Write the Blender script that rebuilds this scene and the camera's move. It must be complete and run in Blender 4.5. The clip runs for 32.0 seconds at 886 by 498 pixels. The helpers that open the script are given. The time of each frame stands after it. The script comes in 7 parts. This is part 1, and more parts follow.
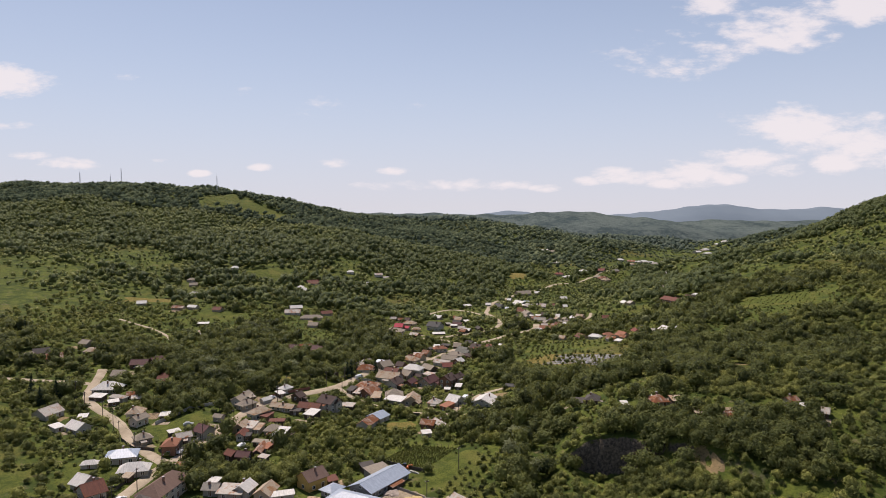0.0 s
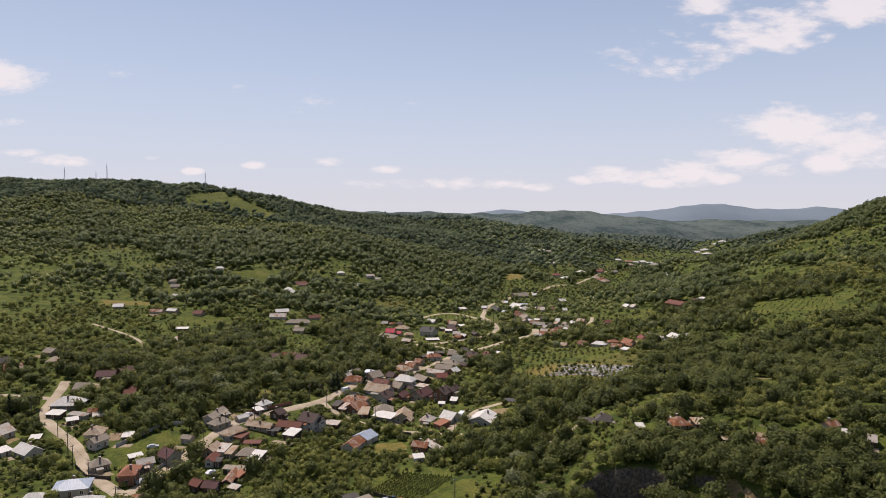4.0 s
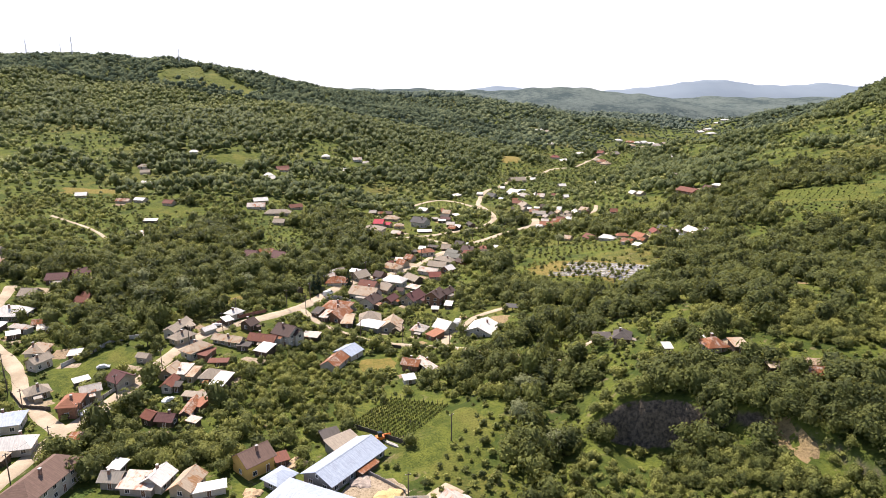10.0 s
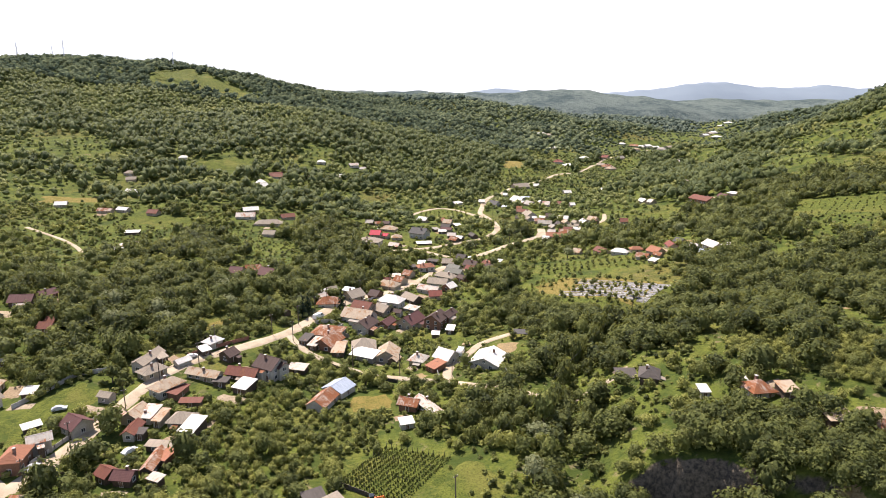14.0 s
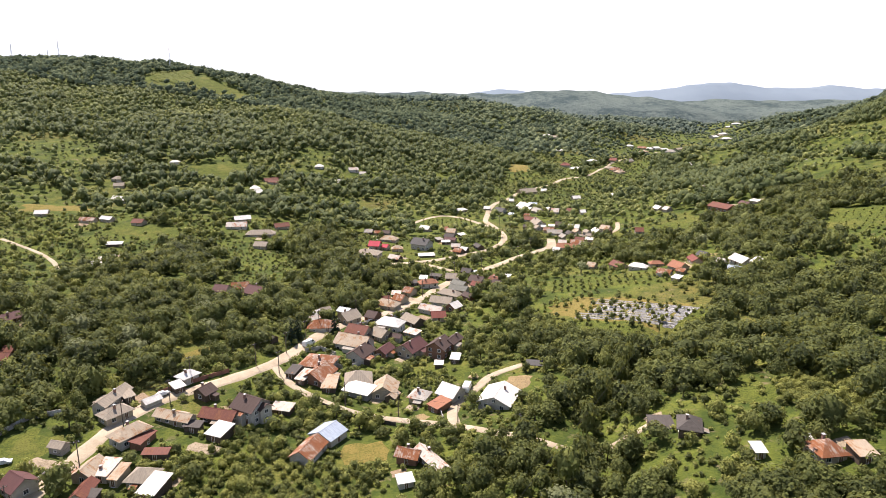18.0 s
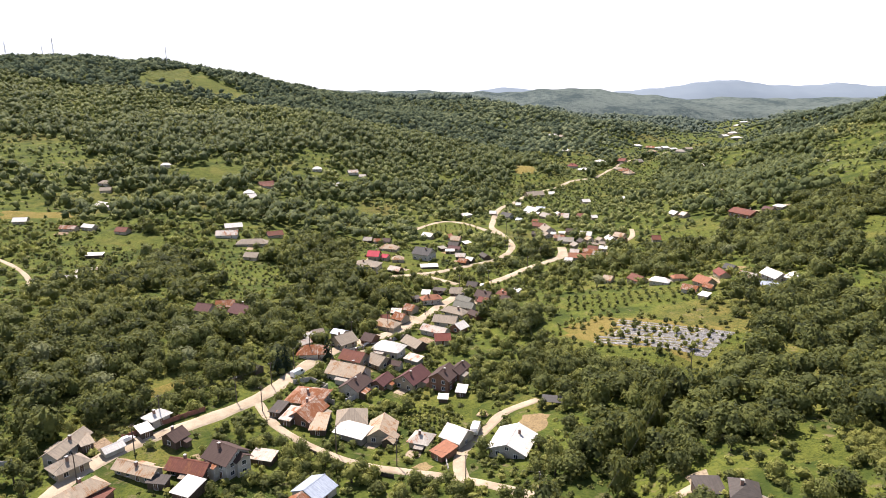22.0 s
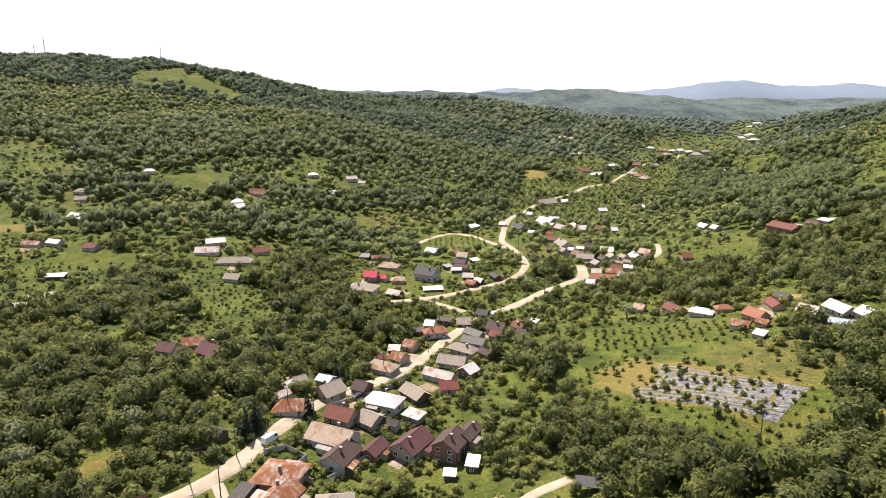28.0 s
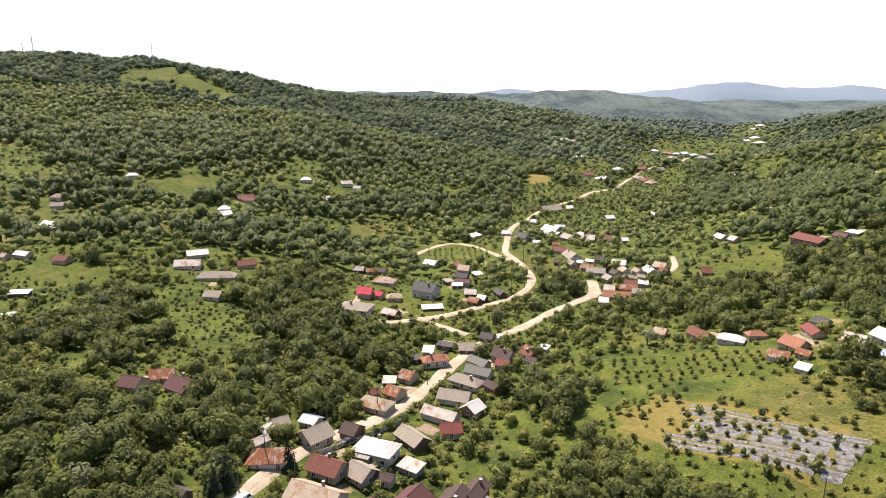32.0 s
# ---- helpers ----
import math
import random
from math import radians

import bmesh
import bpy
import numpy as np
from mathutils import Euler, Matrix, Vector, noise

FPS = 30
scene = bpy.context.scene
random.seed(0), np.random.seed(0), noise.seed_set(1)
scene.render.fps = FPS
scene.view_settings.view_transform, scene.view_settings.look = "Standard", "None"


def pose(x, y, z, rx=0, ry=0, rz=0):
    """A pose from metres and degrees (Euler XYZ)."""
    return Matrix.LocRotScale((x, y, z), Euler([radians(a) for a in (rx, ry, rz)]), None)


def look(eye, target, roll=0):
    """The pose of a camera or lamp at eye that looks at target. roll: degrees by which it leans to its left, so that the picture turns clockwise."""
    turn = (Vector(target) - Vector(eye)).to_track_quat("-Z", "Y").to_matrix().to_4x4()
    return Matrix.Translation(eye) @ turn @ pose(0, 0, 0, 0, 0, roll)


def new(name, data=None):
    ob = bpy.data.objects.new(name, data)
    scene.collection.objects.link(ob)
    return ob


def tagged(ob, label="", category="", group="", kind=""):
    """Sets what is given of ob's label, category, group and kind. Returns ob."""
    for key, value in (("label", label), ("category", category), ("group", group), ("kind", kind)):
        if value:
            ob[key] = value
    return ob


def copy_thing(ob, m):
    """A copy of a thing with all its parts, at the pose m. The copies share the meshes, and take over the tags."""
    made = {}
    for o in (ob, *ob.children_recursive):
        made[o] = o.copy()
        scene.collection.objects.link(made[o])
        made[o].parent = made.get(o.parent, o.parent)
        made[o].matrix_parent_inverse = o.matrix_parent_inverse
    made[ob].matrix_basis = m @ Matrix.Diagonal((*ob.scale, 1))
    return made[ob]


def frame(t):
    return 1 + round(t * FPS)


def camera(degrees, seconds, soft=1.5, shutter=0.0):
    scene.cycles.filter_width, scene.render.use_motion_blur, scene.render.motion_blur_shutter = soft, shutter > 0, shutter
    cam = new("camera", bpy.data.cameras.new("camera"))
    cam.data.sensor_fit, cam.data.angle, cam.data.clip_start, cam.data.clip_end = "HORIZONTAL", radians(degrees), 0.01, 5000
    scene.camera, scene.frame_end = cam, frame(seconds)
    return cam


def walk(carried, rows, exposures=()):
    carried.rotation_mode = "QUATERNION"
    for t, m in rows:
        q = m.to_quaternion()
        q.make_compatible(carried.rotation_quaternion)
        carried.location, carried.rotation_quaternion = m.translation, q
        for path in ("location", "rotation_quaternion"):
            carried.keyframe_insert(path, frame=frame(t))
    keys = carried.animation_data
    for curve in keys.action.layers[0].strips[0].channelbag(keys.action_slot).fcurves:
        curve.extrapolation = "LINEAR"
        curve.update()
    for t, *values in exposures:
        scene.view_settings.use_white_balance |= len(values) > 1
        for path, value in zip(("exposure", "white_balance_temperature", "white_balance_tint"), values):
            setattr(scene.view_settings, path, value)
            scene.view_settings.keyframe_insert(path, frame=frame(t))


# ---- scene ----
# camera
cam = camera(67.61, 32.0, 0.5)
PATH = [
    (0, -0.45, -119.05, 97.64, 86.444, 0.081, -0.342),
    (1, -0.46, -111.82, 97.61, 86.436, 0.005, -0.371),
    (2.5, -0.46, -100.84, 97.56, 86.401, -0.015, -0.520),
    (4.5, -0.37, -86.05, 97.58, 86.234, -0.090, -0.946),
    (5, -0.31, -82.46, 97.58, 84.728, -0.079, -1.038),
    (5.5, -0.26, -78.90, 97.58, 81.485, -0.129, -1.105),
    (6, -0.26, -75.34, 97.59, 78.003, -0.114, -1.154),
    (6.5, -0.29, -71.66, 97.59, 76.183, -0.095, -1.226),
    (7, -0.32, -67.85, 97.60, 76.001, -0.079, -1.273),
    (7.5, -0.34, -64.00, 97.60, 75.931, -0.103, -1.330),
    (8, -0.33, -60.25, 97.60, 75.914, -0.116, -1.375),
    (9, -0.29, -52.96, 97.59, 75.882, -0.093, -1.476),
    (11, -0.17, -38.87, 97.65, 75.952, -0.071, -1.548),
    (13, -0.18, -25.05, 97.78, 76.040, -0.074, -1.576),
    (14.5, -0.13, -14.63, 97.89, 76.129, -0.016, -1.567),
    (16.5, -0.00, 0.00, 98.00, 76.193, -0.007, -1.447),
    (19, 0.28, 17.78, 98.09, 76.117, 0.097, -1.263),
    (21, 0.27, 31.78, 98.27, 76.017, 0.160, -1.138),
    (23, 0.31, 46.21, 98.26, 76.037, 0.188, -1.100),
    (25.5, 0.30, 65.02, 98.02, 76.003, 0.109, -1.016),
    (27.5, 0.43, 79.47, 97.78, 76.056, 0.207, -0.756),
    (29, 0.52, 90.57, 97.73, 76.047, 0.136, -0.676),
    (30, 0.43, 97.68, 97.70, 76.028, 0.119, -0.750),
    (32, -0.45, 111.35, 97.66, 76.109, -0.029, -0.873),
]
walk(cam, [(t, pose(x, y, z, rx, ry, rz)) for t, x, y, z, rx, ry, rz in PATH],
     [(0, 0.0, 6500, 20), (4.5, 0.0, 6500, 20), (5.5, 0.1, 6500, 20), (6.5, 0.47, 6500, 20), (9, 0.91, 6500, 20), (12, 1.0, 6500, 20), (32, 1.0, 6500, 20)])
# ---- light ----
SUN = Vector((-0.26, 0.48, 0.84)).normalized()
sun = new("sun", bpy.data.lights.new("sun", "SUN"))
sun.data.energy, sun.data.angle, sun.data.color = 5.0, radians(0.53), (1.0, 0.94, 0.83)
sun.matrix_world = look((0, 0, 400), Vector((0, 0, 400)) - SUN)

world = bpy.data.worlds.new("world")
scene.world = world
world.use_nodes = True


class Nodes:
    """Short hand for node trees."""

    def __init__(self, tree):
        self.tree = tree
        tree.nodes.clear()

    def __call__(self, kind, *ins):
        n = self.tree.nodes.new(kind)
        for i, v in enumerate(ins):
            self.put(n.inputs[i], v)
        return n

    def put(self, socket, v):
        if isinstance(v, bpy.types.NodeSocket):
            self.tree.links.new(v, socket)
        elif isinstance(v, bpy.types.Node):
            self.tree.links.new(v.outputs[0], socket)
        elif v is not None:
            socket.default_value = v

    def m(self, op, *ins, clamp=False):
        n = self("ShaderNodeMath", *ins)
        n.operation, n.use_clamp = op, clamp
        return n.outputs[0]

    def mix(self, k, a, b, blend="MIX"):
        n = self("ShaderNodeMix")
        n.data_type, n.blend_type = "RGBA", blend
        self.put(n.inputs[0], k)
        self.put(n.inputs[6], a)
        self.put(n.inputs[7], b)
        return n.outputs[2]

    def noise(self, vec, scale, detail=4.0, rough=0.55, dist=0.0):
        n = self("ShaderNodeTexNoise")
        self.put(n.inputs["Vector"], vec)
        n.inputs["Scale"].default_value, n.inputs["Detail"].default_value = scale, detail
        n.inputs["Roughness"].default_value, n.inputs["Distortion"].default_value = rough, dist
        return n.outputs["Fac"]

    def ramp(self, v, a, b):
        n = self("ShaderNodeMapRange", v, a, b, 0.0, 1.0)
        n.interpolation_type = "SMOOTHSTEP"
        return n.outputs[0]


# sky with fair-weather clouds: centre and size as slopes sideways and upwards
w = Nodes(world.node_tree)
coord = w("ShaderNodeTexCoord").outputs["Generated"]
sky = w("ShaderNodeTexSky")
sky.sky_type, sky.sun_disc = "NISHITA", False
sky.sun_elevation = math.asin(SUN.z)
sky.sun_rotation = math.atan2(SUN.x, SUN.y)
sky.air_density, sky.dust_density, sky.ozone_density, sky.altitude = 1.0, 1.0, 2.0, 400
sep = w("ShaderNodeSeparateXYZ", coord)
ahead = w.m("MAXIMUM", sep.outputs[1], 0.05)
su, sv = w.m("DIVIDE", sep.outputs[0], ahead), w.m("DIVIDE", sep.outputs[2], ahead)
flat = w("ShaderNodeCombineXYZ", su, w.m("MULTIPLY", sv, 2.6), 0.0).outputs[0]
puff = w.noise(flat, 9.0, 7.0, 0.6)
puff2 = w.noise(flat, 34.0, 6.0, 0.6)
shape = None


def cloud(u, v, a, b, dense):
    global shape
    e = w.m("ADD", w.m("POWER", w.m("ABSOLUTE", w.m("DIVIDE", w.m("SUBTRACT", su, u), a)), 2.0),
            w.m("POWER", w.m("ABSOLUTE", w.m("DIVIDE", w.m("SUBTRACT", sv, v), b)), 2.0))
    k = w.m("MULTIPLY", w.m("SUBTRACT", 1.0, e, clamp=True), dense)
    shape = k if shape is None else w.m("MAXIMUM", shape, k)


cloud(-0.64, 0.190, 0.10, 0.035, 1.0)
cloud(-0.64, 0.124, 0.08, 0.010, 0.7)
cloud(-0.62, 0.080, 0.06, 0.010, 0.6)
cloud(-0.55, 0.066, 0.07, 0.014, 0.7)
cloud(-0.29, 0.175, 0.03, 0.012, 0.6)
cloud(-0.46, 0.195, 0.05, 0.012, 0.4)
cloud(-0.42, 0.072, 0.03, 0.008, 0.7)
cloud(-0.15, 0.066, 0.05, 0.013, 0.8)
cloud(-0.07, 0.056, 0.04, 0.010, 0.9)
cloud(0.03, 0.034, 0.20, 0.014, 0.7)
cloud(0.29, 0.047, 0.10, 0.018, 0.9)
cloud(0.39, 0.052, 0.10, 0.030, 0.9)
cloud(0.47, 0.070, 0.11, 0.030, 0.9)
cloud(0.56, 0.118, 0.17, 0.050, 1.0)
cloud(0.66, 0.090, 0.16, 0.055, 0.8)
cloud(0.36, 0.228, 0.15, 0.045, 0.62)
cloud(0.40, 0.300, 0.07, 0.035, 0.9)
cloud(0.50, 0.270, 0.13, 0.050, 1.0)
cloud(0.64, 0.300, 0.16, 0.045, 0.9)
cloud(-0.12, 0.150, 0.40, 0.030, 0.22)
for u, v, a, b in ((0.16, 0.030, 0.035, 0.010), (0.22, 0.040, 0.03, 0.012), (0.34, 0.036, 0.04, 0.013), (0.43, 0.045, 0.05, 0.016), (0.52, 0.058, 0.05, 0.020), (0.60, 0.066, 0.06, 0.024), (-0.36, 0.052, 0.025, 0.008), (-0.27, 0.060, 0.025, 0.009)):
    cloud(u, v, a, b, 1.0)
edge = w.m("ADD", w.m("MULTIPLY", w.m("SUBTRACT", puff, 0.5), 2.3), w.m("MULTIPLY", w.m("SUBTRACT", puff2, 0.5), 0.9))
mask = w.m("MULTIPLY", w.ramp(w.m("ADD", shape, edge), 0.36, 1.0), w.ramp(shape, 0.0, 0.25))
haze = w.m("POWER", w.m("SUBTRACT", 1.0, w.m("ABSOLUTE", sep.outputs[2]), clamp=True), 9.0)
lift = w.m("POWER", w.m("SUBTRACT", 1.0, w.m("ABSOLUTE", sep.outputs[2]), clamp=True), 2.2)
tone = w.mix(w.m("MULTIPLY", lift, 0.93), sky.outputs[0], (7.4, 9.2, 11.2, 1))
tone = w.mix(w.m("MULTIPLY", haze, 0.75), tone, (9.3, 9.2, 9.0, 1))
tone = w.mix(w.m("MULTIPLY", mask, 0.85), tone, (11.5, 11.1, 10.8, 1))
w("ShaderNodeOutputWorld", w("ShaderNodeBackground", tone, 0.076))
# ---- materials ----


def material(name, rough=0.8, metal=0.0, spec=0.3):
    m = bpy.data.materials.new(name)
    m.use_nodes = True
    n = Nodes(m.node_tree)
    b = n("ShaderNodeBsdfPrincipled")
    b.inputs["Roughness"].default_value, b.inputs["Metallic"].default_value = rough, metal
    b.inputs["Specular IOR Level"].default_value = spec
    n("ShaderNodeOutputMaterial", b)
    return m, n, b


def bump(n, b, height, strength, dist):
    k = n("ShaderNodeBump")
    k.inputs["Strength"].default_value, k.inputs["Distance"].default_value = strength, dist
    n.put(k.inputs["Height"], height)
    n.put(b.inputs["Normal"], k.outputs[0])


def local(n):
    """Object space, shifted by a random amount for each object."""
    r = n("ShaderNodeObjectInfo").outputs["Random"]
    off = n("ShaderNodeCombineXYZ", n.m("MULTIPLY", r, 91.0), n.m("MULTIPLY", r, 47.0), 0.0).outputs[0]
    return n("ShaderNodeVectorMath", n("ShaderNodeTexCoord").outputs["Object"], off).outputs[0], r


def c4(rgb):
    return (*rgb, 1.0)


def plain(name, rgb, rough=0.8, var=0.25, scale=1.5, metal=0.0, spec=0.3, relief=0.0):
    m, n, b = material(name, rough, metal, spec)
    v, r = local(n)
    big = n.noise(v, scale, 5.0, 0.65)
    fine = n.noise(v, scale * 14, 3.0, 0.6)
    dark = tuple(c * (1 - var) for c in rgb)
    lite = tuple(min(1, c * (1 + var * 0.5)) for c in rgb)
    col = n.mix(n.ramp(n.m("ADD", n.m("MULTIPLY", big, 0.7), n.m("MULTIPLY", fine, 0.3)), 0.3, 0.7), c4(dark), c4(lite))
    n.put(b.inputs["Base Color"], col)
    if relief:
        bump(n, b, fine, relief, 0.03)
    return m


def sheet(name, rgb, rust=0.0, rough=0.45, seam=0.55, metal=0.0, tile=False, rust_rgb=(0.30, 0.115, 0.05)):
    """Roof cladding: painted or bare metal sheets with seams, rust and faded streaks."""
    m, n, b = material(name, rough, metal, 0.25)
    v, r = local(n)
    big = n.noise(v, 0.28, 6.0, 0.7, 0.6)
    mid = n.noise(v, 1.3, 5.0, 0.65)
    fine = n.noise(v, 9.0, 3.0, 0.6)
    stretch = n("ShaderNodeMapping", v)
    stretch.inputs["Scale"].default_value = (1.6, 0.16, 0.16)
    streak = n.noise(stretch, 1.9, 5.0, 0.6)
    dark, lite = tuple(c * 0.78 for c in rgb), tuple(min(1, c * 1.12) for c in rgb)
    col = n.mix(n.ramp(n.m("ADD", n.m("MULTIPLY", streak, 0.6), n.m("MULTIPLY", mid, 0.4)), 0.33, 0.68), c4(dark), c4(lite))
    if rust:
        k = n.ramp(n.m("ADD", n.m("MULTIPLY", big, 0.55), n.m("ADD", n.m("MULTIPLY", streak, 0.33), n.m("MULTIPLY", fine, 0.12))), 0.62 - 0.24 * rust, 0.70 - 0.20 * rust)
        rc = n.mix(mid, c4(tuple(c * 0.6 for c in rust_rgb)), c4(tuple(c * 1.5 for c in rust_rgb)))
        col = n.mix(k, col, rc)
        n.put(b.inputs["Roughness"], n.m("ADD", rough, n.m("MULTIPLY", k, 0.35), clamp=True))
    sep = n("ShaderNodeSeparateXYZ", n("ShaderNodeTexCoord").outputs["Object"])
    wave = n.m("PINGPONG", sep.outputs[0], seam / 2)
    ridge = n.ramp(wave, seam * 0.10, 0.0)
    if tile:
        rows = n.m("PINGPONG", sep.outputs[2], 0.11)
        ridge = n.m("ADD", n.m("MULTIPLY", wave, 1.2), n.m("MULTIPLY", rows, 5.0))
    col = n.mix(n.m("MULTIPLY", ridge, 0.22, clamp=True), col, c4(tuple(c * 0.45 for c in rgb)))
    n.put(b.inputs["Base Color"], col)
    bump(n, b, n.m("ADD", ridge, n.m("MULTIPLY", mid, 0.5)), 0.6, 0.04)
    return m


ROOF = {
    "white": sheet("white_sheet", (0.58, 0.55, 0.50), 0.16, 0.65),
    "whiterust": sheet("worn_white_sheet", (0.44, 0.40, 0.34), 0.50, 0.7),
    "grey": sheet("grey_sheet", (0.245, 0.22, 0.18), 0.34, 0.6),
    "pale": sheet("pale_asbestos", (0.28, 0.235, 0.18), 0.25, 0.9, 0.9, rust_rgb=(0.20, 0.13, 0.075)),
    "rust": sheet("rusted_sheet", (0.38, 0.31, 0.25), 0.88, 0.75, rust_rgb=(0.20, 0.075, 0.032)),
    "lightrust": sheet("pale_rusted_sheet", (0.37, 0.295, 0.21), 0.55, 0.75, rust_rgb=(0.26, 0.135, 0.062)),
    "brown": sheet("brown_tile", (0.078, 0.050, 0.041), 0.0, 0.8, 0.5, tile=True),
    "tan": sheet("weathered_brown_tile", (0.17, 0.108, 0.082), 0.0, 0.85, 0.5, tile=True),
    "maroon": sheet("maroon_tile", (0.100, 0.042, 0.038), 0.0, 0.75, 0.5, tile=True),
    "red": sheet("red_tile", (0.18, 0.050, 0.034), 0.0, 0.75, 0.5, tile=True),
    "bright": sheet("bright_red_tile", (0.42, 0.022, 0.045), 0.0, 0.7, 0.5, tile=True),
    "orange": sheet("orange_clay", (0.30, 0.130, 0.075), 0.25, 0.85, 0.35, tile=True),
    "redrust": sheet("red_rusted_sheet", (0.145, 0.050, 0.032), 0.45, 0.75, rust_rgb=(0.17, 0.075, 0.04)),
    "blue": sheet("blue_grey_sheet", (0.34, 0.385, 0.45), 0.0, 0.4),
    "slate": sheet("dark_slate", (0.066, 0.062, 0.058), 0.0, 0.75, 0.5, tile=True),
    "olive": sheet("olive_grey_sheet", (0.145, 0.142, 0.115), 0.0, 0.75),
    "tar": sheet("tar_paper", (0.085, 0.073, 0.064), 0.12, 0.9, 1.0),
}
WALL = {
    "white": plain("white_plaster", (0.44, 0.40, 0.335), 0.9, 0.22, 0.6, relief=0.2),
    "cream": plain("cream_plaster", (0.36, 0.30, 0.215), 0.9, 0.22, 0.6, relief=0.2),
    "yellow": plain("yellow_plaster", (0.5, 0.32, 0.095), 0.9, 0.15, 0.6, relief=0.2),
    "grey": plain("grey_plaster", (0.27, 0.245, 0.21), 0.9, 0.25, 0.6, relief=0.2),
    "brick": plain("bare_block_wall", (0.22, 0.115, 0.072), 0.95, 0.3, 2.5, relief=0.5),
    "wood": plain("weathered_boards", (0.105, 0.075, 0.052), 0.9, 0.4, 2.0, relief=0.5),
    "pink": plain("pink_plaster", (0.42, 0.26, 0.2), 0.9, 0.2, 0.6, relief=0.2),
    "teal": plain("teal_plaster", (0.14, 0.26, 0.245), 0.9, 0.2, 0.6, relief=0.2),
    "block": plain("grey_block_wall", (0.24, 0.225, 0.21), 0.95, 0.22, 2.0, relief=0.5),
}
FRAME = plain("white_window_frame", (0.72, 0.70, 0.66), 0.5, 0.1)
DOOR = plain("brown_door_wood", (0.14, 0.075, 0.04), 0.6, 0.3)
CHIMNEY = plain("chimney_brick", (0.26, 0.15, 0.11), 0.95, 0.35, 3.0, relief=0.5)
CONCRETE = plain("grey_concrete", (0.42, 0.40, 0.37), 0.9, 0.3, 0.8, relief=0.3)
POLE = plain("grey_pole", (0.12, 0.095, 0.075), 0.9, 0.4, 2.0)
BRICKRED = plain("red_fence", (0.24, 0.11, 0.075), 0.85, 0.3, 1.2)
PLANK = plain("fence_boards", (0.10, 0.085, 0.07), 0.9, 0.5, 1.5, relief=0.4)
RUBBLE = plain("broken_stone", (0.34, 0.28, 0.23), 0.95, 0.5, 0.8, relief=0.5)
LIME = plain("white_plastic_wrap", (0.78, 0.78, 0.78), 0.5, 0.15, 0.8)
TIMBER = plain("stacked_timber", (0.40, 0.29, 0.17), 0.85, 0.4, 1.5, relief=0.4)
RUBBER = plain("black_rubber", (0.02, 0.02, 0.02), 0.8, 0.2)
STEEL = plain("galvanised_steel", (0.45, 0.45, 0.46), 0.4, 0.15, 2.0, metal=0.7)
PANE, _n, _b = material("window_glass", 0.06, 0.0, 0.6)
_b.inputs["Base Color"].default_value = (0.025, 0.03, 0.035, 1)


def paint(name, rgb, rough=0.3):
    m, n, b = material(name, rough, 0.0, 0.5)
    b.inputs["Base Color"].default_value = c4(rgb)
    b.inputs["Coat Weight"].default_value = 0.5
    return m


CARS = {"white": paint("white_car_paint", (0.75, 0.75, 0.75)), "black": paint("black_car_paint", (0.015, 0.016, 0.02)),
        "silver": paint("silver_car_paint", (0.45, 0.46, 0.48)), "blue": paint("blue_car_paint", (0.05, 0.13, 0.36)),
        "orange": paint("orange_machine_paint", (0.70, 0.17, 0.02)), "red": paint("red_car_paint", (0.40, 0.03, 0.03))}

# ground cover: meadow, dry grass, bare earth where a bank is steep
GRASS, n, b = material("meadow", 0.95, 0.0, 0.1)
pos = n("ShaderNodeNewGeometry").outputs["Position"]
g1, g2, g3 = n.noise(pos, 0.012, 5.0, 0.6, 0.4), n.noise(pos, 0.09, 5.0, 0.65), n.noise(pos, 1.1, 4.0, 0.65)
lush = n.mix(n.ramp(g2, 0.35, 0.65), (0.042, 0.060, 0.012, 1), (0.108, 0.125, 0.022, 1))
dry = n.mix(n.ramp(g3, 0.35, 0.65), (0.095, 0.092, 0.022, 1), (0.165, 0.130, 0.038, 1))
col = n.mix(n.ramp(n.m("ADD", n.m("MULTIPLY", g1, 0.75), n.m("MULTIPLY", g2, 0.25)), 0.50, 0.68), lush, dry)
col = n.mix(n.m("MULTIPLY", n.ramp(g3, 0.54, 0.30), 0.65), col, (0.026, 0.046, 0.011, 1))
g4 = n.noise(pos, 0.22, 5.0, 0.7, 0.5)
col = n.mix(n.m("MULTIPLY", n.ramp(g4, 0.57, 0.70), 0.7), col, (0.19, 0.145, 0.085, 1))
slope = n("ShaderNodeSeparateXYZ", n("ShaderNodeNewGeometry").outputs["Normal"]).outputs[2]
bare = n.ramp(n.m("ADD", slope, n.m("MULTIPLY", n.m("SUBTRACT", g2, 0.5), 0.35)), 0.82, 0.68)
# bare clay, darkened so its colour carries the shade of the bank face
clay = n.mix(n.ramp(g3, 0.3, 0.7), (0.045, 0.038, 0.031, 1), (0.15, 0.12, 0.085, 1))
n.put(b.inputs["Base Color"], n.mix(bare, col, clay))
bump(n, b, n.m("ADD", g3, n.m("MULTIPLY", g2, 2.0)), 0.8, 0.5)

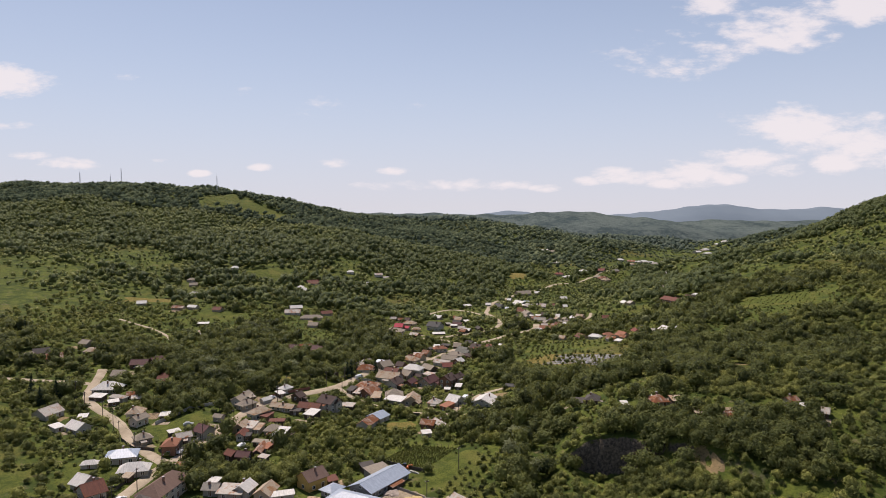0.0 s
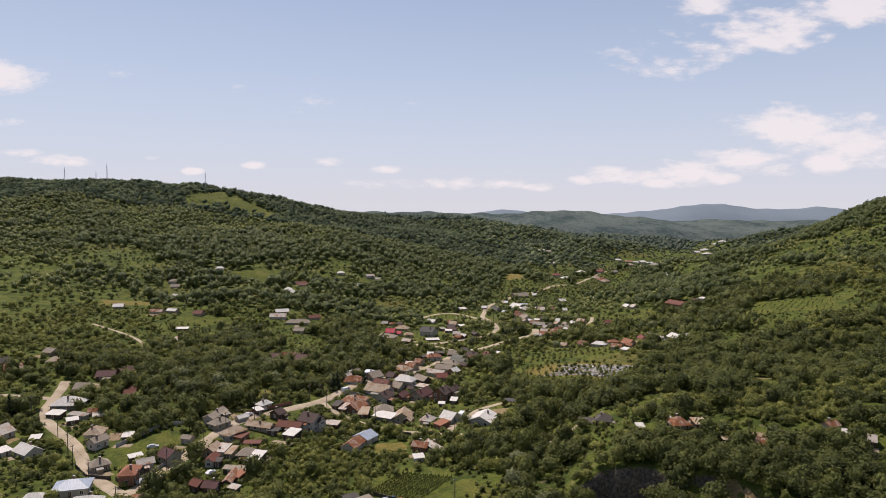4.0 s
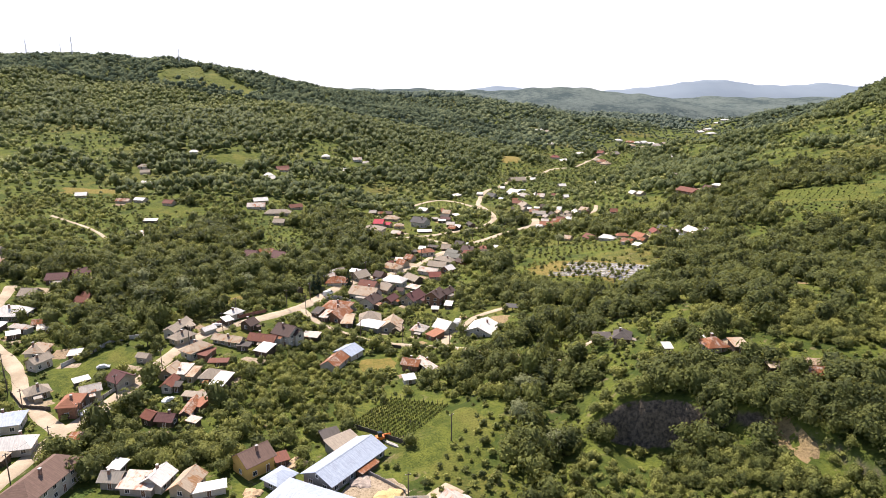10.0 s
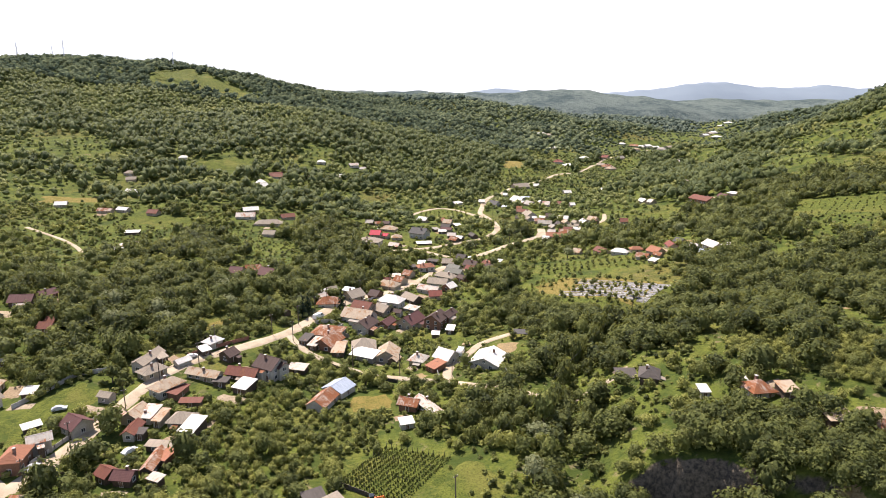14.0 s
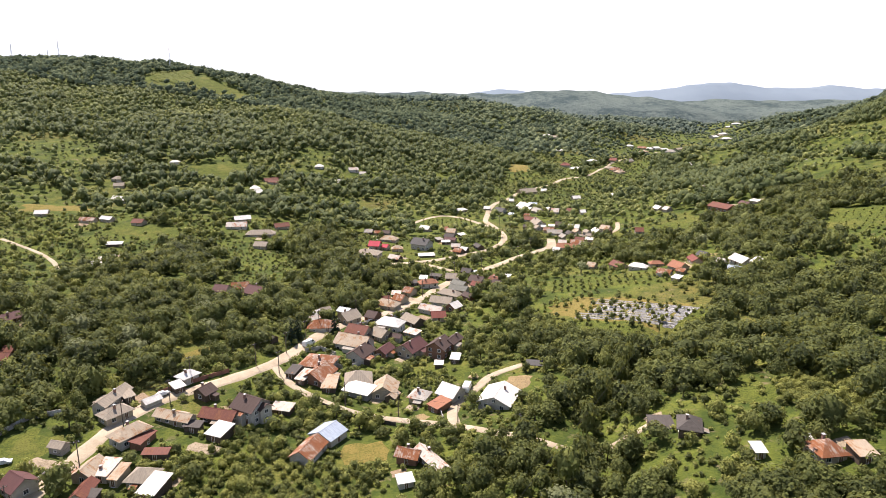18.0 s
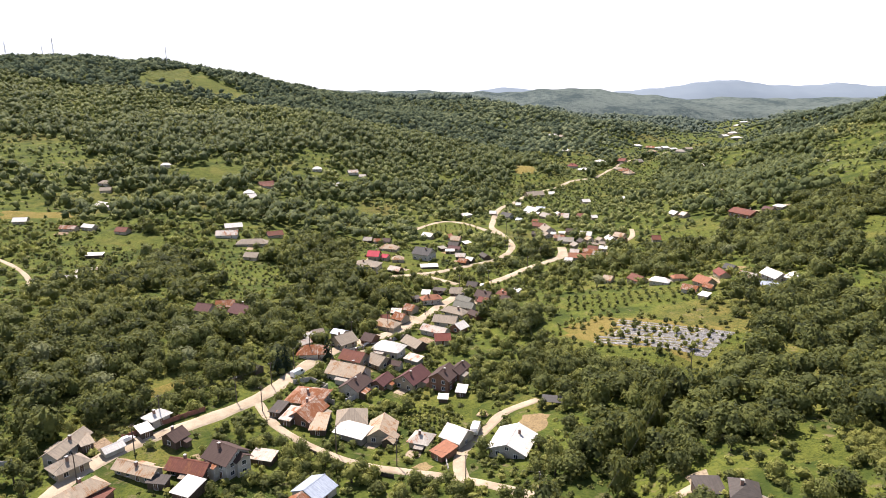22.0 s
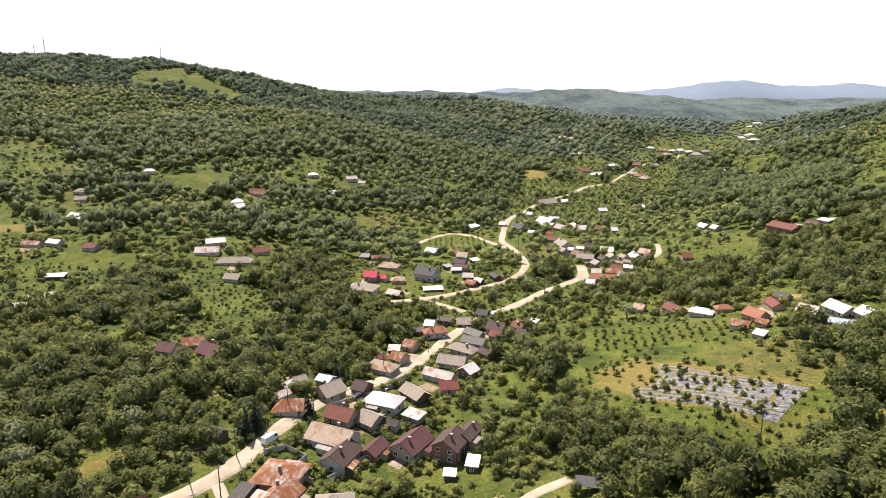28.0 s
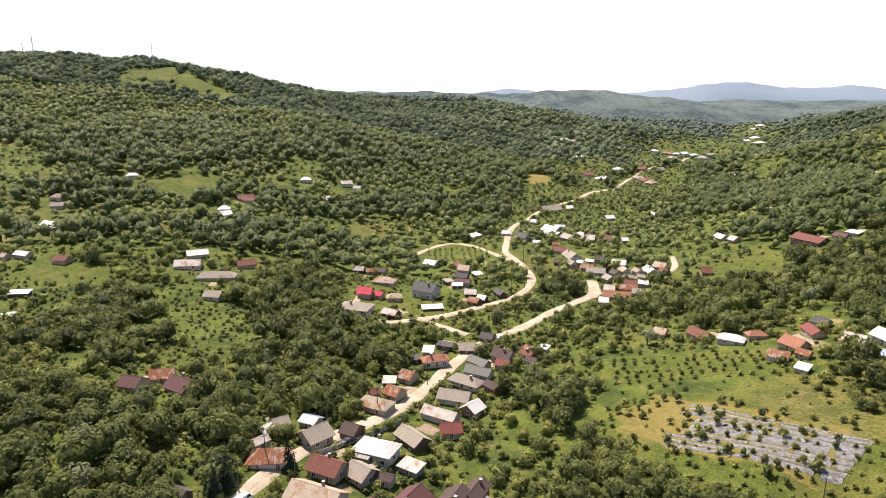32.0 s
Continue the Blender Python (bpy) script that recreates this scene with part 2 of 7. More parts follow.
MEADOW = {}
for key, a, c in (("lush", (0.046, 0.064, 0.012, 1), (0.118, 0.132, 0.024, 1)), ("dry", (0.125, 0.115, 0.026, 1), (0.215, 0.160, 0.048, 1)),
                  ("crop", (0.045, 0.075, 0.016, 1), (0.095, 0.13, 0.03, 1)), ("yard", (0.25, 0.195, 0.13, 1), (0.38, 0.31, 0.22, 1)),
                  ("mud", (0.22, 0.155, 0.10, 1), (0.33, 0.25, 0.17, 1)), ("tilled", (0.20, 0.145, 0.08, 1), (0.30, 0.22, 0.11, 1))):
    MEADOW[key], n, b = material(key + "_plot", 0.95, 0.0, 0.1)
    pos = n("ShaderNodeNewGeometry").outputs["Position"]
    g1, g2, g3 = n.noise(pos, 0.045, 4.0, 0.6, 0.6), n.noise(pos, 0.28, 5.0, 0.7, 0.3), n.noise(pos, 1.9, 4.0, 0.7)
    col = n.mix(n.ramp(n.m("ADD", n.m("MULTIPLY", g2, 0.55), n.m("MULTIPLY", g3, 0.45)), 0.36, 0.64), a, c)
    col = n.mix(n.m("MULTIPLY", n.ramp(g1, 0.48, 0.66), 0.55), col, tuple(0.5 * (u + v) for u, v in zip(c, (0.20, 0.155, 0.05, 1))))
    col = n.mix(n.m("MULTIPLY", n.ramp(g3, 0.50, 0.34), 0.6), col, tuple(e * 0.5 for e in a))
    n.put(b.inputs["Base Color"], col)
    bump(n, b, n.m("ADD", g3, n.m("MULTIPLY", g2, 1.5)), 0.9, 0.4)

ROADWAY, n, b = material("pale_concrete_road", 0.9, 0.0, 0.2)
pos = n("ShaderNodeNewGeometry").outputs["Position"]
g2, g3 = n.noise(pos, 0.15, 5.0, 0.65), n.noise(pos, 2.2, 4.0, 0.65)
n.put(b.inputs["Base Color"], n.mix(n.ramp(n.m("ADD", n.m("MULTIPLY", g2, 0.7), n.m("MULTIPLY", g3, 0.3)), 0.32, 0.66), (0.27, 0.215, 0.145, 1), (0.42, 0.345, 0.25, 1)))
bump(n, b, g3, 0.4, 0.05)


def foliage(name, dark, lite, warm, spread, relief=1.0, gloss=0.18):
    m = bpy.data.materials.new(name)
    m.use_nodes = True
    n = Nodes(m.node_tree)
    geo = n("ShaderNodeNewGeometry")
    tint = n("ShaderNodeAttribute")
    tint.attribute_name = "tint"
    tint = tint.outputs["Fac"]
    leaf = geo.outputs["Random Per Island"]
    patch = n.noise(geo.outputs["Position"], 0.02, 3.0, 0.6)
    grain = n.noise(geo.outputs["Position"], 1.5, 5.0, 0.75)
    k = n.m("ADD", n.m("MULTIPLY", tint, 0.66), n.m("MULTIPLY", leaf, spread))
    col = n.mix(n.m("ADD", k, n.m("MULTIPLY", n.m("SUBTRACT", grain, 0.5), 0.5), clamp=True), c4(dark), c4(lite))
    col = n.mix(n.m("MULTIPLY", n.ramp(n.m("ADD", n.m("MULTIPLY", tint, 0.5), n.m("MULTIPLY", patch, 0.5)), 0.45, 0.75), 0.7), col, c4(warm))
    b = n("ShaderNodeBsdfPrincipled")
    n.put(b.inputs["Base Color"], col)
    b.inputs["Roughness"].default_value, b.inputs["Specular IOR Level"].default_value = 0.7, gloss
    k = n("ShaderNodeBump")
    k.inputs["Strength"].default_value, k.inputs["Distance"].default_value = relief, 0.9
    n.put(k.inputs["Height"], grain)
    n.put(b.inputs["Normal"], k.outputs[0])
    t = n("ShaderNodeBsdfTranslucent")
    n.put(t.inputs["Color"], n.mix(0.5, col, c4(tuple(c * 1.6 for c in warm))))
    mixed = n("ShaderNodeMixShader", 0.24, b, t)
    n("ShaderNodeOutputMaterial", mixed)
    return m


LEAF = foliage("broad_leaves", (0.020, 0.031, 0.012), (0.215, 0.235, 0.060), (0.305, 0.300, 0.075), 0.44, 0.7)
# far and distant leaves: aerial haze painted in as paler, bluer base colours
HAZED_WOODS = foliage("far_leaves_hazed", (0.066, 0.088, 0.060), (0.178, 0.208, 0.116), (0.225, 0.245, 0.130), 0.25, 0.0, 0.0)
HAZY = foliage("distant_leaves_hazed", (0.078, 0.102, 0.084), (0.150, 0.178, 0.128), (0.180, 0.205, 0.140), 0.22, 0.0, 0.0)
SLOPE = foliage("slope_leaves", (0.032, 0.052, 0.018), (0.212, 0.240, 0.078), (0.295, 0.296, 0.090), 0.32, 0.6)
WILLOW = foliage("silver_leaves", (0.130, 0.150, 0.075), (0.240, 0.258, 0.125), (0.25, 0.262, 0.12), 0.35)
SPRUCE = foliage("dark_needles", (0.012, 0.024, 0.010), (0.030, 0.050, 0.020), (0.03, 0.05, 0.02), 0.4)
BARK = plain("bark", (0.085, 0.065, 0.048), 0.95, 0.4, 2.0, relief=0.5)


# ground
HILLS = []


def hill(x, y, spread, rise):
    HILLS.append((x, y, spread, rise))



hill(64, -100, 65, 4.3)
hill(2, -38, 65, 1.4)
hill(-122, 24, 65, -0.9)
hill(2, 24, 65, 0.3)
hill(64, 24, 65, -8.2)
hill(188, 24, 65, 4.4)
hill(-122, 86, 65, -1.3)
hill(250, 86, 65, 10.8)
hill(-246, 148, 65, 9.5)
hill(-60, 148, 65, -4.2)
hill(64, 148, 65, 4.3)
hill(126, 148, 65, 19.5)
hill(250, 148, 65, 9.6)
hill(-184, 210, 65, -10.4)
hill(-60, 210, 65, 8.4)
hill(2, 210, 65, -13.5)
hill(188, 210, 65, -11.2)
hill(312, 210, 65, 14.5)
hill(380, 260, 130, 20.0)
hill(-246, 272, 65, 9.1)
hill(-122, 272, 65, 5.4)
hill(64, 272, 65, -0.0)
hill(126, 272, 65, 7.8)
hill(2, 334, 65, -6.2)
hill(250, 334, 65, 10.3)
hill(-100, 380, 130, -5.9)
hill(-184, 396, 65, -11.7)
hill(126, 396, 65, -6.2)
hill(374, 396, 65, 8.2)
hill(-370, 458, 65, 3.2)
hill(-246, 458, 65, -0.7)
hill(-184, 458, 65, 9.1)
hill(-122, 458, 65, 5.0)
hill(2, 458, 65, -2.5)
hill(188, 458, 65, -1.4)
hill(380, 500, 130, 14.0)
hill(-680, 520, 65, 15.8)
hill(-246, 520, 65, -11.6)
hill(-60, 520, 65, -7.6)
hill(64, 520, 65, 2.0)
hill(312, 520, 65, 14.7)
hill(20, 620, 130, -13.5)
hill(140, 620, 130, -11.2)
hill(620, 620, 260, 25.4)
hill(-100, 740, 130, 9.1)
hill(260, 740, 130, -15.0)
hill(620, 740, 130, 21.5)
hill(740, 740, 130, 26.6)
hill(-580, 860, 260, 16.0)
hill(-220, 860, 130, 4.4)
hill(140, 860, 130, -11.6)
hill(620, 860, 260, 14.8)
hill(860, 860, 260, 32.0)
hill(260, 980, 130, -15.2)
hill(740, 980, 130, 17.0)
hill(860, 980, 130, 22.9)
hill(-580, 1100, 130, 9.3)
hill(-340, 1100, 130, 11.2)
hill(140, 1100, 260, -6.0)
hill(380, 1100, 130, -7.1)
hill(500, 1100, 130, -23.2)
hill(620, 1100, 130, -23.5)
hill(860, 1100, 130, 22.5)
hill(1100, 1100, 260, 20.5)
hill(-880, 1160, 520, 38.9)
hill(-460, 1160, 520, 26.6)
hill(-460, 1220, 130, 17.1)
hill(-220, 1220, 130, 9.1)
hill(740, 1220, 130, 8.1)
hill(-820, 1340, 260, 22.2)
hill(260, 1340, 130, 9.8)
hill(620, 1340, 260, -11.2)
hill(1100, 1340, 260, 18.0)
hill(140, 1460, 130, 13.6)
hill(740, 1460, 130, -11.4)
hill(-1300, 1580, 520, 28.2)
hill(-880, 1580, 520, 33.9)
hill(20, 1580, 130, 10.8)
hill(140, 1580, 260, 9.1)
hill(500, 1580, 130, -12.5)
hill(1220, 1580, 520, 22.2)
hill(620, 1820, 260, -8.9)
hill(-880, 2000, 520, 21.6)
hill(-460, 2000, 520, 13.4)
hill(470, 680, 100, -18)
hill(590, 1040, 70, 8)
hill(720, 1340, 120, 16)
hill(900, 1560, 150, 16)
hill(-144, 899, 90, 5)


def smooth(a, b, v):
    k = np.clip((np.asarray(v, float) - a) / (b - a), 0, 1)
    return k * k * (3 - 2 * k)


def bank_edge(x):
    return np.interp(x, [40, 54, 62, 72, 84, 91, 96, 101, 110, 140], [118, 120, 118, 113, 108, 104, 97, 87, 80, 75]) + 0.8 * np.sin(x * 0.6) + 0.5 * np.sin(x * 1.7)


STREAM = [(22, -40), (26, 30), (30, 90), (40, 140), (48, 185), (70, 214), (88, 236)]


def along(x, y, line):
    """Distance in plan from points to a broken line."""
    best = np.full(np.shape(x), 1e9)
    for (ax, ay), (bx, by) in zip(line, line[1:]):
        k = np.clip(((x - ax) * (bx - ax) + (y - ay) * (by - ay)) / max(1e-6, (bx - ax) ** 2 + (by - ay) ** 2), 0, 1)
        best = np.minimum(best, np.hypot(x - ax - k * (bx - ax), y - ay - k * (by - ay)))
    return best


VALLEY = [(88, 655), (169, 758), (226, 872), (320, 990), (390, 1120), (540, 1300), (690, 1540), (860, 1900), (1000, 2300)]


def ripple(x, y):
    return (np.sin(x * 0.031 + 1.3 * np.sin(y * 0.017)) * np.cos(y * 0.027 + 0.8 * np.sin(x * 0.013))
            + 0.5 * np.sin(x * 0.083 + y * 0.041) * np.cos(y * 0.071 - x * 0.033))


def ground(x, y):
    x, y = np.asarray(x, float), np.asarray(y, float)
    h = np.zeros(np.broadcast(x, y).shape)
    for cx, cy, s, a in HILLS:
        h = h + a * np.exp(-((x - cx) ** 2 + (y - cy) ** 2) / (2 * s * s))
    far = smooth(350, 1100, y)
    h = h + ripple(x, y) * (0.35 + 2.6 * far) + 4 * far * ripple(x * 0.31 + 40, y * 0.27)
    h = h + 4.5 * smooth(480, 800, y) * ripple(x * 0.75 + 60, y * 0.42 + 15)
    h = h - 5.0 * np.exp(-(along(x, y, STREAM) / 11) ** 2)
    h = h - 22.0 * np.exp(-(along(x, y, VALLEY) / 210) ** 2) * smooth(1150, 1750, y)
    d = y - bank_edge(x)
    run = 4.4 + 9.0 * smooth(84, 94, x)
    drop = -12.0 * smooth(0.3, 0.3 - run, d) * np.exp(-(np.minimum(d + 6, 0) / 24) ** 2) + 1.2 * np.exp(-(d / 24) ** 2)
    h = h + drop * smooth(40, 58, x) * (1 - 0.7 * smooth(62, 78, x)) * (1 - smooth(96, 108, x))
    return h


# ---- meshes ----
def mesh_of(name, verts, faces, mats, index=None, tint=None, shade=False):
    """A mesh from arrays of places and of three- or four-cornered faces."""
    me = bpy.data.meshes.new(name)
    verts, faces = np.asarray(verts, np.float32), np.asarray(faces, np.int32)
    me.vertices.add(len(verts))
    me.vertices.foreach_set("co", verts.ravel())
    k = faces.shape[1]
    me.loops.add(faces.size)
    me.loops.foreach_set("vertex_index", faces.ravel())
    me.polygons.add(len(faces))
    me.polygons.foreach_set("loop_start", np.arange(0, faces.size, k, dtype=np.int32))
    me.polygons.foreach_set("loop_total", np.full(len(faces), k, np.int32))
    if index is not None:
        me.polygons.foreach_set("material_index", np.asarray(index, np.int32))
    me.polygons.foreach_set("use_smooth", np.full(len(faces), shade))
    for m in mats if isinstance(mats, (list, tuple)) else [mats]:
        me.materials.append(m)
    if tint is not None:
        a = me.attributes.new("tint", "FLOAT", "FACE")
        a.data.foreach_set("value", np.asarray(tint, np.float32))
    me.update(calc_edges=True)
    return me


def thing(name, label, category, at=(0, 0, 0), turn=0.0, group="", kind="", mesh=None):
    ob = new(name, mesh)
    ob.matrix_world = pose(*at, 0, 0, turn)
    return tagged(ob, label, category, group, kind)


def part(name, data, mat, parent, label="", at=None, turn=0.0):
    """One mesh under a thing or a part. data: a bmesh, which is used up, or a mesh."""
    if isinstance(data, bmesh.types.BMesh):
        me = bpy.data.meshes.new(name)
        data.to_mesh(me)
        data.free()
        me.materials.append(mat)
    else:
        me = data
    ob = new(name, me)
    ob.parent = parent
    if at is not None:
        ob.matrix_local = pose(*at, 0, 0, turn)
    if label:
        tagged(ob, label)
    return ob


def grid_faces(rows, cols):
    i = np.arange(rows - 1)[:, None] * cols + np.arange(cols - 1)[None]
    return np.stack([i, i + 1, i + cols + 1, i + cols], -1).reshape(-1, 4)


# ---- ground sheet, opening out like a fan towards the horizon ----
ys = [-420.0]
while ys[-1] < 2250:
    ys.append(ys[-1] + (1.1 if 74 < ys[-1] < 124 else 3.2 if -60 < ys[-1] < 420 else 6 + abs(ys[-1] - 180) * 0.012))
ys = np.array(ys)
us = np.linspace(-1, 1, 261)
us = us * (0.55 + 0.45 * us ** 2)
gx = us[None] * (340 + 0.86 * np.maximum(ys[:, None] + 40, 0))
gy = np.repeat(ys[:, None], len(us), 1)
land = mesh_of("ground", np.stack([gx, gy, ground(gx, gy)], -1).reshape(-1, 3), grid_faces(*gx.shape), GRASS, shade=True)
thing("ground", "rolling green valley floor and wooded hillsides", "ground", kind="structure", mesh=land)

# mountains beyond the valley, their blue base colour painted to stand for haze
FAR, n, b = material("haze_blue_mountain", 1.0, 0.0, 0.0)
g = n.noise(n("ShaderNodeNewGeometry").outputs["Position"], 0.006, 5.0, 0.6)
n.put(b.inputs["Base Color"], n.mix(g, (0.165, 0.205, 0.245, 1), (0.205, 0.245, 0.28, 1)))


def range_line(name, y0, heights, x0, x1, mat):
    """A mountain range: heights at even steps from x0 to x1, falling away to both sides."""
    k = np.linspace(0, 1, 160)
    x = x0 + (x1 - x0) * k
    h = np.interp(k, np.linspace(0, 1, len(heights)), heights)
    for _ in range(6):
        h = np.convolve(np.pad(h, 1, mode="edge"), [0.25, 0.5, 0.25], "valid")
    h = h + 3.5 * np.sin(k * 61) * np.sin(k * 23) + 1.8 * np.sin(k * 171)
    rows = [(-420, -80), (-260, 0.30), (-130, 0.62), (-40, 0.92), (0, 1.0), (60, 0.9), (300, 0.2)]
    v = []
    for dy, f in rows:
        z = np.full_like(h, f) if f < -1 else h * f + 7 * np.sin(k * 47 + dy) * (1 - abs(f - 0.5)) * (f < 1)
        v.append(np.stack([x, y0 + dy + 40 * np.sin(k * 19), z], -1))
    me = mesh_of(name, np.concatenate(v), grid_faces(len(rows), 160), mat, shade=True)
    thing(name, "wooded mountain range on the horizon with haze painted into its colour", "backdrop", kind="structure", mesh=me)


# wooded ridges, greens greyed and blued to put haze into the colour
NEARER, n, b = material("haze_tinted_woods", 1.0, 0.0, 0.0)
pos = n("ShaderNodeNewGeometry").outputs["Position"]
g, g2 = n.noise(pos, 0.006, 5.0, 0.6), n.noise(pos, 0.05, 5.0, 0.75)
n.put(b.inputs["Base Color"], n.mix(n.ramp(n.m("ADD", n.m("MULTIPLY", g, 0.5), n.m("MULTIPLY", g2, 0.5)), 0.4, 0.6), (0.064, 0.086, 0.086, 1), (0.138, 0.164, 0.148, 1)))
bump(n, b, g2, 1.0, 9.0)
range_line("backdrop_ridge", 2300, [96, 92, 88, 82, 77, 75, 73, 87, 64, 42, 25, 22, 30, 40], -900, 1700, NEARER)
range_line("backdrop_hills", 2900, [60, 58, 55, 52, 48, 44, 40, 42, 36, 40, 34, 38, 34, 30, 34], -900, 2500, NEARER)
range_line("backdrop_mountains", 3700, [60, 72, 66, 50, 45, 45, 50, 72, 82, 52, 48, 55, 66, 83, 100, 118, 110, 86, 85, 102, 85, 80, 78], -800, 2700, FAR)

# ---- roads ----
ROADS = []


def resample(line, step):
    line = np.array(line, float)
    for _ in range(3):
        a, c = line[:-1] * 0.75 + line[1:] * 0.25, line[:-1] * 0.25 + line[1:] * 0.75
        line = np.concatenate([line[:1], np.stack([a, c], 1).reshape(-1, 2), line[-1:]])
    s = np.concatenate([[0], np.cumsum(np.hypot(*np.diff(line, axis=0).T))])
    t = np.linspace(0, s[-1], max(2, int(s[-1] / step)))
    return np.stack([np.interp(t, s, line[:, 0]), np.interp(t, s, line[:, 1])], -1)


def road(name, label, line, width, mat=None, lift=0.16):
    p = resample(line, 1.6)
    ROADS.append((p, width))
    d = np.gradient(p, axis=0)
    d /= np.maximum(np.hypot(d[:, 0], d[:, 1]), 1e-6)[:, None]
    nrm = np.stack([-d[:, 1], d[:, 0]], -1)
    wob = width * (1 + 0.07 * np.sin(np.arange(len(p)) * 0.37) + 0.05 * np.sin(np.arange(len(p)) * 0.91 + 1))
    v = []
    for k, dz in ((-0.62, -0.5), (-0.5, 0.0), (-0.25, 0.05), (0, 0.07), (0.25, 0.05), (0.5, 0.0), (0.62, -0.5)):
        q = p + nrm * (wob * k)[:, None]
        v.append(np.stack([q[:, 0], q[:, 1], np.maximum(ground(q[:, 0], q[:, 1]), ground(p[:, 0], p[:, 1]) - 0.3) + lift + dz], -1))
    v = np.stack(v, 1).reshape(-1, 3)
    me = mesh_of(name, v, grid_faces(len(p), 7)[:, ::-1], mat or ROADWAY, shade=True)
    thing(name, label, "road", kind="structure", mesh=me)


road("road_main", "pale dusty concrete village street", [(-112, 30), (-109, 81), (-107, 104), (-104, 126), (-98, 146), (-94, 167), (-91, 187), (-84, 201), (-74, 209), (-64, 219), (-55, 231), (-49, 245), (-44, 261), (-36, 277), (-24, 290), (-13, 301), (-5, 315), (2, 330), (10, 346), (18, 360), (30, 372), (40, 380), (54, 397), (66, 408), (82, 424)], 4.7)
road("road_side", "pale dirt side road climbing past gardens", [(-104, 127), (-114, 135), (-127, 147), (-136, 162), (-147, 175), (-161, 187), (-174, 201), (-180, 220), (-185, 238), (-188, 246)], 4.4)
road("road_branch", "narrow dirt lane between fields", [(-181, 222), (-196, 222), (-225, 216), (-270, 214)], 3.4)
road("road_lane", "narrow pale lane among houses", [(-54, 229), (-48, 219), (-42, 213), (-31, 205), (-21, 200), (-8, 196), (4, 192), (14, 186), (25, 177), (36, 169), (43, 167), (60, 168)], 2.8)
road("road_drive", "gravel drive beside a white house", [(8, 190), (7, 200), (11, 209), (17, 217), (22, 226), (34, 231)], 3.2)
road("road_upper", "pale lane beside upper houses", [(14, 371), (4, 380), (-6, 389), (-14, 386), (-21, 383), (-32, 390), (-38, 402), (-34, 425)], 3.2)
road("road_upper_branch", "pale lane to upper gardens", [(-7, 389), (4, 393), (16, 402), (30, 412), (40, 420), (50, 437), (54, 460), (49, 492), (44, 510), (47, 530), (54, 575), (60, 598), (74, 627), (88, 655)], 4.0)
road("road_loop", "pale dirt road round an orchard", [(-14, 505), (0, 530), (12, 543), (27, 533), (39, 503), (46, 490)], 3.6)
road("road_far", "pale road through the far village", [(88, 655), (110, 690), (140, 725), (169, 758), (200, 820), (226, 872), (262, 925), (320, 990), (390, 1120)], 3.4)
road("road_hamlet", "dirt yard road in the lower hamlet", [(76, 415), (81, 428), (83, 445)], 5.5)
road("road_hamlet_back", "narrow lane behind the hamlet", [(104, 448), (120, 446), (132, 456), (138, 480)], 3.0)
road("road_path", "pale footpath curving through meadow", [(-250, 395), (-221, 378), (-205, 364), (-194, 350), (-186, 334)], 2.4)
road("road_school", "dusty access to the building site", [(-6, 62), (-12, 74), (-3, 86), (7, 97)], 7.0)
CLEAR = []  # plots kept free of wood: centre, half sizes, turn, share of trees left


def plot(label, cx, cy, a, c, turn, mat, left=0.0, step=2.2, lift=0.14, seed=0, category="field"):
    """A patch of other ground, draped, its ragged rim dipping under the meadow."""
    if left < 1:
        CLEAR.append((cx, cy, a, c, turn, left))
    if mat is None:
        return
    nu, nv = max(4, int(2 * a / step)), max(4, int(2 * c / step))
    u, v = np.meshgrid(np.linspace(-1, 1, nu + 1), np.linspace(-1, 1, nv + 1))
    q = np.random.default_rng(seed + 5)
    ph = q.uniform(0, 6, 4)
    lx = u * a * (1 + 0.10 * np.sin(v * 5 + ph[0]) + 0.05 * np.sin(v * 13 + ph[1]))
    ly = v * c * (1 + 0.10 * np.sin(u * 5 + ph[2]) + 0.05 * np.sin(u * 13 + ph[3]))
    ca, sa = math.cos(radians(turn)), math.sin(radians(turn))
    x, y = cx + lx * ca - ly * sa, cy + lx * sa + ly * ca
    rim = np.maximum(np.abs(u), np.abs(v)) > 0.999
    z = ground(x, y) + lift - 0.5 * rim
    me = mesh_of("plot", np.stack([x, y, z], -1).reshape(-1, 3), grid_faces(*x.shape), mat, shade=True)
    thing("plot", label, category, kind="structure", mesh=me)


# ---- houses ----
def box(bm, x0, x1, y0, y1, z0, z1):
    v = [bm.verts.new((x, y, z)) for z in (z0, z1) for x, y in ((x0, y0), (x1, y0), (x1, y1), (x0, y1))]
    for f in ((3, 2, 1, 0), (4, 5, 6, 7), (0, 1, 5, 4), (1, 2, 6, 5), (2, 3, 7, 6), (3, 0, 4, 7)):
        bm.faces.new([v[i] for i in f])
    return v


def slab(bm, corners, thick):
    """A sheet of that thickness, its upper side given by the corners, anticlockwise from above."""
    top = [bm.verts.new(c) for c in corners]
    low = [bm.verts.new((c[0], c[1], c[2] - thick)) for c in corners]
    k = len(top)
    bm.faces.new(top)
    bm.faces.new(low[::-1])
    for i in range(k):
        bm.faces.new([low[i], low[(i + 1) % k], top[(i + 1) % k], top[i]])


SMALL = {}


def small(key, make, mat):
    """Small repeated pieces share one mesh."""
    if key not in SMALL:
        bm = bmesh.new()
        make(bm)
        me = bpy.data.meshes.new(key[0])
        bm.to_mesh(me)
        bm.free()
        me.materials.append(mat)
        SMALL[key] = me
    return SMALL[key]


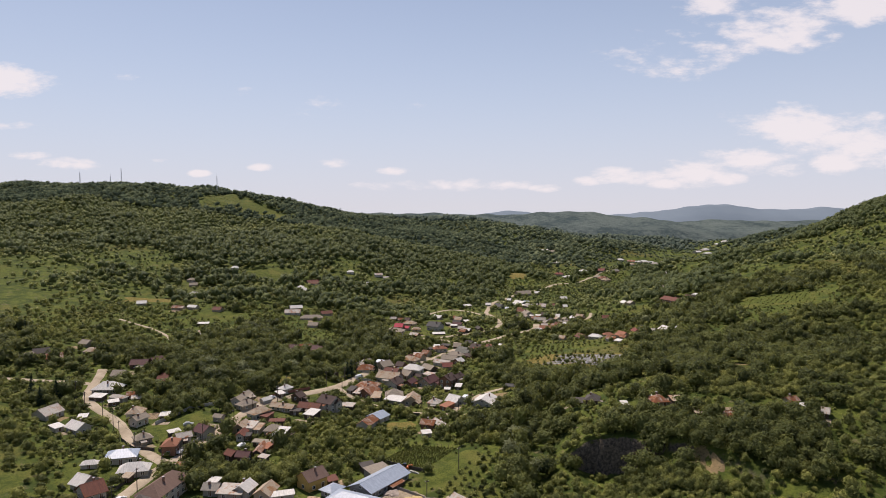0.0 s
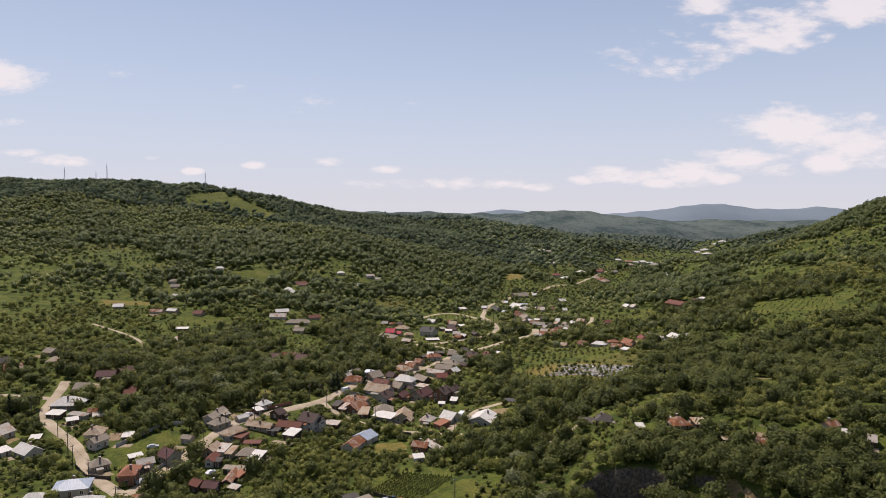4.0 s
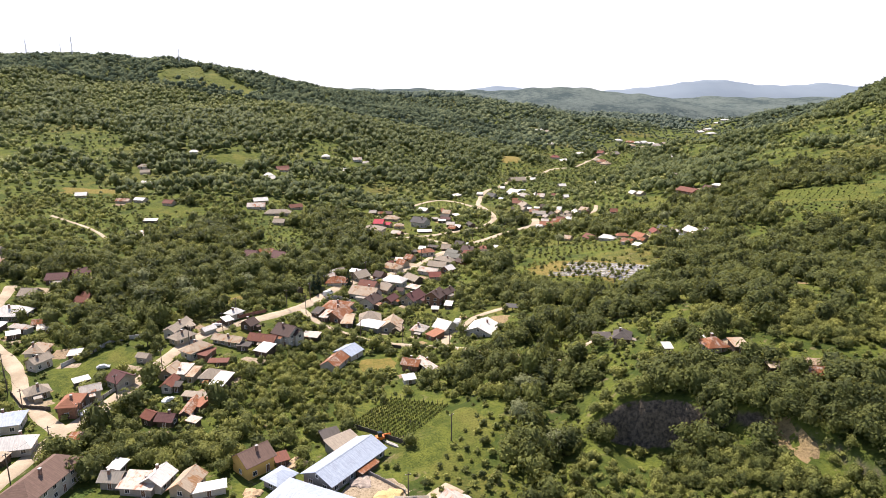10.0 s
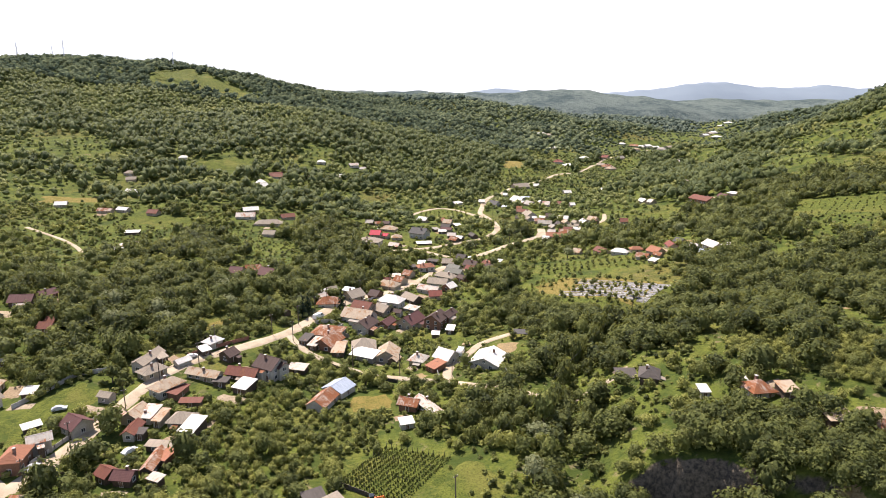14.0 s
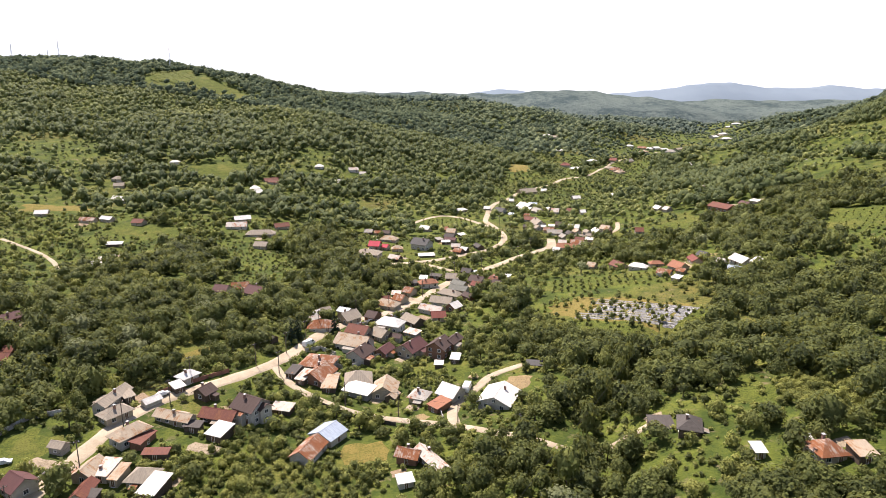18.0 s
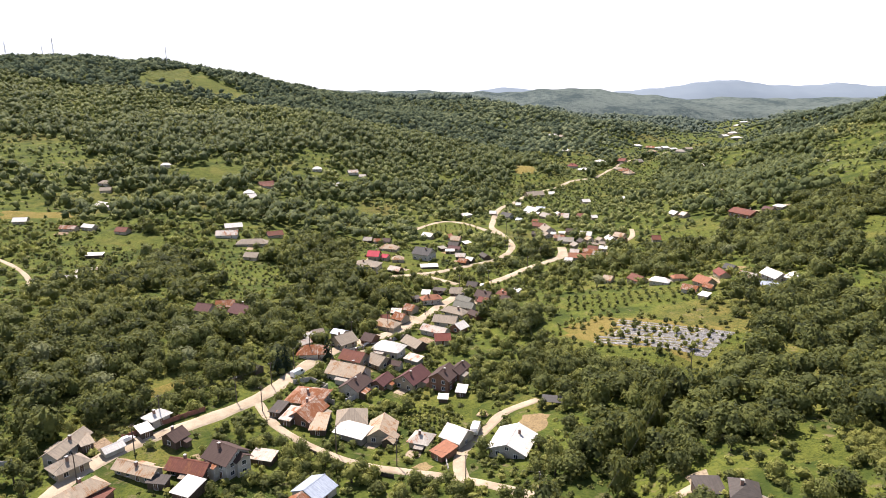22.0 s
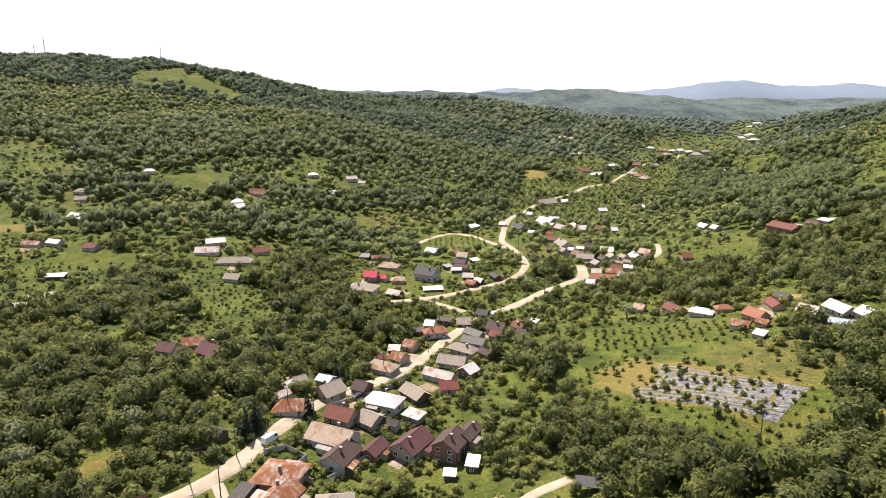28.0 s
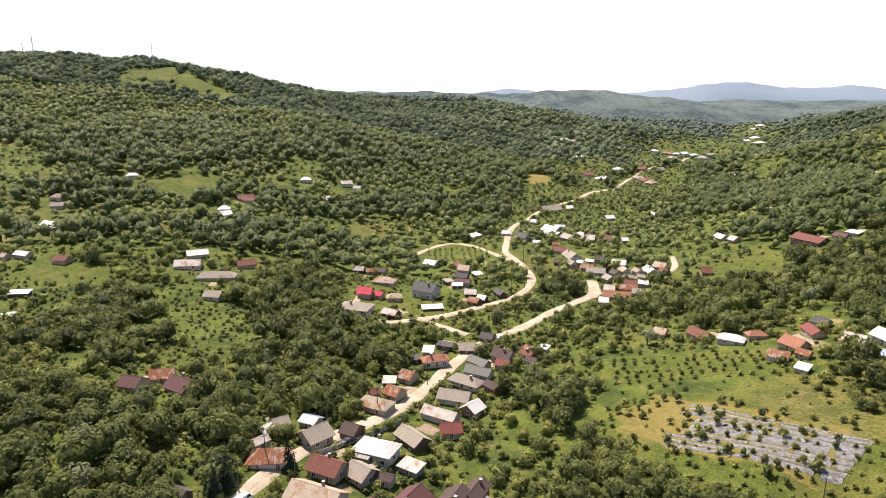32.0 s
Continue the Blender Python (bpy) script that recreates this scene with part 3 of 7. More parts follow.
def frame_shape(w, h):
    def make(bm):
        t = 0.09
        box(bm, -w / 2 - t, w / 2 + t, -0.05, 0.06, h, h + t)
        box(bm, -w / 2 - t - 0.04, w / 2 + t + 0.04, -0.05, 0.12, -t, 0)
        for a in (-w / 2 - t, w / 2, -t / 3):
            box(bm, a, a + (t if abs(a) > t else t * 0.66), -0.05, 0.055, 0, h)
    return make


def pane_shape(w, h):
    def make(bm):
        box(bm, -w / 2, w / 2, -0.04, 0.02, 0, h)
    return make


def opening(house, kind, at, turn, w, h):
    if kind == "door":
        d = part("door", small(("door", w, h), lambda bm: (box(bm, -w / 2, w / 2, -0.04, 0.05, 0, h)), DOOR), None, house, at=at, turn=turn)
        part("door_frame", small(("door_frame", w, h), frame_shape(w, h), FRAME), None, d)
    else:
        f = part("window", small(("window", w, h), frame_shape(w, h), FRAME), None, house, at=at, turn=turn)
        part("pane", small(("pane", w, h), pane_shape(w, h), PANE), None, f)


ROOFWORD = {"white": "bright white metal", "whiterust": "patchy white metal", "grey": "grey metal", "pale": "faded grey-beige", "rust": "heavily rusted metal",
            "lightrust": "pale rust-stained metal", "brown": "dark brown tile", "tan": "weathered light brown tile", "maroon": "maroon tile", "red": "red tile", "bright": "vivid red tile",
            "orange": "orange clay", "redrust": "rusty red metal", "blue": "bluish metal", "slate": "dark grey tile", "tar": "dark tar-paper", "olive": "olive-grey metal"}
WALLWORD = {"white": "white plastered", "cream": "cream plastered", "yellow": "yellow plastered", "grey": "grey plastered", "brick": "bare brick",
            "wood": "weathered board", "pink": "pink plastered", "teal": "teal plastered", "block": "grey block"}
homes = 0


def house(x, y, turn, length, width, eave, kind, roof, wall, rich=True, chimney=None):
    """A house or outbuilding: x along its ridge; walls, roof, chimney, windows and door are parts."""
    global homes
    homes += 1
    eave *= 0.78 if eave < 4.8 else 0.84
    q = random.Random(homes * 7 + 3)
    a, c = length / 2, width / 2
    ca, sa = math.cos(radians(turn)), math.sin(radians(turn))
    hs = [float(ground(x + u * a * ca - v * c * sa, y + u * a * sa + v * c * ca)) for u in (-1, 0, 1) for v in (-1, 0, 1)]
    z = 0.55 * sum(hs) / 9 + 0.45 * min(hs)
    low = min(hs) - z - 0.4
    CLEAR.append((x, y, a + 0.7, c + 0.7, turn, 0.0))
    shed = eave < 2.34
    word = ("shed" if kind == "shed" else "outbuilding") if shed else ("two-storey house" if eave > 4.1 else "house")
    ob = thing("shed" if shed else "house", f"{WALLWORD[wall]} {word} with {ROOFWORD[roof]} {'hipped' if kind == 'hip' else 'lean-to' if kind == 'shed' else 'gabled'} roof",
               "shed" if shed else "house", (x, y, z), turn, "village outbuildings" if shed else "village houses")
    rise = c * {"gable": 0.64, "hip": 0.62, "shed": 0.16}[kind] * (0.66 if width > 9.4 or roof == "blue" else 1.0)
    over = 0.4 if shed else 0.65
    bm = bmesh.new()
    v = box(bm, -a, a, -c, c, low, eave)
    if kind == "gable":
        for s in (-1, 1):
            e = [bm.verts.new((s * a, -c, eave)), bm.verts.new((s * a, c, eave)), bm.verts.new((s * a, 0, eave + rise))]
            i = [bm.verts.new((s * (a - 0.2), -c, eave)), bm.verts.new((s * (a - 0.2), c, eave)), bm.verts.new((s * (a - 0.2), 0, eave + rise))]
            bm.faces.new(e if s > 0 else e[::-1])
            bm.faces.new(i[::-1] if s > 0 else i)
    part("wall", bm, WALL[wall], ob)
    bm = bmesh.new()
    k = rise / c
    t = 0.14
    if kind == "gable":
        yo, zo, zr = c + over, eave - over * k + t, eave + rise + t
        slab(bm, [(-a - over, -yo, zo), (a + over, -yo, zo), (a + over, 0, zr), (-a - over, 0, zr)], t)
        slab(bm, [(a + over, yo, zo), (-a - over, yo, zo), (-a - over, 0, zr), (a + over, 0, zr)], t)
        part("roof", bm, ROOF[roof], ob)
        bm = bmesh.new()
        slab(bm, [(-a - over - 0.03, -0.22, zr - 0.22 * k + 0.05), (a + over + 0.03, -0.22, zr - 0.22 * k + 0.05), (a + over + 0.03, 0, zr + 0.06), (-a - over - 0.03, 0, zr + 0.06)], 0.05)
        slab(bm, [(a + over + 0.03, 0.22, zr - 0.22 * k + 0.05), (-a - over - 0.03, 0.22, zr - 0.22 * k + 0.05), (-a - over - 0.03, 0, zr + 0.06), (a + over + 0.03, 0, zr + 0.06)], 0.05)
        part("ridge_cap", bm, ROOF[roof], ob)
    elif kind == "hip":
        yo, xo, zo, zr = c + over, a + over, eave - over * k + t, eave + rise + t
        r = max(0.15, a - c * 0.85)
        P = [(-xo, -yo, zo), (xo, -yo, zo), (xo, yo, zo), (-xo, yo, zo), (-r, 0, zr), (r, 0, zr)]
        slab(bm, [P[0], P[1], P[5], P[4]], t)
        slab(bm, [P[2], P[3], P[4], P[5]], t)
        slab(bm, [P[1], P[2], P[5]], t)
        slab(bm, [P[3], P[0], P[4]], t)
        part("roof", bm, ROOF[roof], ob)
    else:
        zo, zr = eave + t - over * k, eave + 2 * rise + t + over * k
        slab(bm, [(-a - over, -c - over, zo), (a + over, -c - over, zo), (a + over, c + over, zr), (-a - over, c + over, zr)], t)
        part("roof", bm, ROOF[roof], ob)
        bm = bmesh.new()
        slab(bm, [(-a, c - 0.2, eave + 2 * rise - 0.06), (a, c - 0.2, eave + 2 * rise - 0.06), (a, c, eave + 2 * rise), (-a, c, eave + 2 * rise)], 2 * rise)
        for s in (-1, 1):
            e = [(s * a, -c, eave), (s * a, c, eave), (s * a, c, eave + 2 * rise)]
            f = [bm.verts.new(p) for p in e]
            g = [bm.verts.new((p[0] - s * 0.15, p[1], p[2])) for p in e]
            bm.faces.new(f if s > 0 else f[::-1])
            bm.faces.new(g[::-1] if s > 0 else g)
        part("upper_wall", bm, WALL[wall], ob)
    if (not shed and q.random() < 0.65) if chimney is None else chimney:
        cx, cy = q.uniform(-0.5, 0.5) * a, q.choice((-1, 1)) * c * 0.3
        top = eave + rise + 0.75
        bm = bmesh.new()
        box(bm, -0.3, 0.3, -0.3, 0.3, eave + 0.2, top)
        ch = part("chimney", bm, CHIMNEY, ob, at=(cx, cy, 0))
        bm = bmesh.new()
        box(bm, -0.38, 0.38, -0.38, 0.38, top, top + 0.12)
        part("cap", bm, CONCRETE, ch)
    if not rich:
        return ob
    if not shed and kind != "shed" and q.random() < 0.6:  # a porch or kitchen annexe under a lower roof
        s, u0, deep = q.choice((-1, 1)), q.uniform(-0.9, -0.1) * a, q.uniform(1.5, 2.3)
        u1, top = min(a, u0 + q.uniform(0.6, 1.1) * a), eave - over * k - 0.05
        bm = bmesh.new()
        box(bm, u0 + 0.15, u1 - 0.15, min(s * (c + 0.02), s * (c + deep)), max(s * (c + 0.02), s * (c + deep)), low, top - 0.55)
        part("porch", bm, q.choice((WALL[wall], WALL["wood"], WALL["cream"])), ob)
        bm = bmesh.new()
        e = [(u0, s * (c + deep + 0.35), top - 0.55), (u1, s * (c + deep + 0.35), top - 0.55), (u1, s * (c + 0.05), top), (u0, s * (c + 0.05), top)]
        slab(bm, e if s < 0 else e[::-1], 0.08)
        part("porch_roof", bm, q.choice((ROOF[roof], ROOF["rust"], ROOF["pale"], ROOF["grey"])), ob)
    ww, wh = (0.8, 0.7) if shed else (1.1, 1.15)
    for floor in range(2 if eave > 4.1 else 1):
        z0 = 0.8 + floor * 2.3
        if z0 + wh > eave - 0.15:
            continue
        for s, tn in ((-1, 180), (1, 0)):
            count = max(1, int(length / (4.2 if shed else 2.9)))
            for i in range(count):
                px = (i + 0.5) / count * length - a
                if i == count // 2 and floor == 0 and s < 0:
                    opening(ob, "door", (px, s * c, 0.12), tn, 0.95, min(2.05, eave - 0.4))
                else:
                    opening(ob, "window", (px, s * c, z0), tn, ww, wh)
        if not shed:
            for s, tn in ((-1, 90), (1, -90)):
                count = max(1, int(width / 3.6))
                for i in range(count):
                    opening(ob, "window", (s * a, (i + 0.5) / count * width - c, z0), tn, ww, wh)
    if kind == "gable" and width > 7.5 and not shed:
        for s, tn in ((-1, 90), (1, -90)):
            opening(ob, "window", (s * a, 0, eave + 0.2), tn, 0.9, 0.9)
    return ob




# ---- far village houses ----
house(181, 878, -20, 12.3, 9.0, 3.3, "hip", "red", "white", rich=False)
house(190, 855, 6, 12.4, 9.8, 3.3, "hip", "white", "cream", rich=False)
house(201, 862, 4, 10.8, 9.5, 3.3, "hip", "white", "cream", rich=False)
house(226, 917, 11, 10.9, 9.6, 3.3, "hip", "white", "white", rich=False)
house(254, 918, -38, 13.6, 8.8, 3.3, "gable", "red", "cream", rich=False)
house(244, 864, 22, 13.4, 8.7, 3.3, "hip", "rust", "white", rich=False)
house(240, 877, 23, 11.8, 9.6, 3.3, "hip", "pale", "white", rich=False)
house(273, 905, 30, 10.6, 8.7, 3.3, "gable", "grey", "cream", rich=False)
house(245, 849, 37, 11.7, 9.3, 3.3, "hip", "lightrust", "cream", rich=False)
house(355, 1175, 0, 13.6, 10.4, 3.3, "hip", "white", "white", rich=False)
house(372, 1159, -21, 13.3, 11.5, 3.3, "gable", "rust", "cream", rich=False)
house(384, 1155, 39, 14.9, 9.9, 3.3, "hip", "white", "white", rich=False)
house(395, 1158, 32, 14.4, 11.1, 3.3, "gable", "white", "white", rich=False)
house(403, 1140, 26, 14.3, 10.1, 3.3, "gable", "white", "cream", rich=False)
house(432, 1147, 28, 16.3, 9.7, 3.3, "gable", "pale", "cream", rich=False)
house(352, 1086, 31, 11.3, 10.1, 3.3, "hip", "lightrust", "white", rich=False)
house(388, 1064, -36, 13.9, 9.3, 3.3, "hip", "grey", "white", rich=False)
house(199, 1135, 30, 16.2, 10.5, 3.3, "gable", "white", "cream", rich=False)
house(214, 1138, -39, 12.1, 10.6, 3.3, "gable", "pale", "cream", rich=False)
house(201, 1019, -16, 12.1, 10.3, 3.3, "hip", "white", "cream", rich=False)
house(323, 817, -11, 10.3, 9.5, 3.3, "hip", "white", "cream", rich=False)
house(536, 1251, 29, 14.1, 11.9, 3.3, "gable", "white", "white", rich=False)
house(552, 1265, 37, 16.4, 10.7, 3.3, "gable", "pale", "cream", rich=False)
house(563, 1273, -5, 13.6, 10.8, 3.3, "hip", "white", "white", rich=False)
house(545, 1218, 23, 16.9, 10.5, 3.3, "hip", "white", "white", rich=False)
house(781, 1730, 7, 15.7, 13.9, 3.3, "hip", "white", "cream", rich=False)
house(858, 1860, -11, 21.5, 14.6, 3.3, "hip", "white", "white", rich=False)
house(389, 688, 0, 11.2, 8.9, 3.3, "gable", "white", "cream", rich=True)
# x, y, turn, length, width, eaves, roof shape, roof, walls
# the lower street, the schoolyard row and the terrace
house(-93.4, 98.8, 80, 18.5, 8.6, 5.83, "hip", "tan", "white")
house(-78.2, 102.3, -6, 4.9, 4.1, 3.33, "gable", "grey", "grey")
house(-79.4, 107.6, -15, 2.8, 2.9, 3.08, "shed", "white", "wood")
house(-70.7, 100.1, -7, 8.0, 5.3, 3.08, "shed", "whiterust", "grey")
house(-67.0, 101.8, 77, 6.1, 5.3, 3.59, "gable", "white", "white")
house(-59.4, 100.5, 80, 7.6, 5.3, 3.21, "gable", "lightrust", "cream")
house(-53.6, 98.6, 18, 7.7, 2.6, 2.44, "shed", "white", "white")
house(-45.4, 109.3, 47, 7.8, 7.1, 5.0, "gable", "tan", "yellow")
house(-121.4, 128.7, 16, 10.3, 8.1, 3.85, "hip", "blue", "white")
house(-111.6, 117.1, 14, 9.9, 6.4, 3.33, "hip", "white", "white")
house(-111.3, 111.2, -11, 3.0, 2.9, 2.44, "shed", "lightrust", "wood")
house(-97.2, 121.4, 1, 3.1, 3.2, 2.56, "shed", "rust", "wood")
house(65.0, 158.8, 70, 6.5, 4.9, 3.33, "hip", "tar", "wood")
house(60.1, 164.8, -3, 5.6, 4.8, 2.31, "shed", "tar", "wood")
house(85.9, 137.5, 8, 5.9, 5.9, 3.33, "hip", "rust", "cream")
house(83.9, 140.8, -6, 2.2, 4.9, 2.56, "shed", "white", "wood")
house(92.1, 134.9, 3, 4.0, 4.5, 2.56, "shed", "lightrust", "wood")
house(96.5, 120.5, 2, 5.9, 4.0, 2.82, "shed", "lightrust", "wood")
house(128.6, 119.4, 23, 4.3, 3.0, 3.33, "gable", "rust", "cream")
house(74.0, 142.6, -1, 2.2, 3.2, 2.44, "shed", "white", "white")
# the street and the hamlet at its bend
house(-96.4, 198.0, 80, 12.7, 4.1, 3.85, "gable", "pale", "white")
house(-92.0, 190.2, 54, 7.7, 5.1, 3.46, "hip", "pale", "cream")
house(-92.8, 200.3, 44, 2.8, 4.2, 2.82, "shed", "pale", "wood")
house(-83.2, 179.5, 57, 9.2, 5.5, 4.1, "hip", "lightrust", "white")
house(-79.2, 178.3, 78, 7.2, 3.1, 2.56, "shed", "redrust", "brick")
house(-73.0, 171.6, 0, 6.4, 2.3, 2.44, "shed", "redrust", "wood")
house(-86.1, 162.8, 81, 6.8, 5.6, 3.08, "gable", "lightrust", "cream")
house(-82.1, 163.0, -9, 3.6, 5.7, 3.08, "shed", "whiterust", "white")
house(-78.1, 161.3, -10, 2.2, 5.7, 2.95, "shed", "lightrust", "cream")
house(-71.9, 160.8, -7, 6.2, 5.8, 3.08, "hip", "pale", "cream")
house(-67.4, 156.4, -14, 4.5, 7.3, 2.95, "shed", "white", "wood")
house(-70.5, 204.3, 63, 4.3, 5.0, 3.33, "gable", "brown", "wood")
house(-85.0, 198.8, 52, 5.0, 3.0, 2.05, "gable", "white", "white")
house(-78.9, 213.4, 57, 5.7, 4.1, 3.59, "hip", "white", "white")
house(-80.0, 207.2, 45, 3.1, 3.9, 2.56, "shed", "white", "wood")
house(-61.9, 191.5, -17, 10.5, 5.0, 3.21, "gable", "redrust", "wood")
house(-74.5, 189.9, -21, 11.8, 3.9, 3.08, "gable", "lightrust", "cream")
house(-53.4, 194.3, -31, 8.0, 7.8, 5.71, "gable", "brown", "white")
house(-50.9, 194.5, 136, 7.2, 3.7, 5.71, "gable", "brown", "white")
house(-59.5, 182.9, -23, 5.1, 5.8, 2.82, "shed", "white", "wood")
house(-67.8, 185.7, -9, 4.6, 2.6, 2.56, "shed", "tar", "wood")
house(-99.4, 173.3, 163, 4.1, 3.0, 2.95, "gable", "pale", "grey")
house(-83.5, 154.4, 89, 6.6, 3.0, 3.33, "gable", "redrust", "white")
house(-80.6, 153.0, -6, 2.2, 2.4, 2.82, "shed", "tar", "wood")
house(-39.2, 233.0, -14, 10.9, 10.2, 3.46, "hip", "rust", "cream")
house(-37.7, 223.1, 68, 10.5, 7.4, 3.33, "gable", "rust", "brick")
house(-42.2, 220.4, -22, 3.3, 6.3, 2.82, "shed", "whiterust", "wood")
house(-46.5, 224.0, -19, 3.3, 5.3, 2.56, "shed", "tar", "wood")
house(-33.1, 217.5, -2, 4.4, 7.6, 2.44, "shed", "lightrust", "wood")
house(-24.1, 222.1, 5, 8.4, 8.6, 3.33, "hip", "pale", "cream")
house(-14.5, 215.4, 85, 8.8, 7.5, 3.33, "gable", "lightrust", "cream")
house(-23.0, 214.1, -27, 9.6, 5.7, 2.82, "shed", "white", "grey")
house(-11.9, 210.9, 71, 4.5, 3.3, 2.56, "gable", "lightrust", "wood")
house(-28.6, 251.5, -26, 12.8, 8.2, 4.62, "gable", "lightrust", "white")
house(-25.5, 242.9, 67, 9.3, 7.0, 3.85, "gable", "brown", "white")
house(-28.1, 265.5, -27, 8.4, 6.6, 3.59, "gable", "redrust", "cream")
house(-19.2, 264.4, -40, 6.2, 6.1, 3.33, "gable", "pale", "cream")
house(-16.2, 275.3, -23, 10.7, 7.1, 4.62, "hip", "white", "white")
house(-16.8, 247.9, 65, 7.0, 4.3, 3.33, "gable", "maroon", "brick")
house(-6.6, 250.9, 58, 10.3, 7.6, 3.85, "gable", "maroon", "cream")
house(4.3, 248.9, 64, 8.5, 7.2, 5.48, "gable", "brown", "brick")
house(9.6, 254.0, 62, 8.1, 4.2, 5.13, "gable", "brown", "brick")
house(-2.9, 210.4, -22, 5.3, 5.7, 3.08, "hip", "whiterust", "cream")
house(7.5, 210.3, -39, 6.2, 7.1, 3.59, "gable", "white", "white")
house(3.4, 202.8, -48, 4.4, 5.6, 2.56, "shed", "orange", "brick")
house(3.9, 237.4, -7, 2.8, 2.5, 2.05, "shed", "white", "wood")
house(10.2, 241.9, -13, 3.0, 4.2, 2.31, "shed", "white", "wood")
house(-5.3, 171.2, -21, 5.7, 4.1, 3.46, "gable", "rust", "brick")
house(-6.0, 159.4, 16, 3.7, 3.0, 2.44, "shed", "white", "white")
house(0.8, 167.5, 120, 12, 3.1, 3.59, "gable", "whiterust", "wood")
house(-139.2, 179.1, 97, 7.3, 6.3, 3.59, "hip", "lightrust", "white")
house(-133.2, 169.1, 66, 6.3, 4.1, 4.36, "gable", "pale", "white")
house(-122.4, 148.2, 40, 6.0, 5.1, 3.33, "hip", "pale", "cream")
house(-106.8, 138.4, 97, 7.7, 5.0, 5.0, "hip", "orange", "brick")
house(-104.7, 146.0, 32, 5.1, 3.7, 5.0, "gable", "whiterust", "white")
house(-100.0, 156.2, -33, 5.9, 6.1, 3.85, "gable", "maroon", "white")
house(-112.7, 156.1, 41, 4.4, 2.6, 2.56, "shed", "white", "wood")
house(-81.4, 133.9, -31, 4.1, 4.2, 2.82, "gable", "redrust", "wood")
house(-76.3, 132.5, -9, 4.6, 3.9, 3.08, "gable", "maroon", "wood")
house(-71.8, 139.4, 89, 10.2, 3.0, 2.95, "gable", "rust", "wood")
house(-69.4, 141.7, -23, 2.6, 4.3, 2.56, "shed", "orange", "brick")
house(-72.4, 147.0, -10, 8.7, 2.3, 2.44, "shed", "pale", "wood")
house(-68.5, 132.0, -25, 3.5, 2.2, 2.31, "shed", "whiterust", "wood")
house(-4.7, 69.7, -49, 11.7, 8.2, 3.24, "gable", "maroon", "cream")
house(9.0, 70.6, -8, 9.1, 6.0, 2.88, "hip", "brown", "cream")
house(24.9, 70.9, 23, 10.7, 5.0, 1.98, "hip", "pale", "wood")
house(9.8, 76.8, 12, 3.2, 3.2, 2.52, "shed", "slate", "cream")
house(5.3, 78.0, 12, 3.2, 3.2, 2.52, "gable", "lightrust", "cream")
house(30.3, 79.6, -65, 7.0, 4.2, 3.06, "gable", "brown", "cream")
house(1.2, 81.0, 43, 3.5, 3.3, 2.7, "gable", "brown", "cream")
house(20.0, 83.5, 8, 5.2, 4.8, 2.34, "shed", "lightrust", "wood")
house(14.1, 83.8, 3, 4.3, 4.7, 2.34, "shed", "pale", "wood")
house(6.5, 87.9, -55, 6.4, 5.5, 3.42, "gable", "whiterust", "white")
house(31.1, 89.1, -56, 3.9, 4.5, 2.16, "gable", "white", "wood")
house(-3.8, 89.7, 1, 7.5, 5.5, 2.34, "hip", "grey", "grey")
house(-117.0, 97.8, 47, 6.4, 8.0, 3.78, "gable", "redrust", "white")
house(-123.4, 105.5, -26, 5.6, 7.0, 3.06, "gable", "white", "white")
house(134.9, 109.7, -32, 3.8, 4.4, 2.34, "gable", "whiterust", "wood")
house(-38.9, 112.2, 28, 3.2, 3.4, 2.16, "shed", "redrust", "wood")
house(131.2, 113.3, -41, 3.7, 3.5, 2.7, "gable", "white", "white")
house(103.4, 115.5, -24, 4.4, 4.4, 2.7, "gable", "rust", "cream")
house(-23.0, 118.0, 41, 8.3, 5.8, 2.88, "shed", "pale", "grey")
house(-130.0, 121.6, 12, 5.6, 3.2, 2.52, "hip", "white", "white")
house(-27.3, 123.0, 29, 4.8, 4.2, 2.52, "shed", "tar", "wood")
house(-163.1, 157.9, 62, 4.0, 4.2, 2.52, "shed", "white", "white")
house(-154.1, 158.2, -33, 8.7, 6.2, 3.6, "gable", "white", "white")
house(-160.3, 173.4, 16, 3.5, 3.5, 1.98, "shed", "white", "wood")
house(-176.3, 174.1, 73, 9.8, 8.0, 2.88, "gable", "whiterust", "white")
house(-33.1, 175.5, 71, 9.8, 6.2, 2.7, "gable", "rust", "white")
house(-125.4, 177.6, 10, 3.7, 4.0, 1.98, "shed", "white", "wood")
house(-29.2, 184.8, 59, 7.3, 8.0, 2.88, "gable", "blue", "white")
house(-156.4, 193.4, 33, 4.2, 3.2, 2.34, "shed", "white", "wood")
house(-45.1, 198.8, -15, 6.1, 3.8, 2.16, "shed", "whiterust", "wood")
house(-156.8, 199.1, -17, 8.5, 3.2, 2.88, "hip", "whiterust", "white")
house(-146.8, 199.2, 24, 6.4, 4.2, 2.52, "shed", "whiterust", "wood")
house(-167.3, 200.3, -9, 6.6, 4.4, 2.34, "shed", "white", "wood")
house(22.4, 203.0, 67, 11.5, 10.0, 3.3, "gable", "white", "white")
house(-152.9, 204.2, 11, 3.7, 3.8, 2.34, "gable", "rust", "wood")
house(-168.6, 213.2, 3, 12.4, 9.0, 3.06, "hip", "white", "grey")
house(-146.4, 226.9, -3, 5.2, 5.2, 2.52, "gable", "redrust", "cream")
house(-147.5, 232.8, -13, 3.9, 3.9, 2.34, "gable", "redrust", "cream")
house(-173.1, 234.6, -2, 6.8, 7.0, 2.7, "gable", "pale", "grey")
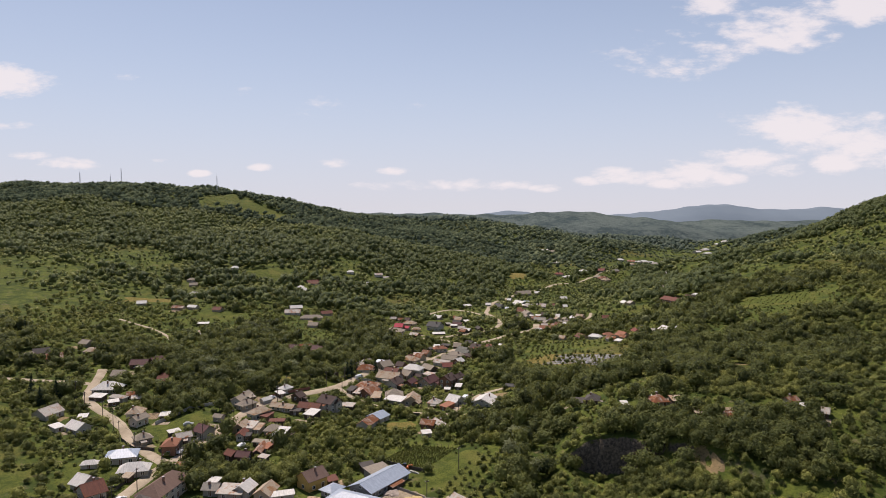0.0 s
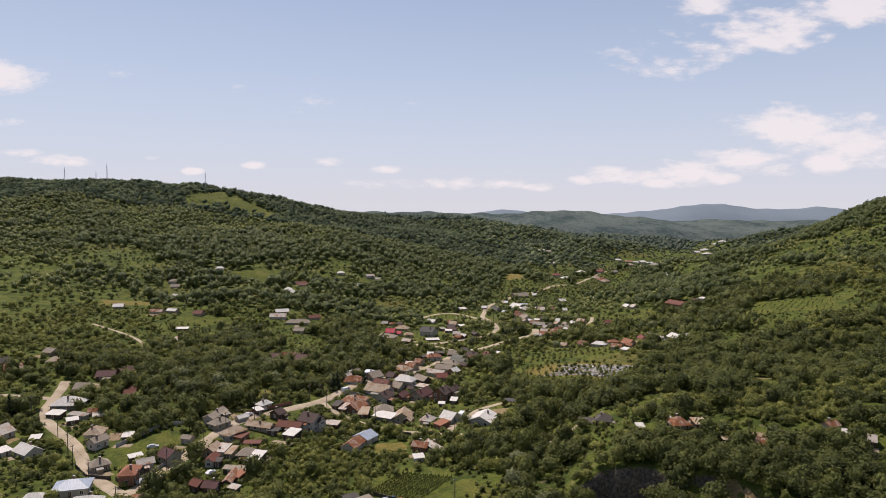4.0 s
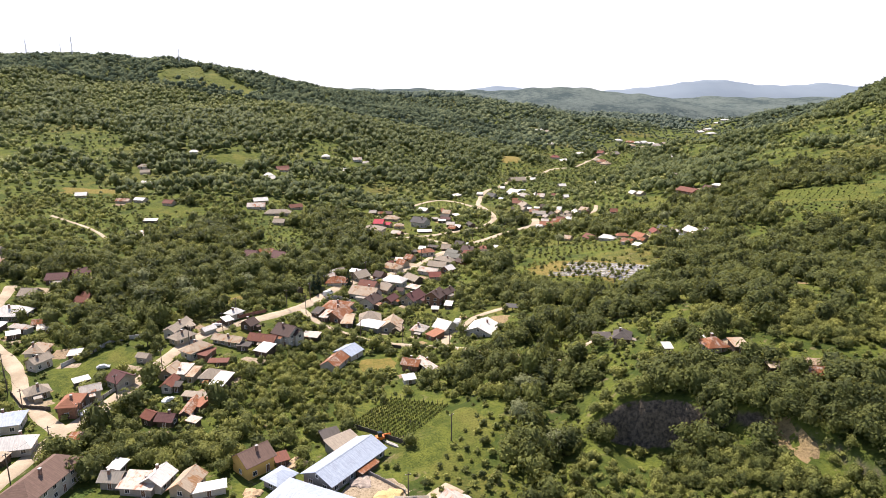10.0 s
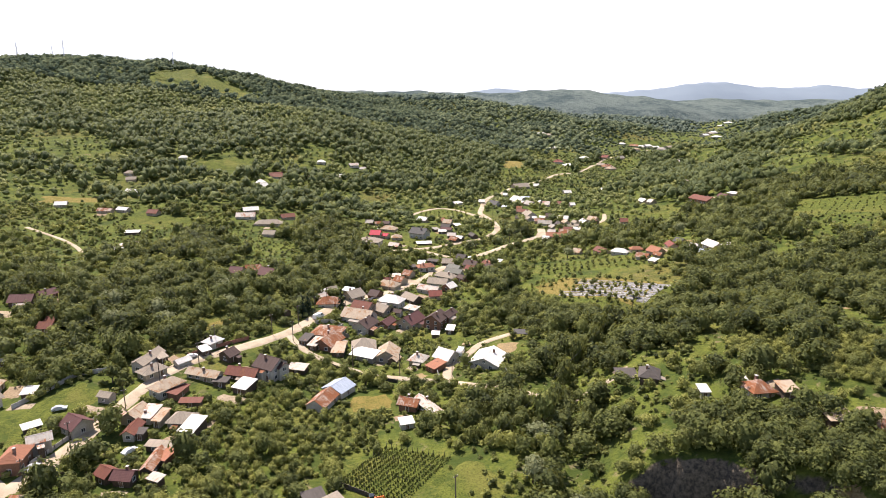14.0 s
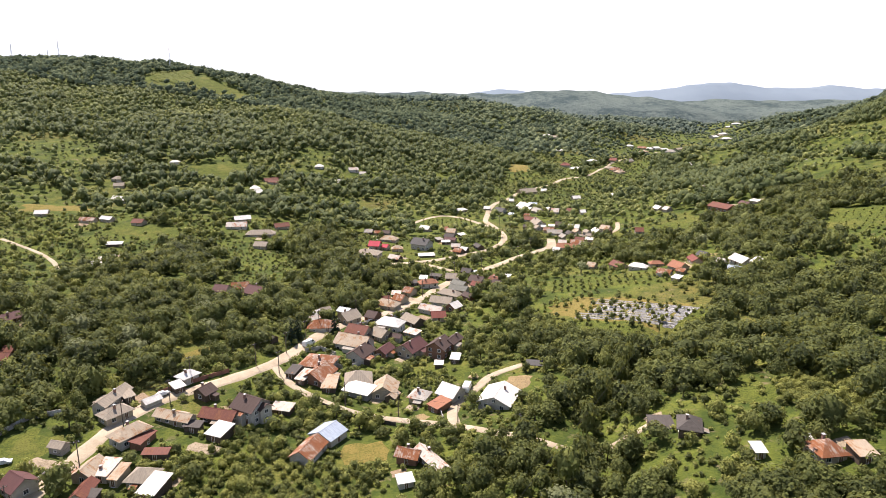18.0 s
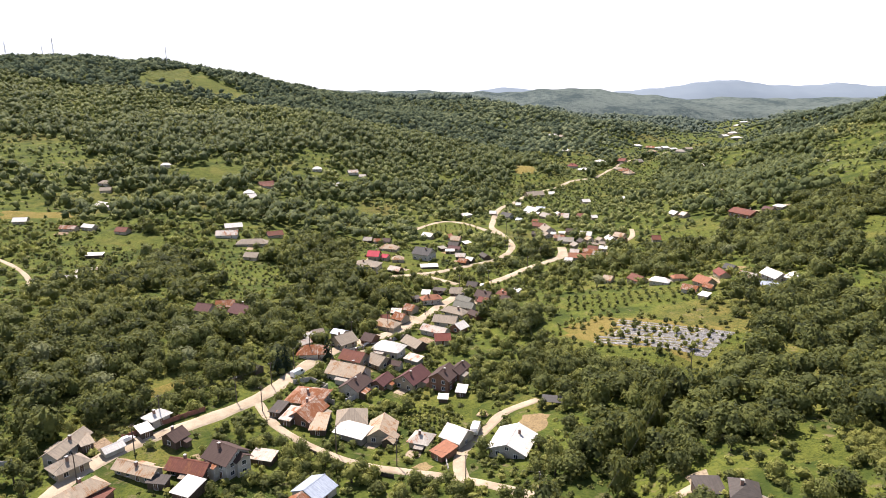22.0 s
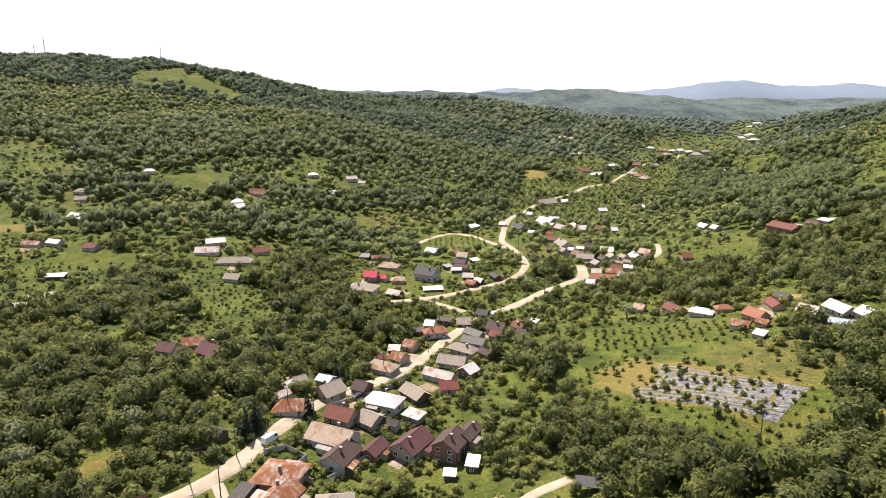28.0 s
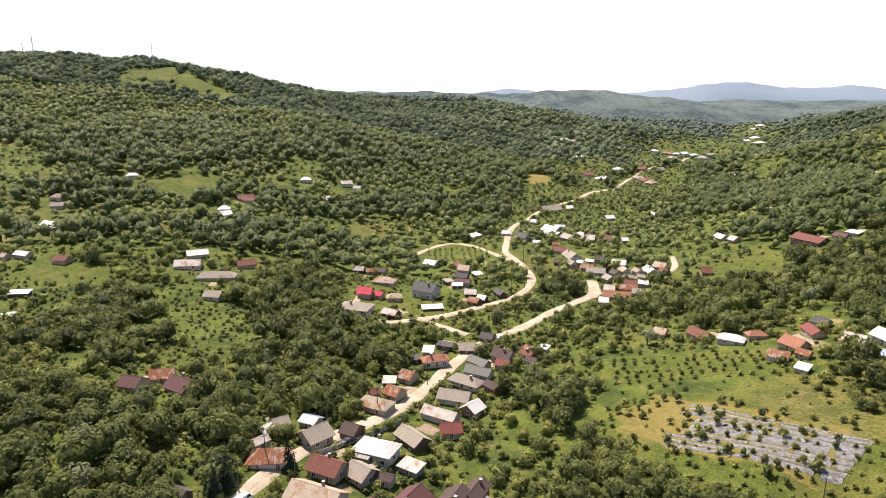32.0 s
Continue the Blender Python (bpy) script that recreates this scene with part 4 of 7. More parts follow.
house(-60.0, 249.7, -34, 3.9, 3.5, 2.16, "gable", "tar", "wood")
house(-232.2, 250.9, 62, 4.7, 5.8, 2.52, "gable", "pale", "cream")
house(-170.5, 253.2, 6, 8.6, 6.4, 3.24, "gable", "maroon", "wood")
house(-219.2, 253.8, 31, 8.0, 7.0, 2.7, "gable", "rust", "cream")
house(-230.1, 259.6, 37, 8.1, 6.8, 2.7, "gable", "tar", "wood")
house(-164.5, 260.8, 58, 6.5, 5.0, 3.06, "gable", "maroon", "wood")
house(-13.0, 263.3, -23, 4.5, 3.2, 2.7, "gable", "brown", "white")
house(-43.8, 268.2, 5, 10.6, 7.1, 2.88, "hip", "rust", "white")
house(-6.5, 269.1, -35, 6.0, 3.9, 2.34, "shed", "whiterust", "grey")
house(-208.0, 272.4, 11, 7.4, 6.0, 2.7, "hip", "lightrust", "cream")
house(-48.2, 275.3, 45, 4.3, 3.2, 2.7, "gable", "whiterust", "white")
house(-34.1, 281.1, 45, 7.3, 7.3, 3.42, "gable", "pale", "cream")
house(-48.2, 281.7, 55, 3.8, 3.2, 2.88, "gable", "white", "cream")
house(-6.5, 283.7, -52, 9.7, 6.0, 2.52, "gable", "pale", "wood")
house(-24.1, 286.0, -30, 4.8, 6.0, 2.7, "gable", "brown", "brick")
house(-45.1, 286.6, 33, 4.3, 4.7, 2.7, "gable", "pale", "grey")
house(4.5, 288.1, 6, 5.9, 5.7, 2.88, "gable", "red", "cream")
house(-219.1, 288.2, -23, 6.9, 6.0, 2.7, "gable", "pale", "cream")
house(-36.7, 289.8, -28, 5.1, 4.8, 2.88, "gable", "blue", "cream")
house(144.7, 293.7, -51, 3.3, 3.2, 2.16, "shed", "white", "cream")
house(1.7, 297.2, -32, 11.1, 5.0, 2.88, "gable", "whiterust", "white")
house(114.6, 300.8, -46, 3.5, 4.0, 1.98, "shed", "white", "cream")
house(11.8, 300.8, 50, 5.1, 5.2, 3.06, "gable", "white", "brick")
house(142.3, 301.8, -30, 10.0, 5.0, 2.52, "gable", "blue", "cream")
house(-19.0, 303.1, -26, 10.9, 6.5, 2.88, "hip", "lightrust", "cream")
house(-94.3, 303.5, -16, 6.6, 6.5, 2.88, "gable", "maroon", "cream")
house(-79.2, 304.2, -31, 8.1, 7.5, 3.06, "gable", "maroon", "cream")
house(154.6, 304.8, -84, 4.9, 6.0, 3.06, "gable", "white", "white")
house(6.5, 309.6, -20, 10.1, 6.4, 2.7, "gable", "pale", "white")
house(-88.2, 311.0, 12, 7.3, 6.0, 2.88, "gable", "rust", "cream")
house(-20.0, 311.2, 13, 3.3, 3.5, 2.7, "gable", "redrust", "cream")
house(120.9, 311.6, -53, 3.9, 3.5, 2.52, "gable", "rust", "cream")
house(-13.2, 311.9, -36, 5.2, 6.0, 2.88, "gable", "rust", "cream")
house(113.1, 312.4, -39, 6.1, 4.9, 2.7, "gable", "rust", "white")
house(149.8, 313.1, -79, 9.3, 6.2, 3.24, "gable", "white", "white")
house(139.9, 316.2, -48, 6.7, 7.1, 2.88, "gable", "whiterust", "white")
house(19.7, 316.6, -51, 5.6, 3.9, 2.7, "gable", "brown", "brick")
house(-15.6, 321.3, -3, 4.0, 3.9, 2.16, "shed", "whiterust", "wood")
house(123.0, 321.3, -65, 7.3, 7.0, 2.88, "gable", "orange", "cream")
house(10.8, 321.4, -36, 11.1, 5.2, 3.06, "hip", "pale", "white")
house(-9.2, 325.2, -33, 4.7, 5.8, 2.7, "gable", "rust", "cream")
house(15.6, 328.8, -29, 9.3, 5.2, 2.88, "gable", "olive", "white")
house(134.8, 330.8, 87, 8.1, 5.0, 2.7, "gable", "red", "cream")
house(25.0, 334.9, -30, 4.6, 4.7, 2.88, "gable", "red", "cream")
house(107.9, 335.5, -32, 8.6, 4.9, 2.88, "hip", "white", "white")
house(35.5, 335.9, -41, 4.0, 3.7, 2.88, "gable", "brown", "cream")
house(16.3, 336.4, -47, 7.8, 4.2, 3.6, "gable", "olive", "cream")
house(117.3, 336.6, 1, 6.8, 3.7, 2.7, "hip", "orange", "cream")
house(142.2, 338.5, -60, 4.8, 5.0, 2.52, "gable", "slate", "cream")
house(0.1, 338.9, 16, 9.0, 4.5, 3.78, "hip", "orange", "white")
house(-7.0, 341.7, 23, 3.2, 3.2, 2.16, "shed", "tar", "wood")
house(25.9, 342.8, -35, 6.9, 6.2, 3.42, "gable", "brown", "cream")
house(35.1, 343.0, -52, 5.3, 3.2, 3.06, "gable", "redrust", "cream")
house(100.5, 345.2, -66, 8.0, 6.0, 2.7, "gable", "redrust", "cream")
house(36.4, 348.6, -43, 3.2, 3.2, 2.7, "gable", "orange", "cream")
house(42.1, 348.9, -36, 3.2, 3.2, 2.52, "shed", "white", "white")
house(-2.4, 349.0, -8, 3.7, 4.5, 2.52, "shed", "white", "white")
house(12.7, 352.8, -7, 5.5, 6.0, 2.34, "gable", "pale", "wood")
house(88.8, 354.4, -39, 4.2, 5.0, 2.34, "gable", "lightrust", "cream")
house(4.2, 355.6, -22, 6.0, 3.0, 2.16, "shed", "tar", "wood")
house(21.7, 364.6, -25, 5.1, 5.0, 2.34, "gable", "tar", "wood")
house(-176.0, 368.7, 35, 10.4, 4.0, 2.16, "shed", "whiterust", "cream")
house(-35.0, 390.0, -16, 13.8, 9.5, 5.4, "hip", "pale", "cream")
house(-19.4, 392.4, -34, 7.3, 5.0, 2.16, "gable", "whiterust", "wood")
house(-99.1, 397.1, -12, 7.7, 6.0, 2.52, "gable", "pale", "cream")
house(-186.2, 398.0, 7, 8.6, 4.0, 1.98, "shed", "white", "wood")
house(-0.9, 402.1, 8, 9.4, 4.0, 1.44, "shed", "white", "wood")
house(79.3, 404.7, -22, 4.0, 5.0, 2.52, "gable", "white", "cream")
house(19.1, 410.4, -33, 5.1, 5.0, 2.16, "gable", "rust", "wood")
house(87.4, 412.8, -13, 12.2, 6.0, 2.52, "gable", "orange", "cream")
house(-19.1, 413.7, 2, 6.6, 5.0, 2.7, "hip", "lightrust", "cream")
house(23.1, 414.5, -32, 4.1, 4.5, 2.16, "gable", "white", "wood")
house(-26.5, 415.4, -28, 3.8, 4.2, 2.88, "gable", "bright", "cream")
house(98.9, 415.6, -22, 5.5, 5.3, 2.52, "gable", "grey", "white")
house(-33.1, 415.9, -11, 6.1, 6.7, 3.78, "gable", "bright", "cream")
house(-3.8, 422.3, -31, 10.9, 9.0, 4.8, "gable", "slate", "white")
house(32.6, 422.7, -70, 7.3, 4.0, 2.34, "gable", "tar", "wood")
house(-105.8, 422.8, 4, 17.7, 7.0, 2.52, "hip", "pale", "cream")
house(86.6, 423.0, -17, 4.8, 6.0, 2.7, "gable", "whiterust", "white")
house(18.0, 423.1, -8, 5.3, 5.0, 2.16, "gable", "whiterust", "wood")
house(96.3, 423.5, -19, 8.2, 5.3, 2.52, "gable", "rust", "cream")
house(106.1, 431.3, -24, 4.6, 3.8, 2.52, "gable", "white", "cream")
house(100.0, 432.7, -26, 5.5, 4.2, 2.52, "gable", "redrust", "cream")
house(-124.1, 435.8, 6, 12.5, 7.0, 2.52, "gable", "whiterust", "white")
house(11.9, 435.8, -2, 5.1, 3.2, 2.16, "shed", "white", "wood")
house(-187.4, 436.8, -13, 7.4, 6.0, 2.52, "gable", "redrust", "cream")
house(-25.7, 440.0, -18, 11.1, 6.5, 2.7, "hip", "lightrust", "cream")
house(15.1, 440.5, -24, 7.6, 4.0, 2.7, "gable", "maroon", "cream")
house(141.4, 440.7, -8, 5.0, 6.0, 2.52, "gable", "redrust", "cream")
house(-222.5, 441.8, -10, 10.4, 4.7, 2.52, "gable", "rust", "cream")
house(91.6, 443.0, -73, 5.6, 5.0, 2.52, "gable", "grey", "cream")
house(7.4, 443.2, 34, 4.1, 3.8, 2.16, "shed", "grey", "wood")
house(108.5, 443.4, -28, 3.2, 3.2, 2.52, "gable", "pale", "cream")
house(-210.8, 443.6, -22, 8.9, 4.7, 2.7, "gable", "white", "cream")
house(-97.2, 444.1, 26, 9.2, 6.0, 2.52, "gable", "redrust", "cream")
house(102.6, 444.1, -26, 5.9, 3.2, 2.52, "hip", "pale", "cream")
house(122.6, 448.2, -69, 4.6, 4.0, 2.7, "gable", "redrust", "brick")
house(216.1, 450.3, -73, 7.3, 5.0, 2.7, "gable", "maroon", "cream")
house(222.9, 450.7, -62, 6.3, 4.7, 2.52, "shed", "white", "cream")
house(15.0, 451.1, -21, 6.4, 5.0, 2.34, "gable", "tar", "wood")
house(116.1, 451.6, -87, 8.8, 5.0, 3.06, "gable", "white", "cream")
house(-124.8, 451.7, 22, 10.2, 6.0, 2.52, "gable", "white", "cream")
house(97.5, 452.6, -66, 4.4, 4.7, 2.52, "gable", "tar", "cream")
house(109.5, 452.8, -70, 4.6, 3.9, 2.88, "gable", "pale", "white")
house(-259.4, 455.0, 12, 7.8, 6.0, 2.34, "gable", "white", "cream")
house(23.5, 455.3, 29, 4.8, 4.0, 2.34, "shed", "white", "wood")
house(103.4, 455.9, -81, 5.5, 4.4, 3.06, "gable", "lightrust", "white")
house(88.0, 456.6, -15, 9.7, 6.0, 2.52, "gable", "grey", "white")
house(203.7, 456.7, -64, 16.0, 10.6, 4.05, "gable", "redrust", "brick")
house(123.7, 458.2, -44, 6.4, 6.3, 2.7, "gable", "lightrust", "cream")
house(-34.7, 459.0, -0, 3.9, 3.8, 2.34, "gable", "rust", "cream")
house(-28.5, 460.0, -19, 5.1, 4.6, 2.52, "gable", "brown", "cream")
house(-40.9, 460.9, -8, 5.3, 5.0, 2.34, "gable", "grey", "wood")
house(85.4, 465.1, -20, 6.7, 5.0, 2.52, "gable", "rust", "cream")
house(16.8, 465.9, -20, 6.3, 6.5, 2.7, "gable", "lightrust", "cream")
house(104.1, 469.4, -21, 7.2, 6.0, 2.7, "gable", "white", "white")
house(78.2, 473.0, -69, 5.4, 4.3, 3.06, "gable", "pale", "white")
house(83.5, 475.1, -27, 3.2, 3.2, 2.52, "gable", "white", "white")
house(12.3, 476.2, 41, 4.2, 5.0, 2.7, "gable", "orange", "cream")
house(89.2, 476.5, -21, 4.2, 3.2, 2.52, "shed", "white", "cream")
house(72.1, 478.3, -20, 5.2, 4.6, 2.34, "gable", "tar", "wood")
house(95.9, 480.1, -20, 5.6, 5.6, 2.7, "gable", "brown", "cream")
house(-1.5, 480.6, -33, 7.5, 6.0, 2.7, "gable", "white", "cream")
house(81.6, 488.3, -80, 11.9, 8.0, 3.06, "gable", "pale", "white")
house(178.0, 490.8, -67, 4.8, 6.0, 2.7, "gable", "whiterust", "cream")
house(174.9, 501.4, -75, 7.0, 6.0, 2.7, "gable", "white", "cream")
house(-228.0, 502.4, -30, 15.4, 7.0, 2.7, "gable", "white", "white")
house(78.5, 505.1, -35, 10.1, 6.0, 2.52, "gable", "redrust", "cream")
house(78.2, 521.1, -18, 4.1, 5.0, 2.52, "gable", "rust", "cream")
house(123.0, 525.5, 4, 4.0, 5.0, 2.52, "gable", "white", "cream")
house(114.9, 531.2, -29, 6.0, 7.0, 2.7, "gable", "redrust", "cream")
house(67.7, 532.3, -32, 4.0, 5.0, 2.52, "gable", "blue", "cream")
house(101.8, 534.5, -20, 8.0, 7.5, 2.7, "gable", "whiterust", "white")
house(90.0, 541.3, -57, 9.0, 7.0, 2.7, "gable", "grey", "cream")
house(-137.8, 541.8, 38, 8.6, 7.0, 2.7, "gable", "white", "white")
house(-248.2, 546.3, 13, 7.6, 6.0, 2.52, "gable", "pale", "cream", False)
house(60.4, 549.2, -49, 8.9, 7.0, 3.06, "gable", "slate", "white")
house(228.2, 551.2, -89, 8.0, 6.0, 2.7, "gable", "pale", "cream", False)
house(28.0, 554.8, 42, 9.3, 5.0, 2.34, "shed", "white", "cream")
house(102.4, 555.3, -75, 9.1, 4.0, 2.34, "hip", "white", "cream")
house(50.7, 563.9, -14, 5.0, 5.0, 2.34, "gable", "white", "cream")
house(82.6, 565.8, -33, 10.8, 5.0, 2.34, "shed", "white", "cream")
house(85.2, 576.6, -58, 13.3, 9.0, 3.06, "gable", "white", "white", False)
house(-136.5, 589.6, 34, 12.6, 7.0, 2.7, "gable", "redrust", "cream", False)
house(93.8, 590.9, -20, 7.2, 6.0, 2.7, "gable", "blue", "cream", False)
house(-109.6, 603.6, -9, 5.2, 6.0, 2.7, "gable", "pale", "cream", False)
house(77.8, 614.4, -20, 4.0, 5.0, 2.52, "gable", "white", "cream", False)
house(-84.0, 614.7, 31, 10.5, 6.0, 2.7, "gable", "white", "cream", False)
house(177.7, 628.8, 85, 11.7, 3.2, 2.7, "hip", "white", "cream", False)
house(141.2, 631.3, 11, 7.3, 6.0, 2.7, "gable", "white", "cream", False)
house(179.9, 640.4, -82, 9.1, 3.2, 2.52, "hip", "white", "cream", False)
house(98.4, 658.9, 24, 17.3, 9.0, 3.06, "gable", "pale", "cream", False)
house(116.8, 668.9, -9, 5.2, 6.0, 2.52, "gable", "white", "cream", False)


for x, y, turn, a, c, roof in ((-142.5, 557, 10, 7.5, 6.5, "white"), (-133, 585, -15, 9, 6, "redrust"), (-104, 650, 5, 8, 6, "white"), (-72, 655, 20, 9, 6, "whiterust"), (-62, 648, -10, 6, 5, "grey"), (-226, 610, 12, 8, 5, "white"), (-255, 560, -8, 8, 6, "pale"), (-176, 352, 6, 9, 5, "white")):
    house(x, y, turn, a, c, 2.9, "hip" if roof in ("white", "pale") else "gable", roof, "white")

# ---- plots: crops, lawns, yards ----
plot("green vineyard plot with soil between the rows", -8, 134, 13, 11.5, 12, MEADOW["lush"], seed=1)
plot("mown meadow with scattered bushes", 9, 118, 11, 17, -35, MEADOW["lush"], 0.10, seed=2)
plot("tilled orchard strip with dry soil", 78, 272, 30, 16, -46, MEADOW["dry"], 0.0, seed=3)
plot("wide green orchard meadow", 75, 261, 36, 25, -57, MEADOW["lush"], 1.0, lift=0.10, seed=4)
plot("mown lawn beside a lane", -114, 168, 9, 17, -25, MEADOW["lush"], 0.0, seed=5)
plot("bare dusty schoolyard", -62, 89, 21, 8.5, -4, MEADOW["yard"], 0.0, seed=6)
plot("bare earth of a building site", -14, 95, 9, 10, -35, MEADOW["yard"], 0.0, seed=7)
plot("pasture on the gentle slope", -178, 425, 24, 11, -14, MEADOW["lush"], 0.08, seed=8)
plot("dry pasture on the slope", -262, 478, 22, 12, 20, MEADOW["dry"], 0.08, seed=9)
plot("young vineyard high on the hill", -395, 1085, 36, 72, 28, MEADOW["lush"], 0.0, step=8, lift=1.2, seed=10)
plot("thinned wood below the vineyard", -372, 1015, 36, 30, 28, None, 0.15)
plot("meadow below the hilltop", -312, 1045, 62, 34, -28, MEADOW["lush"], 0.06, step=8, lift=1.0, seed=11)
plot("hillside orchard field", 240, 345, 30, 22, -40, MEADOW["lush"], 0.0, seed=12)
plot("sunny clearing in the wood", 143, 196, 7, 11, -35, MEADOW["lush"], 0.0, seed=13)
plot("dry grass strip beside the road", -85, 231, 3.5, 11, -35, MEADOW["dry"], 0.0, seed=14)
plot("small bright meadow among woods", 24, 712, 16, 8, 0, MEADOW["lush"], 0.0, step=4, lift=0.5, seed=15)
plot("steep vine plot", 110, 800, 11, 34, -8, MEADOW["dry"], 0.0, step=5, lift=0.6, seed=16)
plot("narrow cut strip on the far bank", 310, 680, 6, 22, -25, MEADOW["dry"], 0.0, step=4, lift=0.5, seed=17)
plot("clearing on the wooded slope", -183, 605, 22, 15, 30, MEADOW["lush"], 0.0, step=4, lift=0.5, seed=18)
plot("garden grass beside a barn", -18, 177, 8, 7, 10, MEADOW["dry"], 0.15, seed=19)
plot("vegetable garden", 0, 222, 9, 8, -40, MEADOW["lush"], 0.2, seed=20)
plot("yard of a white house", 30, 216, 6, 7, -20, MEADOW["tilled"], 0.0, seed=21)
plot("grass garden beside houses", 8, 232, 8, 8, -30, MEADOW["lush"], 0.1, seed=22)
plot("orchard meadow inside the road loop", 16, 512, 22, 20, 0, MEADOW["lush"], 0.1, seed=23)
plot("gardens round the red-roofed house", -18, 415, 24, 24, 0, MEADOW["lush"], 0.22, lift=0.1, seed=24)
plot("green yard on the terrace", 112, 152, 16, 5, -20, MEADOW["lush"], 0.45, seed=25)
plot("cemetery grass", -72, 68, 17, 12, 0, MEADOW["lush"], 0.05, seed=27)
plot("garden by the lower road", -128, 118, 12, 12, 20, MEADOW["lush"], 0.15, seed=28)
plot("stubble field at the village edge", -164, 96, 20, 16, 10, MEADOW["lush"], 0.0, seed=29)
plot("field high on the slope", -430, 520, 26, 18, 10, MEADOW["lush"], 0.0, step=4, lift=0.4, seed=30)
plot("meadow on the terrace", 92, 168, 12, 7, -20, MEADOW["lush"], 0.5, seed=32)
plot("open yards by the street", -70, 196, 14, 8, 40, None, 0.15)
plot("orchard rows by the hamlet", 92, 318, 34, 14, -12, MEADOW["lush"], 0.10, seed=33)
plot("open slope above the hamlet", 150, 440, 30, 16, 0, MEADOW["lush"], 0.15, seed=34)
plot("pale bare scree under the bank", 89, 97, 3.5, 7, 25, MEADOW["tilled"], 0.2, step=1.2, lift=0.18, seed=61)


# ---- the new low building on the site, and its clutter ----
house(-27.6, 89.9, -27, 20.6, 12.2, 3.6, "hip", "blue", "block", chimney=False)
house(-21.4, 108.2, 55, 20.5, 9.6, 3.6, "gable", "blue", "block", chimney=False)
house(-37.2, 102.5, 55, 6.0, 5.0, 3.2, "hip", "blue", "block", chimney=False)


def loose(name, label, category, at, turn, mat, make, group=""):
    """A single-mesh thing resting on the ground."""
    bm = bmesh.new()
    make(bm)
    me = bpy.data.meshes.new(name)
    bm.to_mesh(me)
    bm.free()
    me.materials.append(mat)
    z = float(ground(at[0], at[1])) + (at[2] if len(at) > 2 else 0.0)
    return thing(name, label, category, (at[0], at[1], z), turn, group, mesh=me)


def crate(w, d, h):
    def make(bm):
        box(bm, -w / 2, w / 2, -d / 2, d / 2, -0.2, h)
        bmesh.ops.bevel(bm, geom=bm.edges[:], offset=0.08, segments=1, affect="EDGES")
    return make


for i in range(9):
    k = i / 8
    loose("wrapped_pallet", "white film-wrapped block pallet beside the site wall", "pallet", (-28.6 + 10.6 * k, 81.4 - 1.0 * k + 4.4 * max(0, k - 0.55) * 2), -27 + 3 * i, LIME, crate(1.15, 1.15, 1.3 + 0.25 * (i % 2)), "wrapped pallets")


def heap(label, x, y, r, h, mat, seed, category="mound"):
    v, f = ICO3
    q = np.random.default_rng(seed)
    k = v[:, 2] > -0.2
    a = np.arctan2(v[:, 1], v[:, 0])
    w = 1 + 0.18 * np.sin(a * 3 + seed) + 0.1 * np.sin(a * 7 + 2 * seed)
    p = np.stack([v[:, 0] * r * w, v[:, 1] * r * w, np.maximum(v[:, 2], -0.2) * h * (1 + 0.2 * q.uniform(-1, 1, len(v)))], -1)
    thing("mound", label, category, (x, y, float(ground(x, y))), seed * 40, mesh=mesh_of("mound", p, f, mat))


def ico_mesh(sub):
    bm = bmesh.new()
    bmesh.ops.create_icosphere(bm, subdivisions=sub, radius=1.0)
    v = np.array([q.co[:] for q in bm.verts])
    f = np.array([[q.index for q in fc.verts] for fc in bm.faces])
    bm.free()
    return v, f


ICO3 = ico_mesh(3)
SAND = plain("yellow_sand", (0.50, 0.37, 0.17), 0.95, 0.25, 0.6, relief=0.4)
heap("mound of yellow building sand", -9.2, 94.4, 3.6, 1.5, SAND, 1)
heap("mound of building rubble and boards", -16.6, 101.6, 2.8, 1.0, RUBBLE, 2)
heap("pale mound of gravel beside the wall", -8.4, 89.6, 1.6, 0.8, CONCRETE, 3)
heap("mound of sawn offcuts", -34.6, 112.0, 2.6, 0.9, TIMBER, 4)
heap("mound of split firewood", -43.2, 98.2, 2.4, 0.9, TIMBER, 5)
heap("brown rubble mound at the yard edge", -50.5, 79.5, 5.0, 1.3, RUBBLE, 6)
heap("pale rubble beside the sand", -10.5, 90.2, 1.8, 0.7, RUBBLE, 7)
heap("mound of firewood in a yard", 16, 226, 1.8, 0.8, TIMBER, 8)


def beams(label, x, y, turn, n=6, length=5.0, mat=None):
    ob = thing("timber_stack", label, "timber", (x, y, float(ground(x, y))), turn)
    q = random.Random(int(x * 10))
    for i in range(n):
        bm = bmesh.new()
        dx = q.uniform(-0.6, 0.6)
        yy, zz = (i % 4) * 0.34 - 0.5, 0.05 + (i // 4) * 0.28
        box(bm, -length / 2 + dx, length / 2 + dx, yy, yy + 0.26, zz - 0.1, zz + 0.22)
        part("beam", bm, mat or TIMBER, ob)


beams("stack of pale sawn beams on the grass", -37.5, 107.5, 40, 10)
beams("stack of concrete posts by the fence", -9.8, 118.6, -38, 5, 4.0, CONCRETE)
beams("stack of boards by the yard", -43.5, 94.0, 60, 8)
beams("long beams beside the open ground", -58.0, 77.5, 45, 8, 6.0, CONCRETE)


